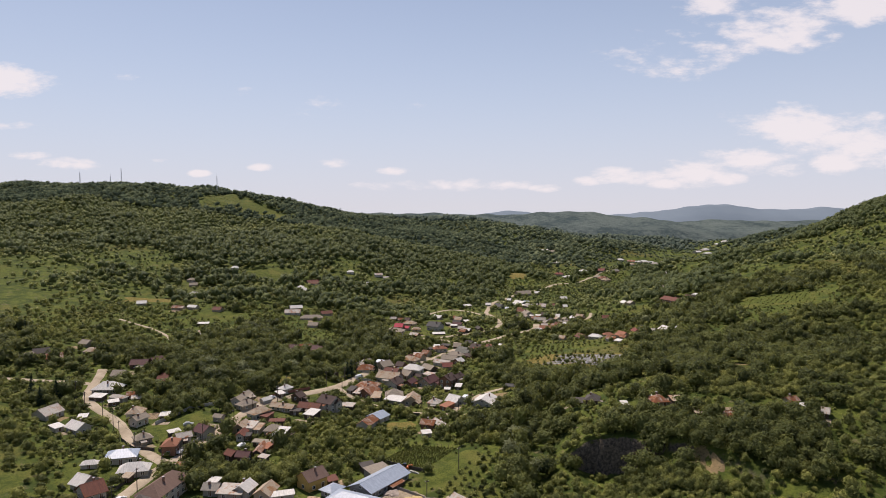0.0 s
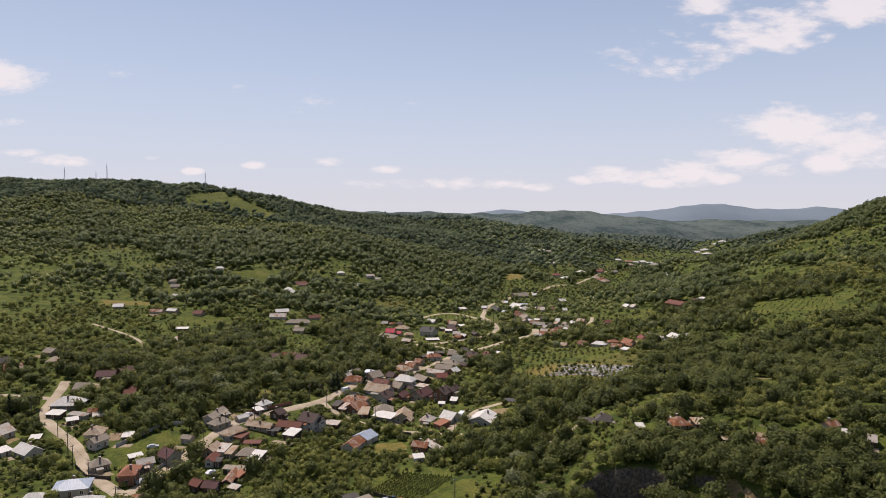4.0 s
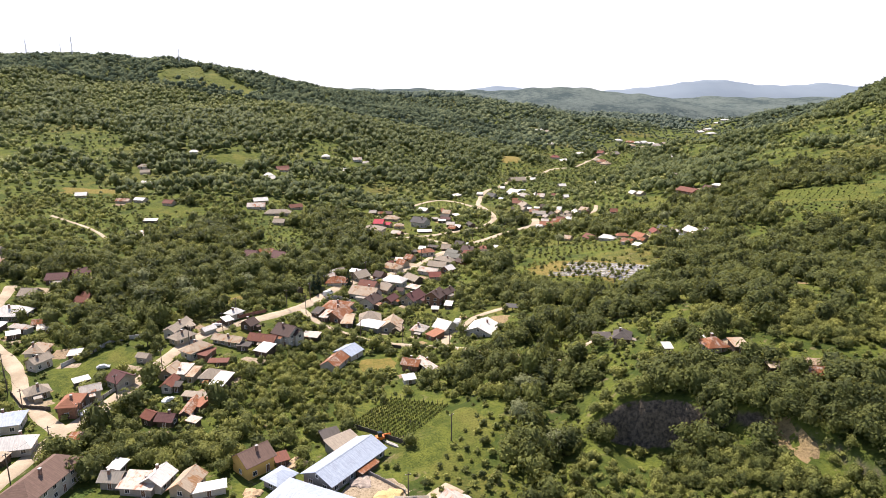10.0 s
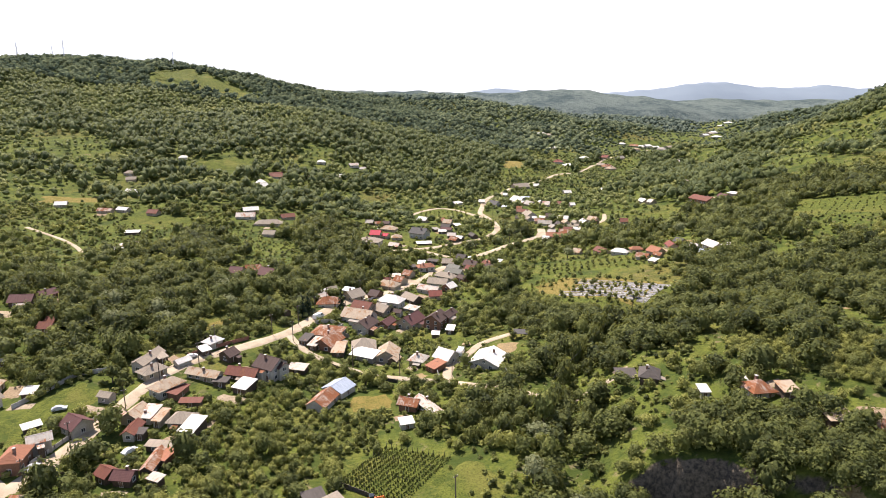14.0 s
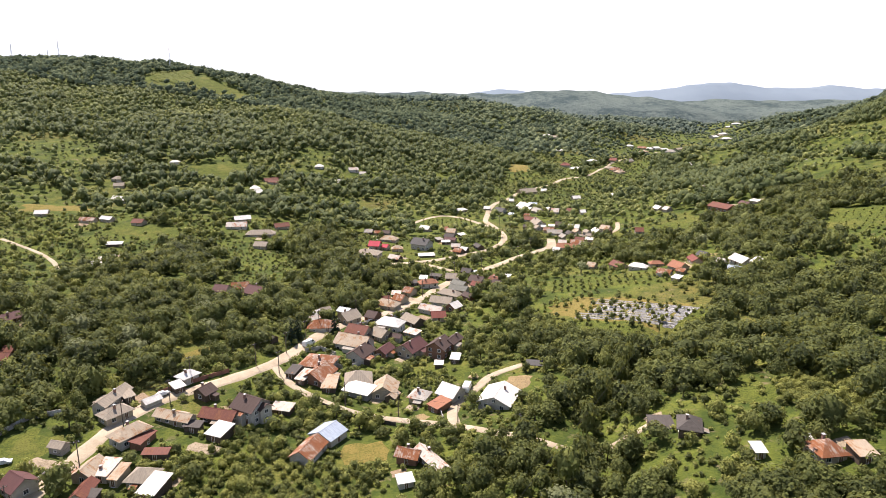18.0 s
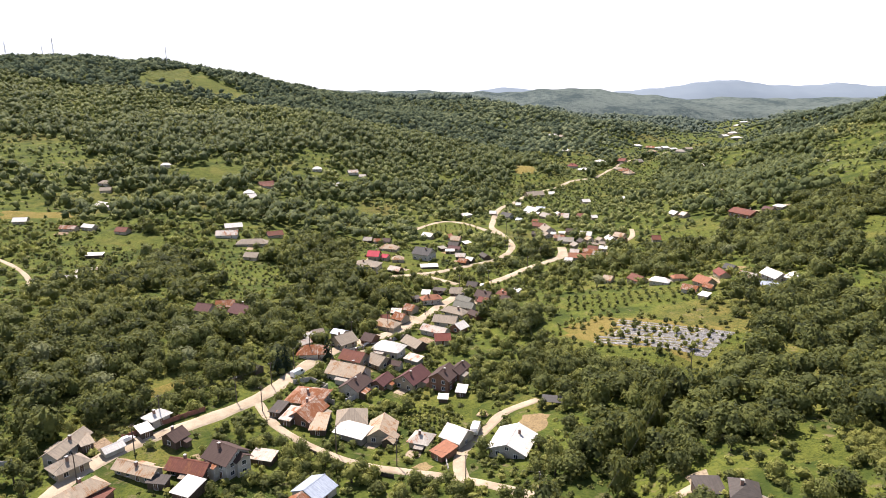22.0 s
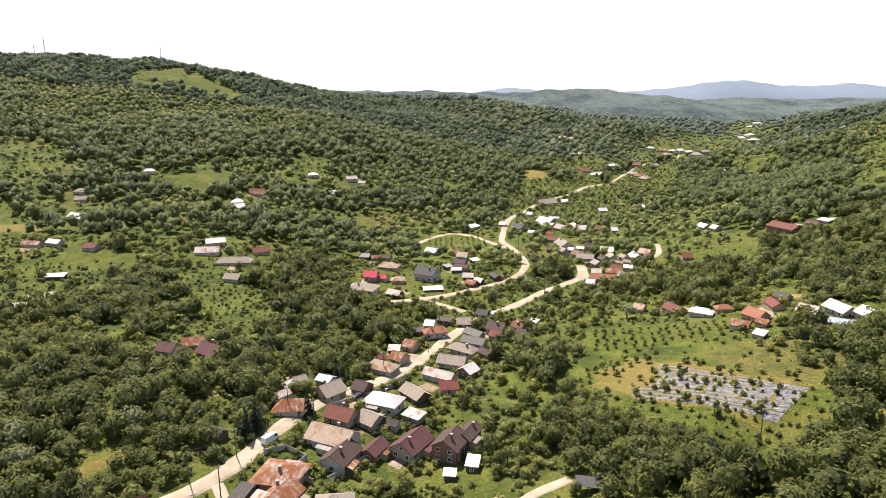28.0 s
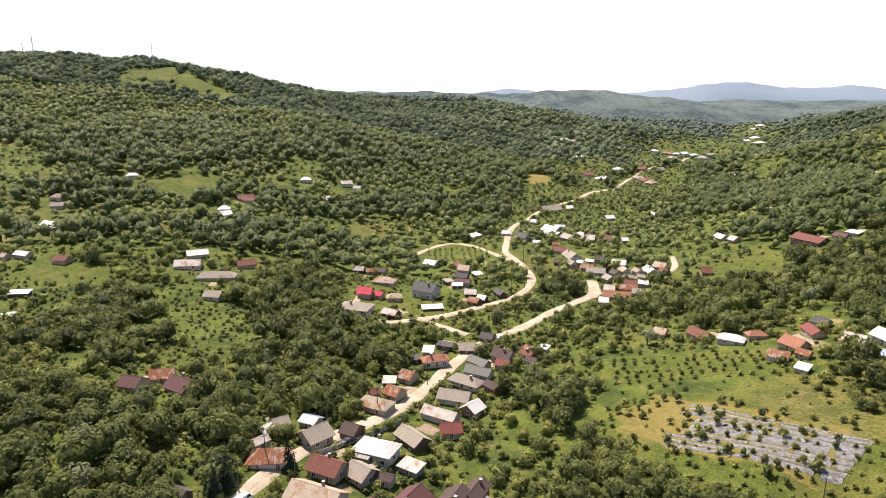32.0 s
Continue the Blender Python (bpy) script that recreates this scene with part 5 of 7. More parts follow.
# ---- fences and walls ----
def fence(label, line, height, mat, step=2.6, solid=True, thick=0.12):
    p = np.array(line, float)
    x0, y0 = p[0]
    z0 = float(ground(x0, y0))
    ob = thing("fence", label, "fence", (x0, y0, z0))
    pts = []
    for a, c in zip(p, p[1:]):
        n = max(1, round(np.hypot(*(c - a)) / step))
        pts += [a + (c - a) * i / n for i in range(n)]
    pts.append(p[-1])
    zs = [float(ground(*q)) - z0 for q in pts]
    for q, z in zip(pts, zs):
        part("post", small(("post", height), lambda bm: box(bm, -0.11, 0.11, -0.11, 0.11, -0.4, height + 0.12), mat), None, ob, at=(q[0] - x0, q[1] - y0, z))
    for (a, za), (c, zc) in zip(zip(pts, zs), list(zip(pts, zs))[1:]):
        d = (c - a) / max(1e-6, np.hypot(*(c - a)))
        nx, ny = -d[1] * thick / 2, d[0] * thick / 2
        bm = bmesh.new()
        v = []
        for q, z in ((a, za), (c, zc)):
            for s in (-1, 1):
                for hz in ((-0.3 if solid else 0.25), height):
                    v.append(bm.verts.new((q[0] - x0 + s * nx, q[1] - y0 + s * ny, z + hz)))
        for f in ((0, 4, 5, 1), (2, 3, 7, 6), (1, 5, 7, 3), (0, 2, 6, 4), (0, 1, 3, 2), (4, 6, 7, 5)):
            bm.faces.new([v[i] for i in f])
        part("panel", bm, mat, ob)


fence("rust-red panelled fence along the street", [(-85, 204.5), (-77.5, 212.0), (-68, 221.5)], 1.4, BRICKRED)
fence("grey concrete wall round a lawn", [(-126, 169), (-121, 180), (-117, 190), (-108, 193)], 1.6, CONCRETE)
fence("dark board fence below the vineyard", [(-24, 131.5), (-15, 125), (-6, 118.2)], 1.3, PLANK)
fence("grey block wall round the building site", [(-17, 107), (-11, 101.5), (-5.5, 96.2)], 1.0, WALL["block"])
fence("dark board fence along the site track", [(-18, 76), (-12, 82), (-5.5, 88.4)], 1.4, PLANK)
fence("white rendered yard wall", [(-46, 243.5), (-41, 247), (-34.6, 243.0), (-37.5, 237), (-31, 232.5)], 1.7, WALL["white"])
fence("pale concrete garden wall", [(-27.5, 234), (-20, 244), (-15.5, 250)], 1.7, CONCRETE)
fence("grey street wall before houses", [(-104, 139), (-101, 150), (-97.5, 163)], 1.3, CONCRETE)
fence("brown garden fence by the corner house", [(-112, 139), (-106, 134.5)], 1.3, PLANK)
fence("board fence round a corner garden", [(-132, 150), (-123, 140.5), (-114, 139.5)], 1.3, PLANK)
fence("dark fence beside the lower street", [(-112.5, 95), (-111.5, 108), (-110.5, 120)], 1.2, PLANK)
fence("weathered board fence round the cemetery", [(-84, 89), (-76, 84), (-66, 80)], 1.1, PLANK)
fence("garden fence beside the drive", [(4.5, 194), (3.5, 203), (9, 213)], 1.2, CONCRETE)
fence("board fence by the lane", [(-38, 207), (-26, 199.5), (-10, 192.6)], 1.2, PLANK)
fence("street fence in the upper village", [(-32, 274), (-21, 284), (-10, 294.5)], 1.4, CONCRETE)
fence("garden fence of the upper house", [(-8, 326), (-1, 341), (6.5, 354)], 1.2, PLANK)
fence("white retaining wall by the two-storey house", [(-37, 390), (-28, 380), (-20, 376)], 1.0, WALL["white"])


# ---- poles and masts ----
def utility_pole(x, y, turn, height=8.5):
    ob = thing("utility_pole", "grey-brown utility pole with a short crossarm", "utility pole", (x, y, float(ground(x, y))), turn, "utility poles")
    part("post", small(("pole_post", height), lambda bm: bmesh.ops.create_cone(bm, cap_ends=True, segments=8, radius1=0.17, radius2=0.11, depth=height + 0.6, matrix=Matrix.Translation((0, 0, height / 2 - 0.3))), POLE), None, ob)
    arm = part("crossarm", small(("crossarm", height), lambda bm: box(bm, -0.75, 0.75, -0.06, 0.06, height - 0.65, height - 0.5), POLE), None, ob)
    for u in (-0.6, 0.0, 0.6):
        part("insulator", small(("insulator",), lambda bm: bmesh.ops.create_cone(bm, cap_ends=True, segments=6, radius1=0.07, radius2=0.04, depth=0.2), LIME), None, arm, at=(u, 0, height - 0.4))
    return Vector((x, y, float(ground(x, y)) + height - 0.35))


def wire(a, c):
    """A slack cable between two poles."""
    v, n = [], 14
    side = Vector((0.03, 0, 0))
    for i in range(n + 1):
        k = i / n
        p = a.lerp(c, k) - Vector((0, 0, 4 * 0.55 * k * (1 - k)))
        for d in ((0.028, 0, 0.0), (-0.014, 0.024, 0.014), (-0.014, -0.024, -0.014)):
            v.append((p.x + d[0], p.y + d[1], p.z + d[2]))
    f = [(i * 3 + j, i * 3 + (j + 1) % 3, i * 3 + 3 + (j + 1) % 3, i * 3 + 3 + j) for i in range(n) for j in range(3)]
    thing("wire", "dark slack cable strung between utility poles", "wire", mesh=mesh_of("wire", v, f, RUBBER), group="overhead wires")


def line_of(points, turn=0):
    tops = [utility_pole(x, y, turn + 7 * (i % 3)) for i, (x, y) in enumerate(points)]
    for a, c in zip(tops, tops[1:]):
        wire(a, c)


line_of([(-114.5, 66), (-106, 89.2), (-104.2, 103), (-101, 116), (-99.6, 129.3), (-97.3, 147), (-90.2, 165.5), (-88, 186), (-79.4, 199), (-78.3, 214.2), (-60.6, 228.6), (-52.6, 241), (-47.8, 254), (-44.6, 267.5), (-31.5, 286.5), (-18, 300.5), (-2.6, 322), (2, 341), (14.6, 360)], 30)
line_of([(-120.2, 136.6), (-133, 150.2), (-141.2, 162), (-152, 174.5), (-166.5, 186.6), (-178.4, 201)], 60)
line_of([(-51.6, 224.2), (-35.6, 261.0)], 20)
line_of([(-26.6, 205.2), (-9.4, 198.8), (8.6, 186.8), (25, 174)], 100)
line_of([(6.6, 117.7), (84.8, 237.5)], 40)
line_of([(30, 368), (53.5, 391), (64, 412)], 20)
line_of([(-13.9, 70.8), (-4.6, 92)], 10)
line_of([(38, 423), (46, 434), (57, 458), (53, 490)], 10)


def mast(x, y, height, broad):
    z = float(ground(x, y))
    ob = thing("radio_mast", "slender lattice radio mast on the hilltop", "mast", (x, y, z), 20, "hilltop masts")
    for sx, sy in ((1, 1), (1, -1), (-1, 1), (-1, -1)):
        bm = bmesh.new()
        v = []
        for h, k in ((-1, broad), (height, broad * 0.3)):
            for dx, dy in ((0.26, 0.26), (-0.26, 0.26), (-0.26, -0.26), (0.26, -0.26)):
                v.append(bm.verts.new((sx * k + dx, sy * k + dy, h)))
        for i in range(4):
            bm.faces.new([v[i], v[(i + 1) % 4], v[4 + (i + 1) % 4], v[4 + i]])
        part("leg", bm, STEEL, ob)
    n = int(height / 3.5)
    for i in range(n):
        bm = bmesh.new()
        h = (i + 0.5) * height / n
        k = broad * (1 - 0.7 * h / height)
        for s in (-1, 1):
            box(bm, -k, k, s * k - 0.15, s * k + 0.15, h - 0.15, h + 0.15)
            box(bm, s * k - 0.15, s * k + 0.15, -k, k, h - 0.15, h + 0.15)
        part("brace", bm, STEEL, ob)
    bm = bmesh.new()
    box(bm, -0.16, 0.16, -0.16, 0.16, height - 0.5, height + 4)
    part("antenna", bm, STEEL, ob)


mast(-439, 1196, 34, 0.9)
mast(-751, 1275, 36, 1.1)
mast(-648, 1240, 40, 0.9)
mast(-700, 1300, 26, 0.7)


# ---- vehicles ----
def profile(bm, pts, half, inset=0.0):
    """A body extruded sideways from a side outline, its upper part drawn in."""
    zs = [p[1] for p in pts]
    top = max(zs)
    rings = []
    for s in (-1, 1):
        rings.append([bm.verts.new((x, s * (half - inset * max(0, (z - 0.9) / max(0.1, top - 0.9))), z)) for x, z in pts])
    n = len(pts)
    bm.faces.new(rings[0])
    bm.faces.new(rings[1][::-1])
    for i in range(n):
        bm.faces.new([rings[0][(i + 1) % n], rings[0][i], rings[1][i], rings[1][(i + 1) % n]])


def wheels(ob, xs, half, r):
    for x in xs:
        for s in (-1, 1):
            w = part("wheel", small(("tyre", r), lambda bm: bmesh.ops.create_cone(bm, cap_ends=True, segments=14, radius1=r, radius2=r, depth=0.22, matrix=Matrix.Rotation(radians(90), 4, "X")), RUBBER), None, ob, at=(x, s * (half - 0.1), r))
            part("rim", small(("rim", r), lambda bm: bmesh.ops.create_cone(bm, cap_ends=True, segments=10, radius1=r * 0.6, radius2=r * 0.6, depth=0.25, matrix=Matrix.Rotation(radians(90), 4, "X")), STEEL), None, w)


def vehicle(kind, x, y, turn, color, label):
    z = float(ground(x, y)) + 0.24
    ob = thing(kind, label, kind, (x, y, z), turn, "parked vehicles")
    if kind == "car":
        out, half, cab = [(-2.05, 0.35), (2.05, 0.35), (2.1, 0.7), (1.2, 0.88), (0.45, 1.4), (-1.0, 1.45), (-1.75, 0.98), (-2.1, 0.9)], 0.86, [(1.08, 0.9), (0.42, 1.32), (-0.95, 1.36), (-1.6, 0.98)]
        axle, r = (-1.25, 1.3), 0.31
    elif kind == "van":
        out, half, cab = [(-2.7, 0.4), (2.6, 0.4), (2.7, 0.95), (2.2, 1.25), (1.55, 2.2), (-2.65, 2.3)], 0.98, [(2.12, 1.3), (1.58, 2.0), (0.75, 2.02), (0.75, 1.3)]
        axle, r = (-1.6, 1.75), 0.35
    else:
        out, half, cab = [(1.4, 0.5), (3.1, 0.5), (3.15, 1.3), (2.8, 2.3), (1.4, 2.35)], 1.0, [(2.95, 1.4), (2.72, 2.1), (1.9, 2.12), (1.9, 1.4)]
        axle, r = (-1.9, 2.2), 0.45
    bm = bmesh.new()
    profile(bm, out, half, 0.14)
    part("body", bm, CARS[color], ob)
    bm = bmesh.new()
    profile(bm, cab, half - 0.02 if kind != "car" else half - 0.05, 0.06)
    part("side_windows", bm, PANE, ob)
    if kind == "truck":
        bm = bmesh.new()
        box(bm, -3.2, 1.25, -1.1, 1.1, 0.95, 3.0)
        part("cargo_box", bm, CARS["white"], ob)
        bm = bmesh.new()
        box(bm, -3.1, 1.4, -0.5, 0.5, 0.6, 0.93)
        part("chassis", bm, RUBBER, ob)
    wheels(ob, axle, half, r)
    fx = max(p[0] for p in out)
    for s in (-1, 1):
        bm = bmesh.new()
        box(bm, fx - 0.12, fx + 0.01, s * half * 0.72 - 0.16, s * half * 0.72 + 0.16, 0.68, 0.84)
        part("headlight", bm, LIME, ob)


vehicle("car", -106.6, 95.8, 68, "white", "white estate car on the pale street")
vehicle("truck", -109.2, 87.4, 68, "white", "white box truck on the pale street")
vehicle("car", -111.0, 167.6, 20, "silver", "silver car parked on a lawn")
vehicle("car", -80.9, 145.6, 60, "white", "white car parked in a garden yard")
vehicle("car", -83.4, 203.6, 50, "white", "white car parked at the street edge")
vehicle("van", -45.8, 249.8, 58, "white", "white van on the pale street")
vehicle("car", -24.6, 281.6, 40, "black", "black car parked beside the street")
vehicle("truck", 13.0, 214.5, 75, "white", "white lorry parked beside a drive")
vehicle("van", -3.7, 90.0, 48, "white", "white van by the site wall")
vehicle("car", -1.2, 83.4, 60, "silver", "silver car by the site track")
vehicle("car", -16.8, 84.0, 10, "black", "black car on the building site")
vehicle("van", 13.6, 80.4, -25, "blue", "blue pickup van in a yard")
vehicle("car", 16.7, 78.6, -25, "red", "orange-red car in a yard")
vehicle("car", 20.4, 76.2, -20, "white", "white car in a yard")
vehicle("car", -30.6, 383.0, 30, "black", "black car on a pale yard")
vehicle("van", -36.4, 376.6, 0, "white", "white van in a pale yard")
vehicle("car", 27.0, 366.4, 40, "white", "white car at the road junction")
vehicle("car", -102.2, 137.4, 70, "silver", "silver car at the street corner")

ex = thing("excavator", "orange backhoe digger on the grass", "excavator", (-13.3, 121.4, float(ground(-13.3, 121.4))), 15)
for nm, args in (("body", (-1.2, 1.2, -0.9, 0.9, 0.7, 1.5)), ("cab", (-0.6, 0.6, -0.7, 0.7, 1.5, 2.7)), ("boom", (1.2, 3.0, -0.15, 0.15, 1.6, 1.95)), ("bucket", (2.7, 3.4, -0.6, 0.6, 0.1, 0.8)), ("stick", (2.85, 3.1, -0.12, 0.12, 0.7, 1.75))):
    bm = bmesh.new()
    box(bm, *args)
    bmesh.ops.bevel(bm, geom=bm.edges[:], offset=0.08, segments=1, affect="EDGES")
    part(nm, bm, PANE if nm == "cab" else CARS["orange"], ex)
wheels(ex, (-0.9, 1.0), 1.1, 0.5)


# ---- church, graves, awnings ----
ch = thing("church", "small white plastered church with dark shingle roofs", "church", (-95, 76.5, float(ground(-95, 76.5))), 12)
CLEAR.append((-95, 76.5, 13, 7, 12, 0.0))
SHINGLE = sheet("grey_shingle", (0.17, 0.145, 0.12), 0.0, 0.9, 0.4, tile=True)


def hall(a, c, eave, rise, ox, oy, ends):
    bm = bmesh.new()
    box(bm, ox - a, ox + a, oy - c, oy + c, -0.8, eave)
    part("wall", bm, WALL["white"], ch)
    bm = bmesh.new()
    o, k = 0.6, rise / c
    P = [(ox - a - o, oy - c - o, eave), (ox + a + o, oy - c - o, eave), (ox + a + o, oy + c + o, eave), (ox - a - o, oy + c + o, eave), (ox - max(0.2, a - ends), oy, eave + rise), (ox + max(0.2, a - ends), oy, eave + rise)]
    for f in ((0, 1, 5, 4), (2, 3, 4, 5), (1, 2, 5), (3, 0, 4)):
        slab(bm, [P[i] for i in f], 0.2)
    part("roof", bm, SHINGLE, ch, "grey weathered shingle roof")


hall(7.5, 4.0, 4.2, 3.4, -2.5, 0, 3.4)
hall(3.2, 5.2, 4.6, 3.8, 2.0, 0.2, 2.4)
hall(2.6, 2.6, 8.0, 3.0, 3.6, 0.0, 2.4)
for u in (-8, -5.5, -3, -0.8):
    opening(ch, "window", (u, -4.0, 1.3), 180, 0.7, 1.6)
    opening(ch, "window", (u, 4.0, 1.3), 0, 0.7, 1.6)
for u in (-1, 1):
    opening(ch, "window", (3.6 + u, -2.6, 5.6), 180, 0.6, 1.2)

GRAVE = plain("pale_grave_stone", (0.55, 0.51, 0.45), 0.8, 0.35, 1.0)
grave = thing("grave", "pale stone grave with a standing cross", "grave", (-64, 70, float(ground(-64, 70))), 0, "village graves")
bm = bmesh.new()
box(bm, -0.5, 0.5, -1.0, 1.0, -0.2, 0.28)
bmesh.ops.bevel(bm, geom=bm.edges[:], offset=0.04, segments=1, affect="EDGES")
part("slab", bm, GRAVE, grave)
bm = bmesh.new()
box(bm, -0.09, 0.09, 0.75, 0.92, 0.2, 1.5)
box(bm, -0.38, 0.38, 0.76, 0.91, 0.95, 1.12)
part("cross", bm, GRAVE, grave)
q = random.Random(4)
for i in range(13):
    for j in range(9):
        x, y = -86.5 + i * 1.9 + q.uniform(-0.4, 0.4), 67.5 + j * 2.15 + q.uniform(-0.4, 0.4)
        if q.random() < 0.82 and y < 91.5 - 0.42 * (x + 90):
            copy_thing(grave, pose(x, y, float(ground(x, y)), 0, 0, q.uniform(-8, 8) + 12))

tent = thing("awning", "blue canvas awning on thin posts", "awning", (-86.0, 71.6, float(ground(-86.0, 71.6))), 20)
bm = bmesh.new()
P = [(-1.6, -1.3, 2.1), (1.6, -1.3, 2.1), (1.6, 1.3, 2.1), (-1.6, 1.3, 2.1), (0, 0, 2.8)]
for f in ((0, 1, 4), (1, 2, 4), (2, 3, 4), (3, 0, 4)):
    slab(bm, [P[i] for i in f], 0.04)
part("canopy", bm, CARS["blue"], tent)
for u in (-1.5, 1.5):
    for v in (-1.2, 1.2):
        bm = bmesh.new()
        box(bm, u - 0.04, u + 0.04, v - 0.04, v + 0.04, -0.1, 2.15)
        part("post", bm, STEEL, tent)

lean = thing("carport", "open carport with a dark glossy sheet roof", "carport", (37.3, 224.8, float(ground(37.3, 224.8))), -12)
bm = bmesh.new()
slab(bm, [(-3.2, -2, 2.2), (3.2, -2, 2.2), (3.2, 2, 2.7), (-3.2, 2, 2.7)], 0.1)
part("roof", bm, ROOF["slate"], lean)
for u in (-3, 0, 3):
    for v, h in ((-1.8, 2.15), (1.8, 2.6)):
        bm = bmesh.new()
        box(bm, u - 0.08, u + 0.08, v - 0.08, v + 0.08, -0.6, h)
        part("post", bm, POLE, lean)


# ---- strips of film in the orchard field ----
FILM, n, b = material("mulch_film", 0.3, 0.0, 0.6)
pos = n("ShaderNodeNewGeometry").outputs["Position"]
fold, tear = n.noise(pos, 1.6, 4.0, 0.75, 1.2), n.noise(pos, 0.5, 4.0, 0.7)
n.put(b.inputs["Base Color"], n.mix(n.ramp(fold, 0.36, 0.62), (0.06, 0.052, 0.035, 1), (0.24, 0.232, 0.22, 1)))
n.put(b.inputs["Base Color"], n.mix(n.ramp(tear, 0.56, 0.66), b.inputs["Base Color"].links[0].from_socket, (0.10, 0.085, 0.04, 1)))
bump(n, b, fold, 1.0, 0.35)


def strip(x0, y0, x1, y1, width):
    m = max(4, int(math.hypot(x1 - x0, y1 - y0) / 1.6))
    k = np.linspace(0, 1, m)
    d = np.array([x1 - x0, y1 - y0]) / math.hypot(x1 - x0, y1 - y0)
    w = width * (1 + 0.12 * np.sin(k * 40 + x0))
    v = []
    for s, dz in ((-0.55, -0.3), (-0.5, 0.22), (0, 0.34), (0.5, 0.22), (0.55, -0.3)):
        x, y = x0 + (x1 - x0) * k - d[1] * w * s, y0 + (y1 - y0) * k + d[0] * w * s
        v.append(np.stack([x, y, ground(x, y) + dz], -1))
    me = mesh_of("film_strip", np.stack(v, 1).reshape(-1, 3), grid_faces(m, 5)[:, ::-1], FILM, shade=True)
    thing("film_strip", "strip of torn white plastic mulch film on soil", "plastic strip", group="mulch strips", mesh=me)


q = random.Random(12)
for k, wide in ((0.0, 1.2), (0.10, 1.5), (0.22, 1.7), (0.36, 3.0), (0.52, 3.6), (0.68, 1.5), (0.79, 1.9), (0.90, 1.5), (1.0, 2.2)):
    ax, ay, bx, by = 74 - 14 * k, 291 - 20 * k, 107 - 14 * k, 255 - 11 * k
    at = q.uniform(0.0, 0.10) + (0.12 if wide > 2.5 else 0)
    while at < 0.93:
        end = min(1.0, at + q.uniform(0.25, 0.6))
        strip(ax + (bx - ax) * at, ay + (by - ay) * at, ax + (bx - ax) * end, ay + (by - ay) * end, wide * q.uniform(0.8, 1.15))
        at = end + q.uniform(0.01, 0.06)


# ---- trodden yards and kitchen gardens beside houses ----
q = random.Random(21)
for i, (cx, cy, a, c, turn, left) in enumerate([e for e in CLEAR if e[5] == 0.0 and 2.5 < e[2] < 11 and 60 < e[1] < 460][::2]):
    side = q.choice((-1, 1))
    off = c + q.uniform(2.0, 4.5)
    x, y = cx - side * off * math.sin(radians(turn)), cy + side * off * math.cos(radians(turn))
    kind = q.choice(("yard", "yard", "tilled", "crop", "mud"))
    word = {"yard": "trodden pale earth yard beside houses", "mud": "brown muddy yard beside houses", "tilled": "dug kitchen garden beds", "crop": "green vegetable beds beside houses"}[kind]
    plot(word, x, y, q.uniform(3.0, 6.0), q.uniform(2.4, 4.5), turn + q.uniform(-12, 12), MEADOW[kind], 0.25, step=1.6, lift=0.10 + 0.002 * (i % 9), seed=40 + i, category="yard")


# ---- trees ----
rng = np.random.default_rng(7)


def ico(sub):
    bm = bmesh.new()
    bmesh.ops.create_icosphere(bm, subdivisions=sub, radius=1.0)
    v = np.array([q.co[:] for q in bm.verts])
    f = np.array([[q.index for q in fc.verts] for fc in bm.faces])
    bm.free()
    return v, f


ICO1 = ico(1)


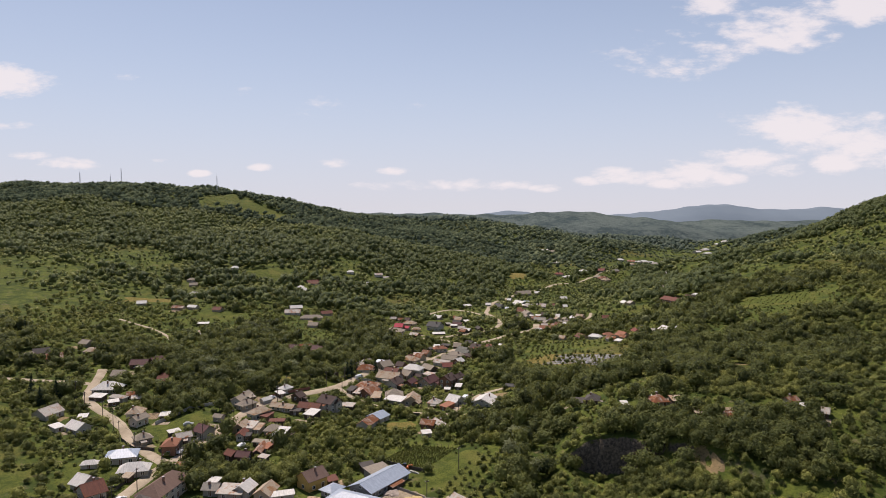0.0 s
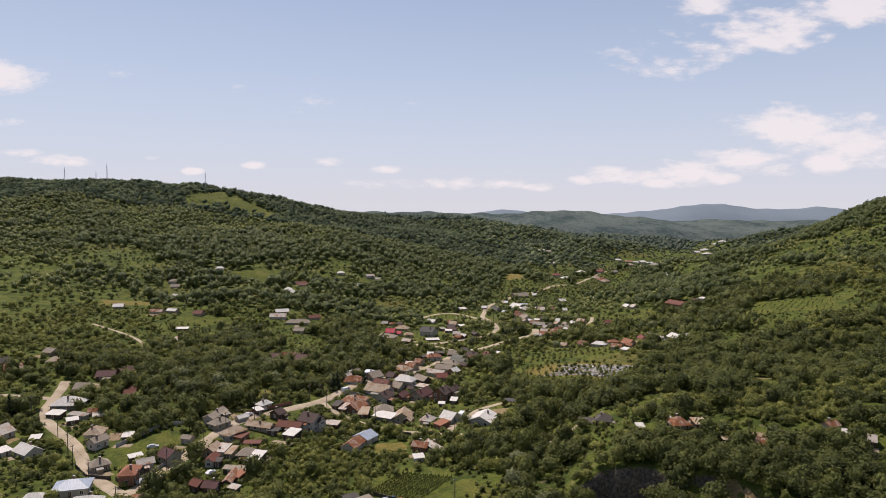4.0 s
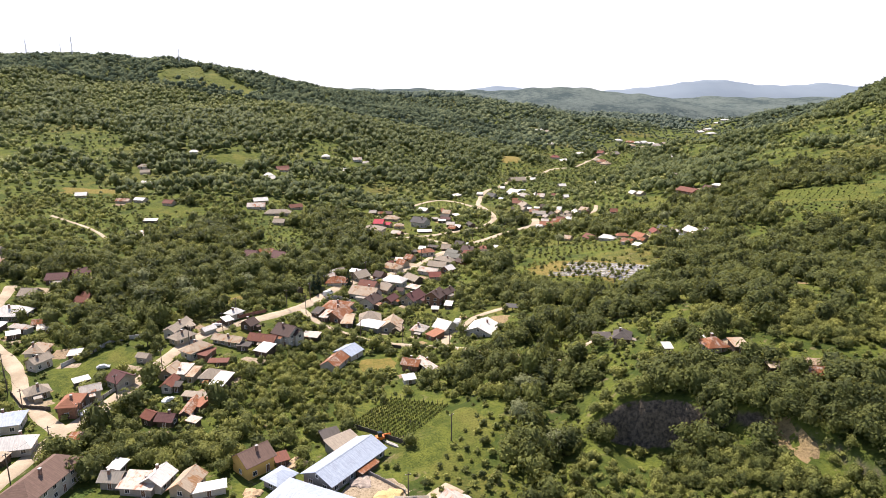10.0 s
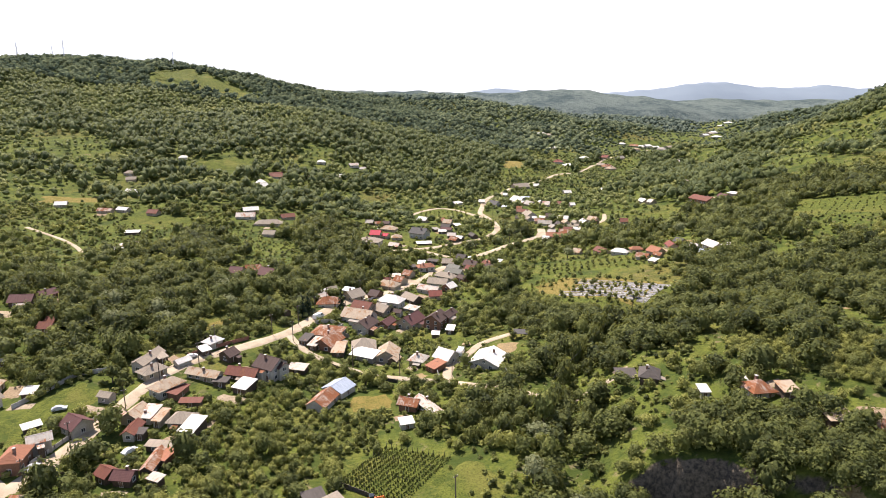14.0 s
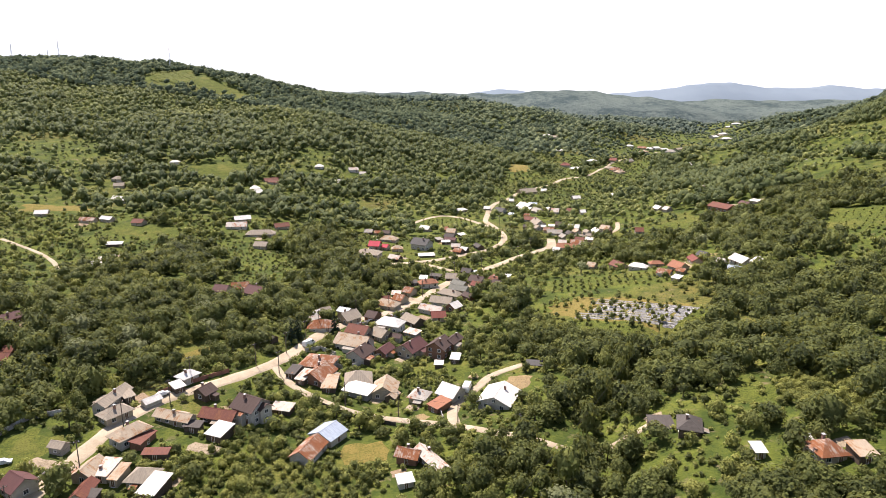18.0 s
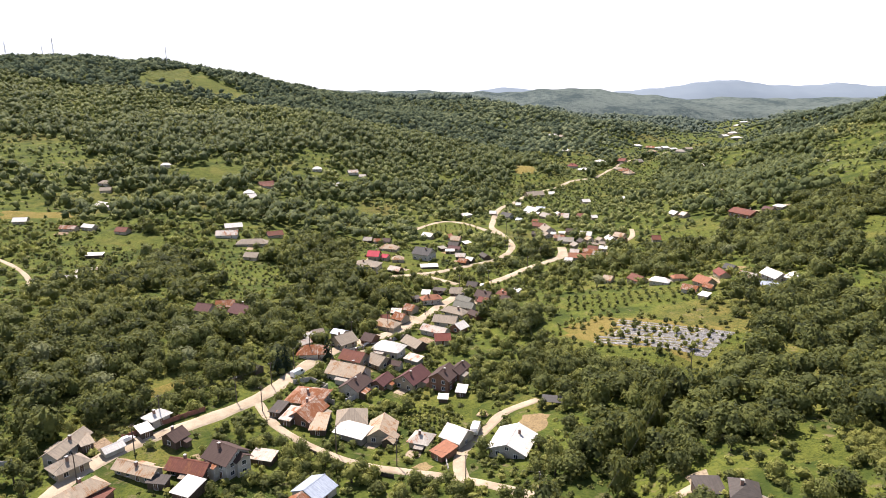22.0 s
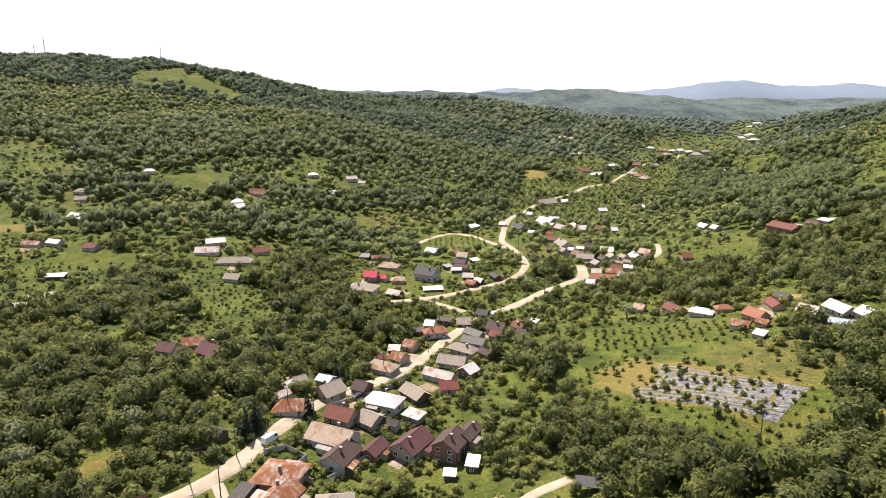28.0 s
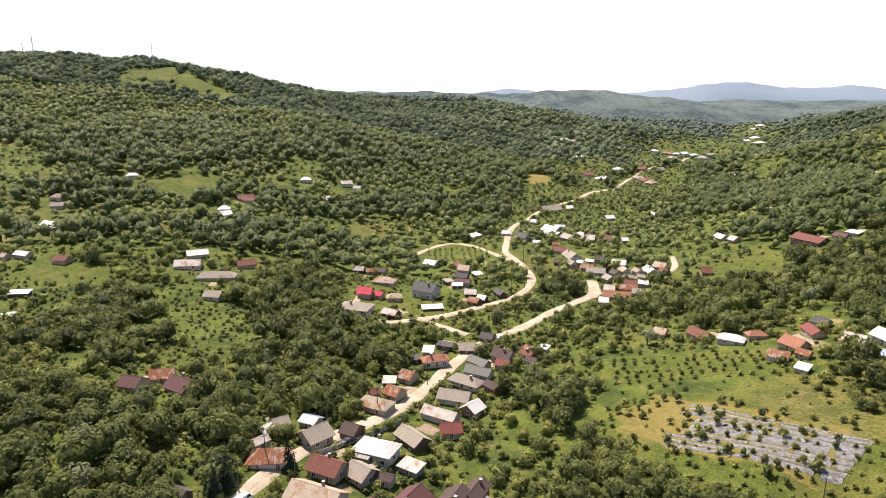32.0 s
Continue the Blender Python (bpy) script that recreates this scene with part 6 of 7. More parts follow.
def crown_shape(seed, leaves, size, tall=1.0, conic=0.0, lobed=10, core=(0.76, 0.94)):
    """A crown about 1 m in radius standing on z = 0: leaf sprays on uneven masses round an inner core.
    Returns places and three-cornered faces."""
    r = np.random.default_rng(seed)
    lobes = []
    for i in range(lobed):
        a, rad = i * 2.4 + r.uniform(-0.5, 0.5), r.uniform(0.22, 0.70)
        z = r.uniform(0.35, 1.30)
        k = 1 - conic * z / 1.9
        lobes.append((rad * k * math.cos(a), rad * k * math.sin(a), z, r.uniform(0.24, 0.46) * (1 - conic * 0.4)))
    lobes.append((r.uniform(-0.15, 0.15), r.uniform(-0.15, 0.15), 1.25, 0.46 * (1 - conic * 0.5)))
    L = np.array(lobes)
    v, f = ICO1
    c = np.array([0, 0, 0.8])
    out = []
    for q in v:  # the core reaches towards the farthest leaf mass that way
        far = 0.34
        for lx, ly, lz, lr in lobes:
            o = np.array([lx, ly, lz]) - c
            bq = o @ q
            disc = bq * bq - (o @ o - lr * lr)
            if disc > 0:
                far = max(far, bq + math.sqrt(disc))
        out.append(c + q * far * r.uniform(*core))
    cv = np.array(out)
    cv[:, 2] = np.maximum(cv[:, 2], 0.12)
    f = f[cv[f][:, :, 2].mean(1) > 0.2]
    verts, faces = [cv], [f]
    base = len(cv)
    if leaves:
        pick = r.choice(len(L), leaves, p=L[:, 3] ** 2 / (L[:, 3] ** 2).sum())
        d = r.normal(size=(leaves, 3))
        d[:, 2] = np.abs(d[:, 2]) - 0.28
        d /= np.linalg.norm(d, axis=1)[:, None]
        p = L[pick, :3] + d * L[pick, 3:4] * r.uniform(0.80, 1.22, (leaves, 1))
        p[:, 2] = np.maximum(p[:, 2], 0.1)
        nr = d + (p - c) * 0.5 + r.normal(size=(leaves, 3)) * 0.34 + np.array([0, 0, 0.35])
        nr /= np.linalg.norm(nr, axis=1)[:, None]
        ux = np.cross(nr, r.normal(size=(leaves, 3)))
        ux /= np.linalg.norm(ux, axis=1)[:, None]
        uy = np.cross(nr, ux)
        s = size * r.uniform(0.6, 1.4, (leaves, 1))
        q0, q1, q2 = p - ux * s, p + ux * s * 0.5 - uy * s * 0.87 + nr * s * 0.25, p + ux * s * 0.5 + uy * s * 0.87
        verts.append(np.stack([q0, q1, q2], 1).reshape(-1, 3))
        faces.append(base + np.arange(leaves * 3).reshape(-1, 3))
    v = np.concatenate(verts)
    v[:, 2] *= tall
    return v, np.concatenate(faces)


CLOSE = [crown_shape(s, 360, 0.104, 0.82 + 0.12 * (s % 4)) for s in range(7)]
NEAR = [crown_shape(110 + s, 240, 0.122, 0.82 + 0.12 * (s % 4)) for s in range(7)]
FAIR = [crown_shape(10 + s, 130, 0.15, 0.82 + 0.12 * (s % 4)) for s in range(7)]
MID = [crown_shape(20 + s, 34, 0.19, 0.80 + 0.11 * (s % 4), lobed=8, core=(0.76, 1.06)) for s in range(6)]
FARTHEST = [crown_shape(50 + s, 0, 0.30, core=(0.8, 1.05)) for s in range(5)]
DISTANT = [crown_shape(40 + s, 14, 0.26, lobed=7, core=(0.84, 1.06)) for s in range(5)]
POPLAR = [crown_shape(60 + s, 320, 0.13, 1.7) for s in range(2)]
BUSH = [crown_shape(80 + s, 32, 0.27, 0.75, lobed=6) for s in range(5)]


def plant(kinds, x, y, radius, tint, height=1.0, sink=0.25):
    """Many crowns in one set of arrays."""
    V, F, T, base = [], [], [], 0
    z = ground(x, y)
    pick = rng.integers(0, len(kinds), len(x))
    ang = rng.uniform(0, 6.283, len(x))
    for k, (v, f) in enumerate(kinds):
        i = np.flatnonzero(pick == k)
        if not len(i):
            continue
        ca, sa, r = np.cos(ang[i])[:, None], np.sin(ang[i])[:, None], radius[i][:, None]
        px = (v[None, :, 0] * ca - v[None, :, 1] * sa) * r + x[i][:, None]
        py = (v[None, :, 0] * sa + v[None, :, 1] * ca) * r + y[i][:, None]
        pz = v[None, :, 2] * r * np.broadcast_to(height, len(x))[i][:, None] + z[i][:, None] - sink
        V.append(np.stack([px, py, pz], -1).reshape(-1, 3))
        F.append((f[None] + (base + np.arange(len(i)) * len(v))[:, None, None]).reshape(-1, 3))
        T.append(np.repeat(tint[i], len(f)))
        base += len(i) * len(v)
    return np.concatenate(V), np.concatenate(F), np.concatenate(T)





def free(x, y, margin=0.0, verge=0.8):
    """Share of trees that may stand at a place: none on roads and plots."""
    k = np.ones(np.shape(x))
    for p, width in ROADS:
        for a in range(0, len(p) - 1, 12):
            q = p[a:a + 14]
            lo, hi = q.min(0) - width, q.max(0) + width
            near = (x > lo[0]) & (x < hi[0]) & (y > lo[1]) & (y < hi[1])
            if near.any():
                k[near] *= along(x[near], y[near], [tuple(e) for e in q[::4]] + [tuple(q[-1])]) > width * 0.5 + verge + margin
    for cx, cy, a, c, turn, left in CLEAR:
        ca, sa = math.cos(radians(turn)), math.sin(radians(turn))
        dx, dy = x - cx, y - cy
        inside = (np.abs(dx * ca + dy * sa) < a + margin) & (np.abs(-dx * sa + dy * ca) < c + margin)
        k[inside] = np.minimum(k[inside], left)
    return k


def patchwork(x, y):
    """Slow change between open ground (below 0), scrub and high wood (above 0.5)."""
    return 0.8 * ripple(x * 1.1 + 200, y * 0.9) + 0.75 * ripple(x * 2.3, y * 2.5 + 70) + 0.4 * ripple(x * 5.3 + 11, y * 4.7) + 0.25


# high dark wood: along the stream, the bank, the ravines and the field edges
HIGH = [([(22, 20), (30, 90), (38, 132), (46, 180), (68, 212), (95, 232)], 13),
        ([(-240, 245), (-165, 268), (-112, 258), (-80, 274), (-62, 300), (-42, 312), (-20, 335)], 15), ([(70, 205), (105, 206), (140, 222), (165, 250)], 14),
        ([(128, 235), (135, 262), (150, 280)], 17), ([(-185, 345), (-130, 352), (-75, 372), (-35, 352)], 10), ([(-210, 480), (-150, 492), (-95, 512), (-50, 520)], 16),
        ([(-75, 425), (-50, 400), (-45, 375)], 9), ([(170, 330), (205, 350), (225, 375), (300, 395)], 14), ([(60, 440), (90, 395), (120, 380), (160, 400)], 12),
        ([(-150, 205), (-128, 206), (-112, 215)], 9), ([(20, 330), (35, 310), (44, 290), (48, 262)], 9), ([(46, 152), (58, 178), (80, 190)], 9),
        ([(-260, 560), (-160, 585), (-60, 600), (20, 640)], 22), ([(180, 520), (260, 540), (330, 500)], 20), ([(-330, 640), (-200, 690), (-60, 740)], 26)]


# high wood by area: corners in plan
STANDS = [[(106, 254), (129, 278), (153, 280), (210, 300), (230, 200), (130, 165), (101, 170), (87, 160), (75, 171), (75, 196), (92, 229)],
          [(38, 291), (44, 257), (64, 245), (75, 220), (75, 196), (75, 173), (65, 161), (54, 164), (45, 173), (33, 185), (36, 210), (34, 242)],
          [(158, 371), (222, 435), (300, 420), (218, 344), (191, 303), (148, 317)], [(58, 124), (81, 126), (100, 116), (125, 108), (120, 92), (97, 97), (88, 100), (64, 108)],
          [(8, 175), (21, 173), (40, 166), (41, 138), (35, 116), (24, 115), (20, 142)],
          [(-194, 315), (-154, 291), (-145, 324), (-100, 293), (-65, 277), (-65, 336), (-42, 368), (-28, 323), (-45, 291), (-52, 256), (-64, 246), (-72, 230), (-88, 220), (-98, 204), (-108, 198), (-122, 187), (-160, 205), (-215, 240)],
          [(-189, 499), (-156, 521), (-105, 506), (-56, 496), (-53, 417), (-101, 457), (-138, 452)], [(-168, 383), (-133, 407), (-105, 383), (-104, 340), (-141, 345)],
          [(-65, 163), (-52, 185), (-33, 166), (-22, 140), (-24, 126), (-46, 114), (-62, 141)], [(274, 829), (332, 796), (292, 653), (310, 518), (250, 440), (224, 459), (179, 535)]]


def within(x, y, corners):
    ins = np.zeros(np.shape(x), bool)
    for (ax, ay), (bx, by) in zip(corners, corners[1:] + corners[:1]):
        if ay != by:
            ins ^= ((y >= min(ay, by)) & (y < max(ay, by))) & (x < ax + (y - ay) * (bx - ax) / (by - ay))
    return ins


# high dark woods farther off, on the hillside steps and along the far ravines
# the first band's darker leaf tint paints the shadowed side of its step
DARK = [[(-446, 748), (-401, 772), (-330, 720), (-299, 800), (-245, 840), (-165, 745), (-123, 880), (-85, 840), (-30, 960), (34, 960), (24, 764), (-25, 745), (-91, 707), (-188, 656), (-200, 614), (-262, 603), (-289, 653), (-343, 661), (-405, 679)],
        [(-149, 520), (-114, 546), (-76, 520), (-61, 448), (-116, 471), (-134, 468)], [(-169, 383), (-156, 410), (-124, 392), (-104, 340), (-104, 310), (-149, 340)],
        [(-85, 408), (-61, 448), (-48, 373), (-51, 352), (-74, 358)], [(-77, 307), (-66, 348), (-40, 355), (-29, 305), (-44, 276), (-58, 242), (-69, 267)],
        [(39, 1010), (150, 1010), (129, 797), (84, 744), (21, 657)], [(300, 900), (340, 860), (262, 640), (232, 588), (238, 690)], [(430, 900), (450, 828), (330, 600), (290, 560), (330, 740)],
        [(176, 416), (222, 350), (190, 302), (163, 315), (151, 360)], [(245, 467), (278, 376), (257, 342), (232, 360), (229, 430)], [(195, 476), (241, 478), (236, 404), (202, 328), (170, 330), (159, 353)],
        [(500, 800), (560, 980), (700, 1400), (900, 1400), (900, 800), (640, 740)]]
# sunny open ground: corners in plan, share of trees left
OPEN = [([(-265, 443), (-221, 371), (-184, 323), (-182, 347), (-181, 371), (-152, 378), (-153, 419), (-200, 436), (-234, 449)], 0.35), ([(-404, 676), (-335, 686), (-293, 613), (-319, 578), (-370, 590)], 0.35),
        ([(-198, 592), (-175, 608), (-183, 641), (-206, 640)], 0.08), ([(-126, 642), (-126, 686), (-99, 703), (-92, 652)], 0.08), ([(-299, 506), (-276, 520), (-242, 462), (-265, 455)], 0.1),
        ([(-126, 406), (-112, 412), (-83, 392), (-76, 364), (-80, 304), (-106, 341)], 0.22), ([(-22, 450), (12, 452), (32, 404), (20, 372), (-12, 360), (-22, 391)], 0.2),
        ([(145, 537), (204, 475), (189, 438), (157, 445), (128, 465)], 0.3), ([(75, 351), (104, 331), (99, 296), (112, 272), (106, 260), (68, 298)], 0.15), ([(181, 313), (193, 305), (167, 267), (162, 284)], 0.3),
        ([(76, 172), (92, 165), (88, 154), (74, 160)], 0.05), ([(141, 206), (152, 192), (126, 151), (126, 176)], 0.1), ([(226, 374), (279, 340), (246, 290), (210, 317)], 0.12), ([(320, 600), (300, 470), (278, 440), (262, 490)], 0.3),
        ([(-309, 430), (-286, 497), (-188, 379), (-201, 331), (-240, 348), (-264, 355)], 0.45), ([(40, 132), (58, 150), (56, 126), (46, 116), (38, 118)], 0.1), ([(2, 142), (22, 137), (21, 114), (6, 97), (-2, 106)], 0.15),
        ([(101, 149), (111, 135), (122, 124), (125, 112), (108, 116), (95, 138)], 0.6), ([(60, 600), (130, 700), (180, 690), (150, 560), (110, 540)], 0.4), ([(150, 700), (230, 880), (300, 900), (220, 720)], 0.45),
        ([(120, 490), (215, 520), (230, 580), (190, 600), (120, 560)], 0.5), ([(300, 480), (420, 620), (470, 720), (440, 760), (350, 600), (290, 540)], 0.5)]


# close-planted fruit gardens: corners in plan
DENSE = [[(-77, 179), (-47, 182), (-29, 180), (-12, 160), (-19, 139), (-29, 126), (-49, 124), (-59, 141), (-66, 159)], [(35, 107), (55, 100), (73, 87), (84, 80), (103, 77), (80, 74), (28, 89)]]


# the orchard meadow
FIELD = [(60, 322), (85, 312), (109, 289), (117, 268), (105, 247), (93, 230), (72, 229), (53, 245), (38, 262), (38, 286)]


def bent(x, y):
    return x + 4 * np.sin(y * 0.21) + 3 * np.sin(y * 0.067), y + 4 * np.sin(x * 0.27) + 3 * np.sin(x * 0.071)


def high(x, y, scale=1.0):
    k = smooth(0.62, 1.10, patchwork(x * scale, y * scale))
    bx, by = bent(x, y)
    for corners in STANDS:
        k = np.maximum(k, (0.62 if corners[0][0] < -100 else 0.35 if corners[0][0] == -65 else 0.95) * within(bx, by, corners))
    for corners in DARK:
        k = np.maximum(k, 0.95 * within(bx, by, corners))
    for line, w in HIGH:
        k = np.maximum(k, 1 - smooth(w * 0.7, w * 1.25, along(x, y, line)))
    k = np.maximum(k, 0.6 * smooth(590, 680, y) * smooth(120, 20, x) * (0.75 + 0.25 * np.sin(x * 0.05 + y * 0.03)))
    for corners, left in OPEN:
        k = np.where(within(bx, by, corners), np.minimum(k, 0.1), k)
    return k


def cover(x, y, scale=1.0):
    """How wooded a place is, from 0 to 1."""
    k = np.maximum(smooth(-0.25, 0.45, patchwork(x * scale, y * scale)), high(x, y, scale))
    k = np.maximum(k, smooth(590, 680, y) * smooth(160, 40, x))
    return np.maximum(k, within(x, y, STANDS[-2]) | within(x, y, [(50, 56), (140, 56), (130, 94), (103, 82), (84, 86), (73, 92), (55, 99), (42, 96)]))


def open_share(x, y):
    k = np.ones(np.shape(x))
    bx, by = bent(x, y)
    for corners, left in OPEN:
        k = np.where(within(bx, by, corners), np.minimum(k, left), k)
    d = y - bank_edge(x)
    for corners in DENSE:
        k = np.where(within(bx, by, corners), 0.12, k)
    k = np.where(within(x, y, FIELD), 0.01, k)
    return k * np.where((d > -5) & (d < 0.3) & (x > 50) & (x < 68), 0.0, 1.0) * np.where((d > -9) & (d < -1) & (x > 84) & (x < 98), 0.15, 1.0)


def scatter(x0, x1, y0, y1, step, fan=None):
    nx, ny = int((x1 - x0) / step), int((y1 - y0) / step)
    x = x0 + (np.arange(nx)[None] + rng.uniform(0.05, 0.95, (ny, nx))) * step
    y = y0 + (np.arange(ny)[:, None] + rng.uniform(0.05, 0.95, (ny, nx))) * step
    x, y = x.ravel(), y.ravel()
    ok = np.abs(x) < 45 + 0.72 * (y + 125)
    return x[ok], y[ok]


# ---- vine rows, young orchards, single trees ----
def clumps(x, y, radius, kinds=None, height=1.0, low=0.0, high=1.0):
    t = rng.uniform(low, high, len(x))
    return plant(kinds or BUSH, x, y, radius, t, height, 0.1)


for i in range(13):
    k = (i + 0.5) / 13
    ax, ay = -22.5 + 16.5 * k, 132.5 - 12.8 * k
    s = np.linspace(0, 18.6 + 4 * k, 24)
    x, y = ax + s * 0.567, ay + s * 0.824
    row = thing("vine_row", "green trained vine row on wooden posts", "vine row", (0, 0, 0), 0, "vineyard rows")
    v, f, t = clumps(x + rng.uniform(-0.12, 0.12, len(x)), y + rng.uniform(-0.12, 0.12, len(x)), rng.uniform(0.36, 0.5, len(x)), height=2.1, low=0.2, high=0.6)
    part("foliage", mesh_of("vines", v, f, LEAF, tint=t), None, row)
    for j in (0, 8, 16, 23):
        part("post", small(("vine_post",), lambda bm: box(bm, -0.05, 0.05, -0.05, 0.05, -0.3, 1.8), POLE), None, row, at=(x[j], y[j], float(ground(x[j], y[j]))))


def rows(name, label, cx, cy, a, c, turn, gap, step, r0, r1, mat=None, miss=0.15, height=1.1):
    """An orchard in rows."""
    u, v = np.meshgrid(np.arange(-a, a, step), np.arange(-c, c, gap))
    u, v = (u + rng.uniform(-0.5, 0.5, u.shape) * step * 0.35).ravel(), (v + rng.uniform(-0.5, 0.5, v.shape) * gap * 0.2).ravel()
    ok = rng.uniform(0, 1, len(u)) > miss
    u, v = u[ok], v[ok]
    ca, sa = math.cos(radians(turn)), math.sin(radians(turn))
    x, y = cx + u * ca - v * sa, cy + u * sa + v * ca
    vv, f, t = clumps(x, y, rng.uniform(r0, r1, len(x)), height=height)
    thing(name, label, "orchard", kind="stuff", mesh=mesh_of(name, vv, f, mat or LEAF, tint=t, shade=True))


rows("young_orchard", "young fruit trees in rows on the meadow", 82, 255, 26, 18, -57, 4.2, 3.1, 0.4, 1.25, miss=0.34)
rows("film_orchard", "young fruit trees among film strips", 77, 273, 29, 16, -46, 4.4, 4.0, 0.7, 1.9, miss=0.35, height=1.4)
rows("slope_orchard", "orchard rows on the slope behind the street", -62, 277, 22, 14, 40, 3.4, 2.8, 1.0, 1.6, miss=0.08)
rows("west_orchard", "orchard rows on the open western slope", -103, 320, 26, 22, 42, 4.6, 3.6, 0.7, 1.3, miss=0.2)
rows("garden_orchard", "dense fruit bushes in a village garden", 0, 224, 8, 7.5, -40, 2.3, 1.9, 0.9, 1.3, miss=0.05)
rows("hill_vineyard", "young vines in rows high on the hill", -395, 1085, 32, 64, 28, 8.0, 3.4, 1.1, 1.7, miss=0.06)
rows("field_orchard", "rows of young trees in the hillside field", 240, 345, 28, 20, -40, 5.0, 4.0, 0.6, 1.0, miss=0.15)
rows("hamlet_orchard", "orchard rows beside the hamlet", 92, 318, 30, 12, -12, 4.0, 3.4, 0.9, 1.4, miss=0.15)
rows("loop_orchard", "orchard rows inside the road loop", 16, 512, 19, 17, 0, 4.0, 3.6, 0.6, 1.1, miss=0.2)
rows("bank_orchard", "small orchard trees on the meadow", 19, 104, 15, 22, -25, 4.3, 3.7, 0.9, 2.0, miss=0.2)
rows("terrace_orchard", "orchard on the terrace above the bank", 112, 168, 22, 10, -25, 4.2, 3.6, 0.9, 1.5, miss=0.25)

TREES = []
for s in range(8):
    kinds = CLOSE if s < 6 else POPLAR
    v, f = kinds[s if s < 6 else s - 6]
    base = thing("tree", "broad green deciduous tree beside houses and lanes", "tree", (0, 0, -500), 0, "village trees")
    bm = bmesh.new()
    bmesh.ops.create_cone(bm, cap_ends=True, segments=7, radius1=0.09, radius2=0.04, depth=1.2, matrix=Matrix.Translation((0, 0, 0.3)))
    for a in range(3):
        m = Matrix.Rotation(a * 2.1 + s, 4, "Z") @ Matrix.Rotation(radians(38), 4, "Y") @ Matrix.Translation((0, 0, 0.35))
        bmesh.ops.create_cone(bm, cap_ends=True, segments=5, radius1=0.04, radius2=0.015, depth=0.6, matrix=Matrix.Translation((0, 0, 0.55)) @ m)
    part("trunk", bm, BARK, base)
    lift = v.copy()
    lift[:, 2] += 0.22
    part("crown", mesh_of("crown", lift, f, WILLOW if s == 5 else LEAF, shade=True, tint=np.full(len(f), (s * 0.37) % 1.0)), None, base)
    TREES.append(base)


def grow(x, y, r, s):
    ob = copy_thing(TREES[s], pose(x, y, float(ground(x, y)) - 0.1, 0, 0, (x * 37 + y * 17) % 360))
    ob.scale = (r, r, r * (1.0 + 0.15 * math.sin(x)))
    if s == 5:
        tagged(ob, "silvery grey-green willow by the wood edge")
    if s > 5:
        tagged(ob, "tall slender green poplar")
    TAKEN.append((x, y))


TAKEN = []
for x, y, r in ((-86.6, 262, 4.6), (-107, 238, 4.6), (-82, 249.5, 4.0), (-129, 247, 4.6), (81, 346, 4.2), (29.4, 142, 4.4), (26, 125, 4.0), (-118.7, 226, 4.4), (-101, 230, 3.8), (27.4, 385, 3.6), (152, 365, 4.2), (34, 112, 3.8)):
    grow(x, y, r, 5)
for x, y, r in ((33, 150, 3.6), (38, 158, 3.4), (31, 132, 3.3), (44, 176, 3.6), (52, 192, 3.4), (60, 203, 3.6), (64, 212, 3.2), (57, 210, 3.4), (70, 222, 3.2)):
    grow(x, y, r, 6 + int(x) % 2)
for i, (x, y) in enumerate(resample([(-46, 207), (-34, 199), (-22, 194.5), (-8, 190.5), (3, 186.5), (13, 180.5), (24, 171.5), (36, 163), (52, 162)], 4.6)):
    if i % 5 != 3:
        grow(x + 1.2 * math.sin(i * 2.3), y + 1.0 * math.cos(i * 1.7), 1.9 + 1.1 * abs(math.sin(i * 1.3)), i % 5)
x, y = scatter(-190, 130, 60, 420, 5.2)
near_road = np.min([along(x, y, [tuple(e) for e in p[::6]]) for p, wd in ROADS[:6]], axis=0)
ok = (free(x, y, 1.0, 2.0) > 0.5) & (free(x, y + 5, -0.6) > 0.5) & (near_road < 24) & (rng.uniform(0, 1, len(x)) < 0.34)
for a, c in list(zip(x[ok], y[ok]))[:260]:
    grow(a, c, rng.uniform(1.5, 3.4), int(rng.integers(0, 5)))
for ob in TREES:
    for c in list(ob.children):
        bpy.data.objects.remove(c)
    bpy.data.objects.remove(ob)

fir = thing("fir_tree", "tall dark green conifer beside the street", "conifer", (-50.8, 254.6, float(ground(-50.8, 254.6))), 0, "conifers")
bm = bmesh.new()
bmesh.ops.create_cone(bm, cap_ends=True, segments=7, radius1=0.22, radius2=0.05, depth=8.5, matrix=Matrix.Translation((0, 0, 4.0)))
part("trunk", bm, BARK, fir)
V, F = [], []
r = np.random.default_rng(3)
for i in range(15):
    z, rad = 0.8 + i * 0.58, 2.3 * (1 - i / 15.5)
    for j in range(11):
        a = r.uniform(0, 6.283)
        tip = np.array([math.cos(a) * rad, math.sin(a) * rad, z - 0.35 * rad])
        side = np.array([-math.sin(a), math.cos(a), 0]) * 0.34 * (0.3 + rad / 2.3)
        k = len(V)
        V += [np.array([0, 0, z + 0.4]), tip - side, tip + np.array([math.cos(a), math.sin(a), -0.3]) * 0.3, tip + side]
        F += [(k, k + 1, k + 2), (k, k + 2, k + 3)]
part("crown", mesh_of("crown", V, F, SPRUCE, tint=r.uniform(0, 1, len(F))), None, fir)
for x, y in ((-52.5, 250.6), (-38, 265.6), (-188, 188), (-187, 199.5), (-201, 203), (-196, 194), (96, 520)):
    copy_thing(fir, pose(x, y, float(ground(x, y)), 0, 0, x * 9 % 360))
    TAKEN.append((x, y))

# ---- woods, nearest first ----


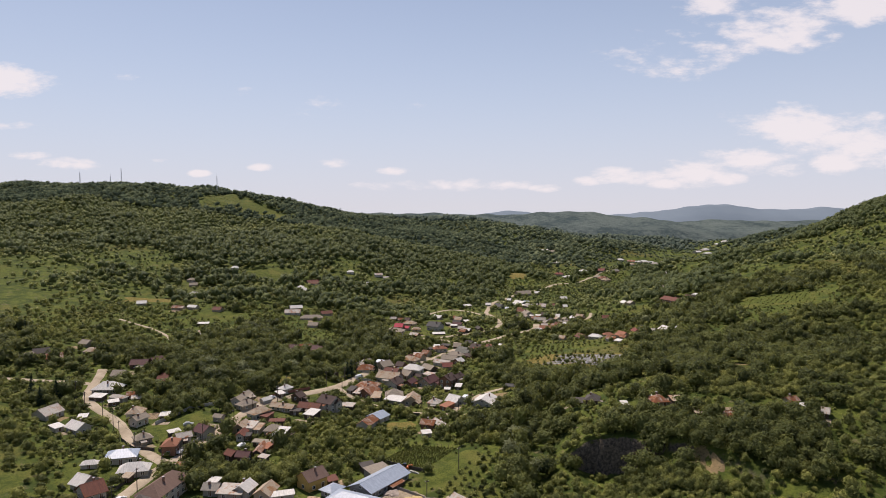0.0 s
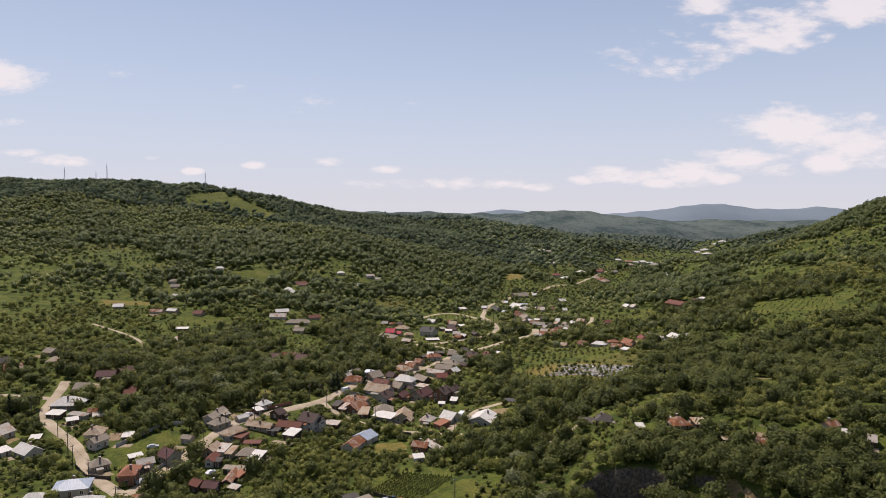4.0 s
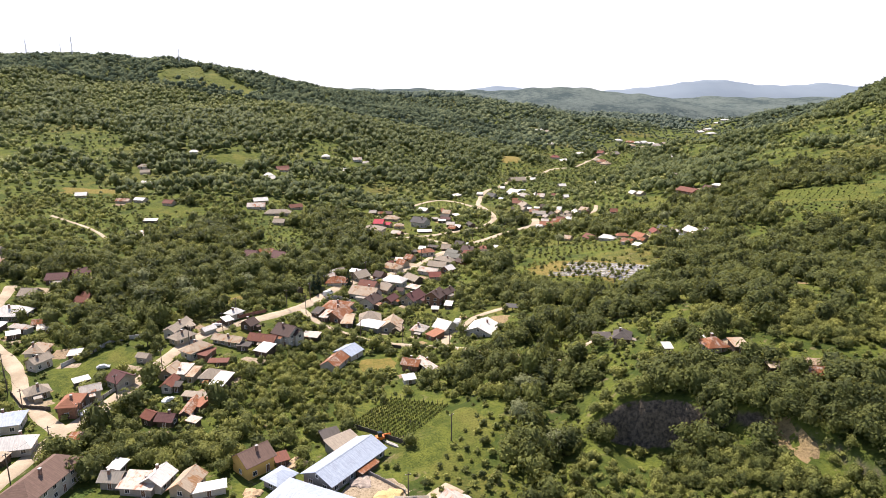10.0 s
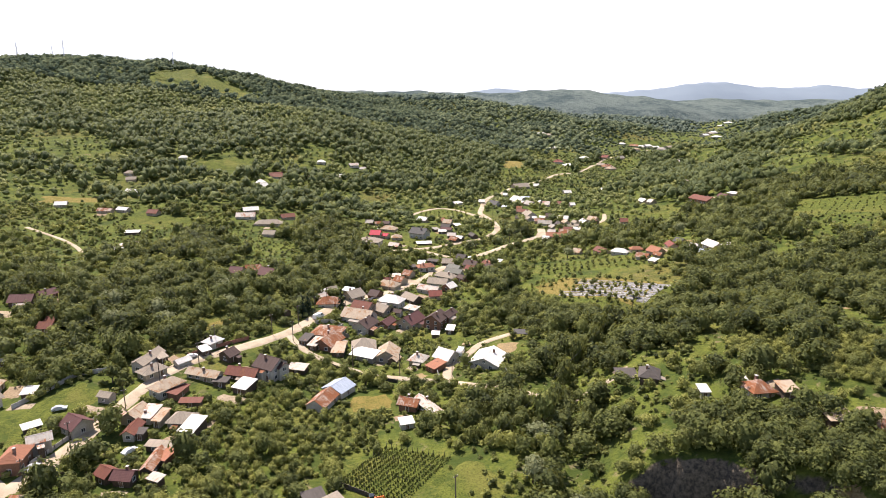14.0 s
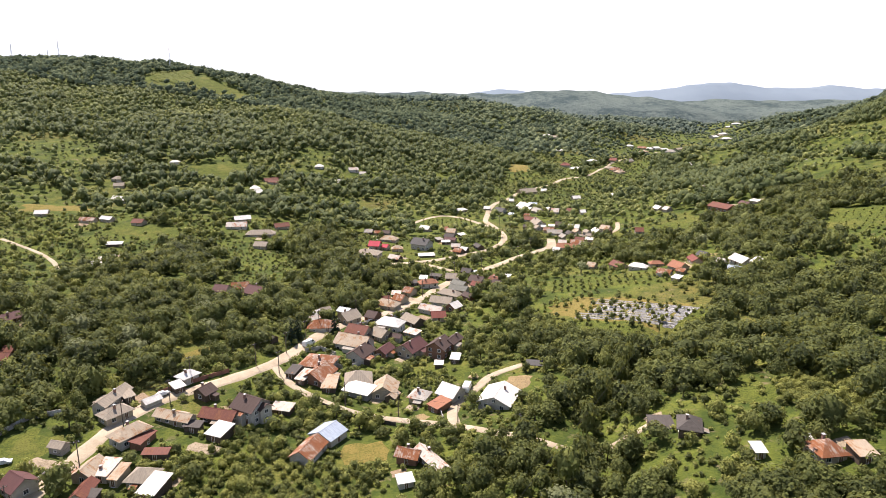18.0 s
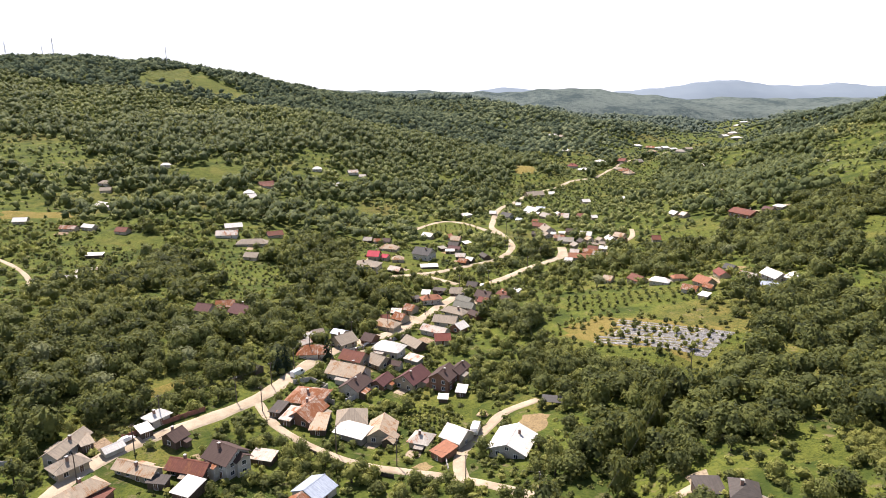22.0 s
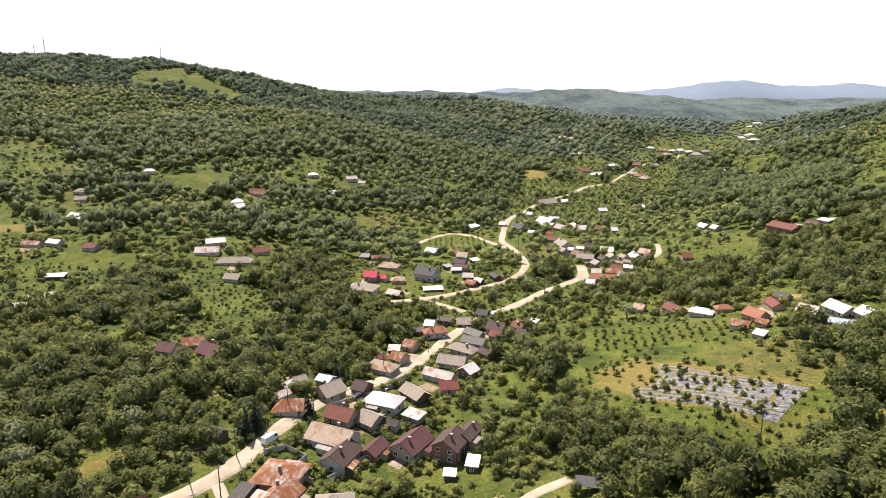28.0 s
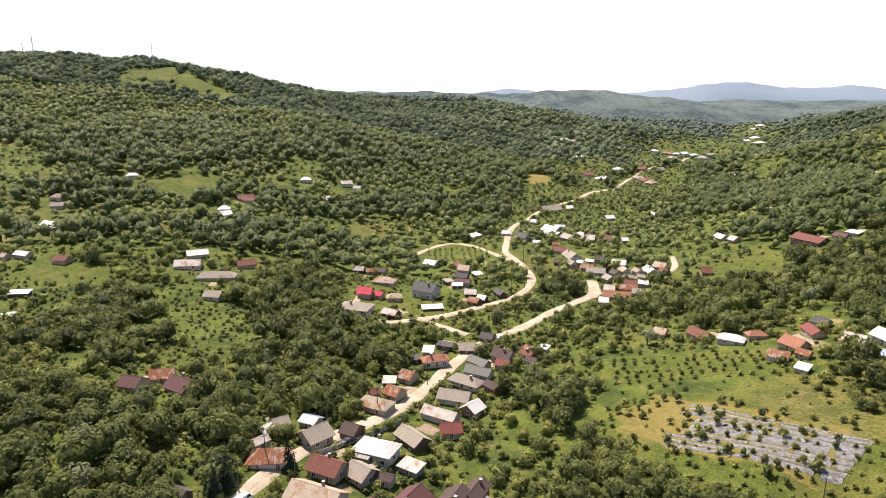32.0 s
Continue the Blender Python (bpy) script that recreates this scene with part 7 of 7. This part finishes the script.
def wood(name, label, kinds, x, y, radius, mat, height=1.0, tint=None, shade=True):
    tint = rng.uniform(0, 1, len(x)) if tint is None else tint
    v, f, t = plant(kinds, x, y, radius, tint, height)
    thing(name, label, "trees", kind="stuff", mesh=mesh_of(name, v, f, mat, tint=t, shade=shade))


taken = np.array(TAKEN)


def clear_of(x, y, gap):
    ok = np.ones(len(x), bool)
    for a, c in taken:
        ok &= np.hypot(x - a, y - c) > gap
    return ok


x, y = scatter(-330, 380, 56, 460, 4.4)
t = high(x, y)
k = free(x, y, 0.8, 2.2) * (0.34 + 0.66 * cover(x, y)) * (1 - 0.38 * t) * open_share(x, y)
k *= (0.4 + 0.6 * free(x, y + 5, -0.6)) * (0.75 + 0.25 * free(x, y + 9, -1.0)) * np.where(y > 380, 0.15 + 0.85 * free(x, y + 9, 0.5), 1)  # lanes and yards stay open on their sunny side
ok = (rng.uniform(0, 1, len(x)) < k * 0.95) & clear_of(x, y, 2.6)
x, y, t = x[ok], y[ok], t[ok]
size = (1 - t) * rng.uniform(1.1, 2.9, len(x)) + t * rng.uniform(2.8, 5.5, len(x))
hue = np.clip((1 - t) * rng.uniform(0.2, 1.0, len(x)) + t * rng.uniform(0.0, 0.46, len(x)), 0, 1)
for name, kinds, ok in (("near_woods", CLOSE, y < 185), ("valley_woods", NEAR, (y >= 185) & (y < 300)), ("upper_woods", FAIR, y >= 300)):
    wood(name, "dense green deciduous trees and thickets along the valley", kinds, x[ok], y[ok], size[ok], LEAF, tint=hue[ok])
# thickets: corners in plan, crown sizes, tints
for corners, r0, r1, t0, t1 in (([(60, 121), (66, 119), (76, 114), (88, 109), (96, 103), (104, 96), (125, 90), (132, 108), (110, 117), (100, 123), (84, 130), (66, 133)], 2.4, 4.6, 0.0, 0.42),
                                ([(67, 113), (88, 103), (98, 92), (110, 78), (125, 74), (125, 95), (100, 105), (76, 116)], 2.0, 4.2, 0.0, 0.45),
                                ([(54, 96), (60, 106), (72, 100), (84, 93), (92, 84), (84, 80), (70, 88)], 1.2, 2.8, 0.1, 0.8),
                                ([(-90, 112), (-90, 122), (-66, 128), (-52, 124), (-52, 113), (-66, 108)], 1.8, 3.3, 0.1, 0.8),
                                ([(95, 175), (130, 165), (140, 130), (118, 128), (100, 145), (88, 160)], 0.8, 2.0, 0.35, 1.0),
                                ([(36, 262), (44, 285), (52, 262), (62, 246), (74, 232), (74, 224), (56, 238)], 2.0, 3.8, 0.1, 0.7)):
    cx, cy = zip(*corners)
    x, y = scatter(min(cx), max(cx), min(cy), max(cy), 1.1 * r0 + 0.9)
    ok = within(x, y, corners) & (free(x, y, 0.4) > 0.02) & (rng.uniform(0, 1, len(x)) < 0.9)
    x, y = x[ok], y[ok]
    wood("thicket", "crowded deciduous trees on steep and waste ground", CLOSE, x, y, rng.uniform(r0, r1, len(x)), LEAF, tint=rng.uniform(t0, t1, len(x)))
for corners in DENSE:
    cx, cy = zip(*corners)
    x, y = scatter(min(cx), max(cx), min(cy), max(cy), 2.5)
    ok = within(*bent(x, y), corners) & (free(x, y, 0.5) > 0.2) & (rng.uniform(0, 1, len(x)) < 0.86)
    x, y = x[ok], y[ok]
    wood("fruit_garden", "closely planted bright green fruit trees and hazels", FAIR, x, y, rng.uniform(0.8, 1.9, len(x)), LEAF, height=1.1, tint=rng.uniform(0.35, 1.0, len(x)))
x, y = scatter(-300, 340, 60, 460, 2.9)
lane = np.min([along(x, y, [tuple(e) for e in p[::6]]) for p, wd in ROADS[:6]], axis=0)
share = open_share(x, y)
ok = (rng.uniform(0, 1, len(x)) < np.maximum(free(x, y, 0.1), 0.0) * (0.27 + 0.55 * (lane < 34) + 0.36 * (share < 0.5)) * (1 - 0.3 * high(x, y)) * np.where(share < 0.06, 0.3, 1))
x, y, lane = x[ok], y[ok], lane[ok]
wood("near_shrubs", "green shrubs and garden bushes", BUSH, x, y, rng.uniform(0.45, 1.6, len(x)) * (1 + 0.35 * (lane < 34)), LEAF, tint=rng.uniform(0.0, 0.9, len(x)))
x, y = scatter(-430, 520, 440, 960, 5.2)
ok = rng.uniform(0, 1, len(x)) < 0.5 * free(x, y, 0.5) * ((along(x, y, VALLEY) < 130) + 0.6 * (open_share(x, y) < 1))
x, y = x[ok], y[ok]
wood("valley_shrubs", "shrubs and small fruit trees on the valley floor", BUSH, x, y, rng.uniform(0.9, 2.2, len(x)), SLOPE, height=1.2)
x, y = scatter(20, 300, 400, 720, 6.0)
ok = (rng.uniform(0, 1, len(x)) < 0.42 * free(x, y, 1.2) * np.maximum(open_share(x, y), 0.3)) & (along(x, y, [(20, 400), (60, 430), (90, 520), (120, 640), (200, 760)]) < 75)
x, y = x[ok], y[ok]
wood("village_edge_trees", "bright green garden trees round the far houses", FAIR, x, y, rng.uniform(1.5, 3.6, len(x)), SLOPE, tint=rng.uniform(0.1, 1.0, len(x)))
# beyond, trees are lower and thinner on the valley floor
x, y = scatter(-760, 800, 460, 960, 6.6)
t, low = high(x, y, 0.8), smooth(25, 110, along(x, y, VALLEY))
ok = rng.uniform(0, 1, len(x)) < free(x, y, 1.5) * (0.30 + 0.70 * cover(x, y, 0.8)) * (1 - 0.15 * t) * open_share(x, y) * (0.75 + 0.25 * low) * np.where(x < 20, (0.1 + 0.9 * free(x, y + 7, 1.0)) * (0.3 + 0.7 * free(x, y + 15, 0.0)), 0.6 + 0.4 * free(x, y + 7, 0.0))
x, y, t, low = x[ok], y[ok], t[ok], low[ok]
size = ((1 - t) * rng.uniform(2.0, 4.2, len(x)) + t * rng.uniform(4.4, 7.0, len(x))) * (0.6 + 0.4 * np.maximum(low, t))
# high wood gets darker tints, which also paint shade on the hillside band
wood("middle_woods", "green deciduous woods on the slopes", MID, x, y, size, SLOPE, tint=np.clip((1 - t) * rng.uniform(0.4, 1.0, len(x)) + t * rng.uniform(0.0, 0.38, len(x)), 0, 1))
# the two farthest woods wear the leaf colours with painted haze
for name, y0, y1, gap, r0, r1, mat in (("far_woods", 955, 1450, 10.0, 5.0, 8.2, HAZED_WOODS), ("distant_woods", 1450, 2200, 14.0, 7.0, 11.0, HAZY)):
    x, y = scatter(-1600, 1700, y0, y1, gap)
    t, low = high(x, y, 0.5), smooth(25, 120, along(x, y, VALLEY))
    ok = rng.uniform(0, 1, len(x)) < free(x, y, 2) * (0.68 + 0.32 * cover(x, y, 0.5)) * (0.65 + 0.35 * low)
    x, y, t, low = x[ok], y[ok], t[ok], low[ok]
    wood(name, "distant wooded hills, leaf colour paled to paint haze", DISTANT if y0 < 1400 else FARTHEST, x, y, rng.uniform(r0, r1, len(x)) * (0.45 + 0.55 * low), mat, height=0.85, tint=np.clip(rng.uniform(0.0, 0.8, len(x)) - 0.5 * t + 0.2, 0, 1), shade=True)
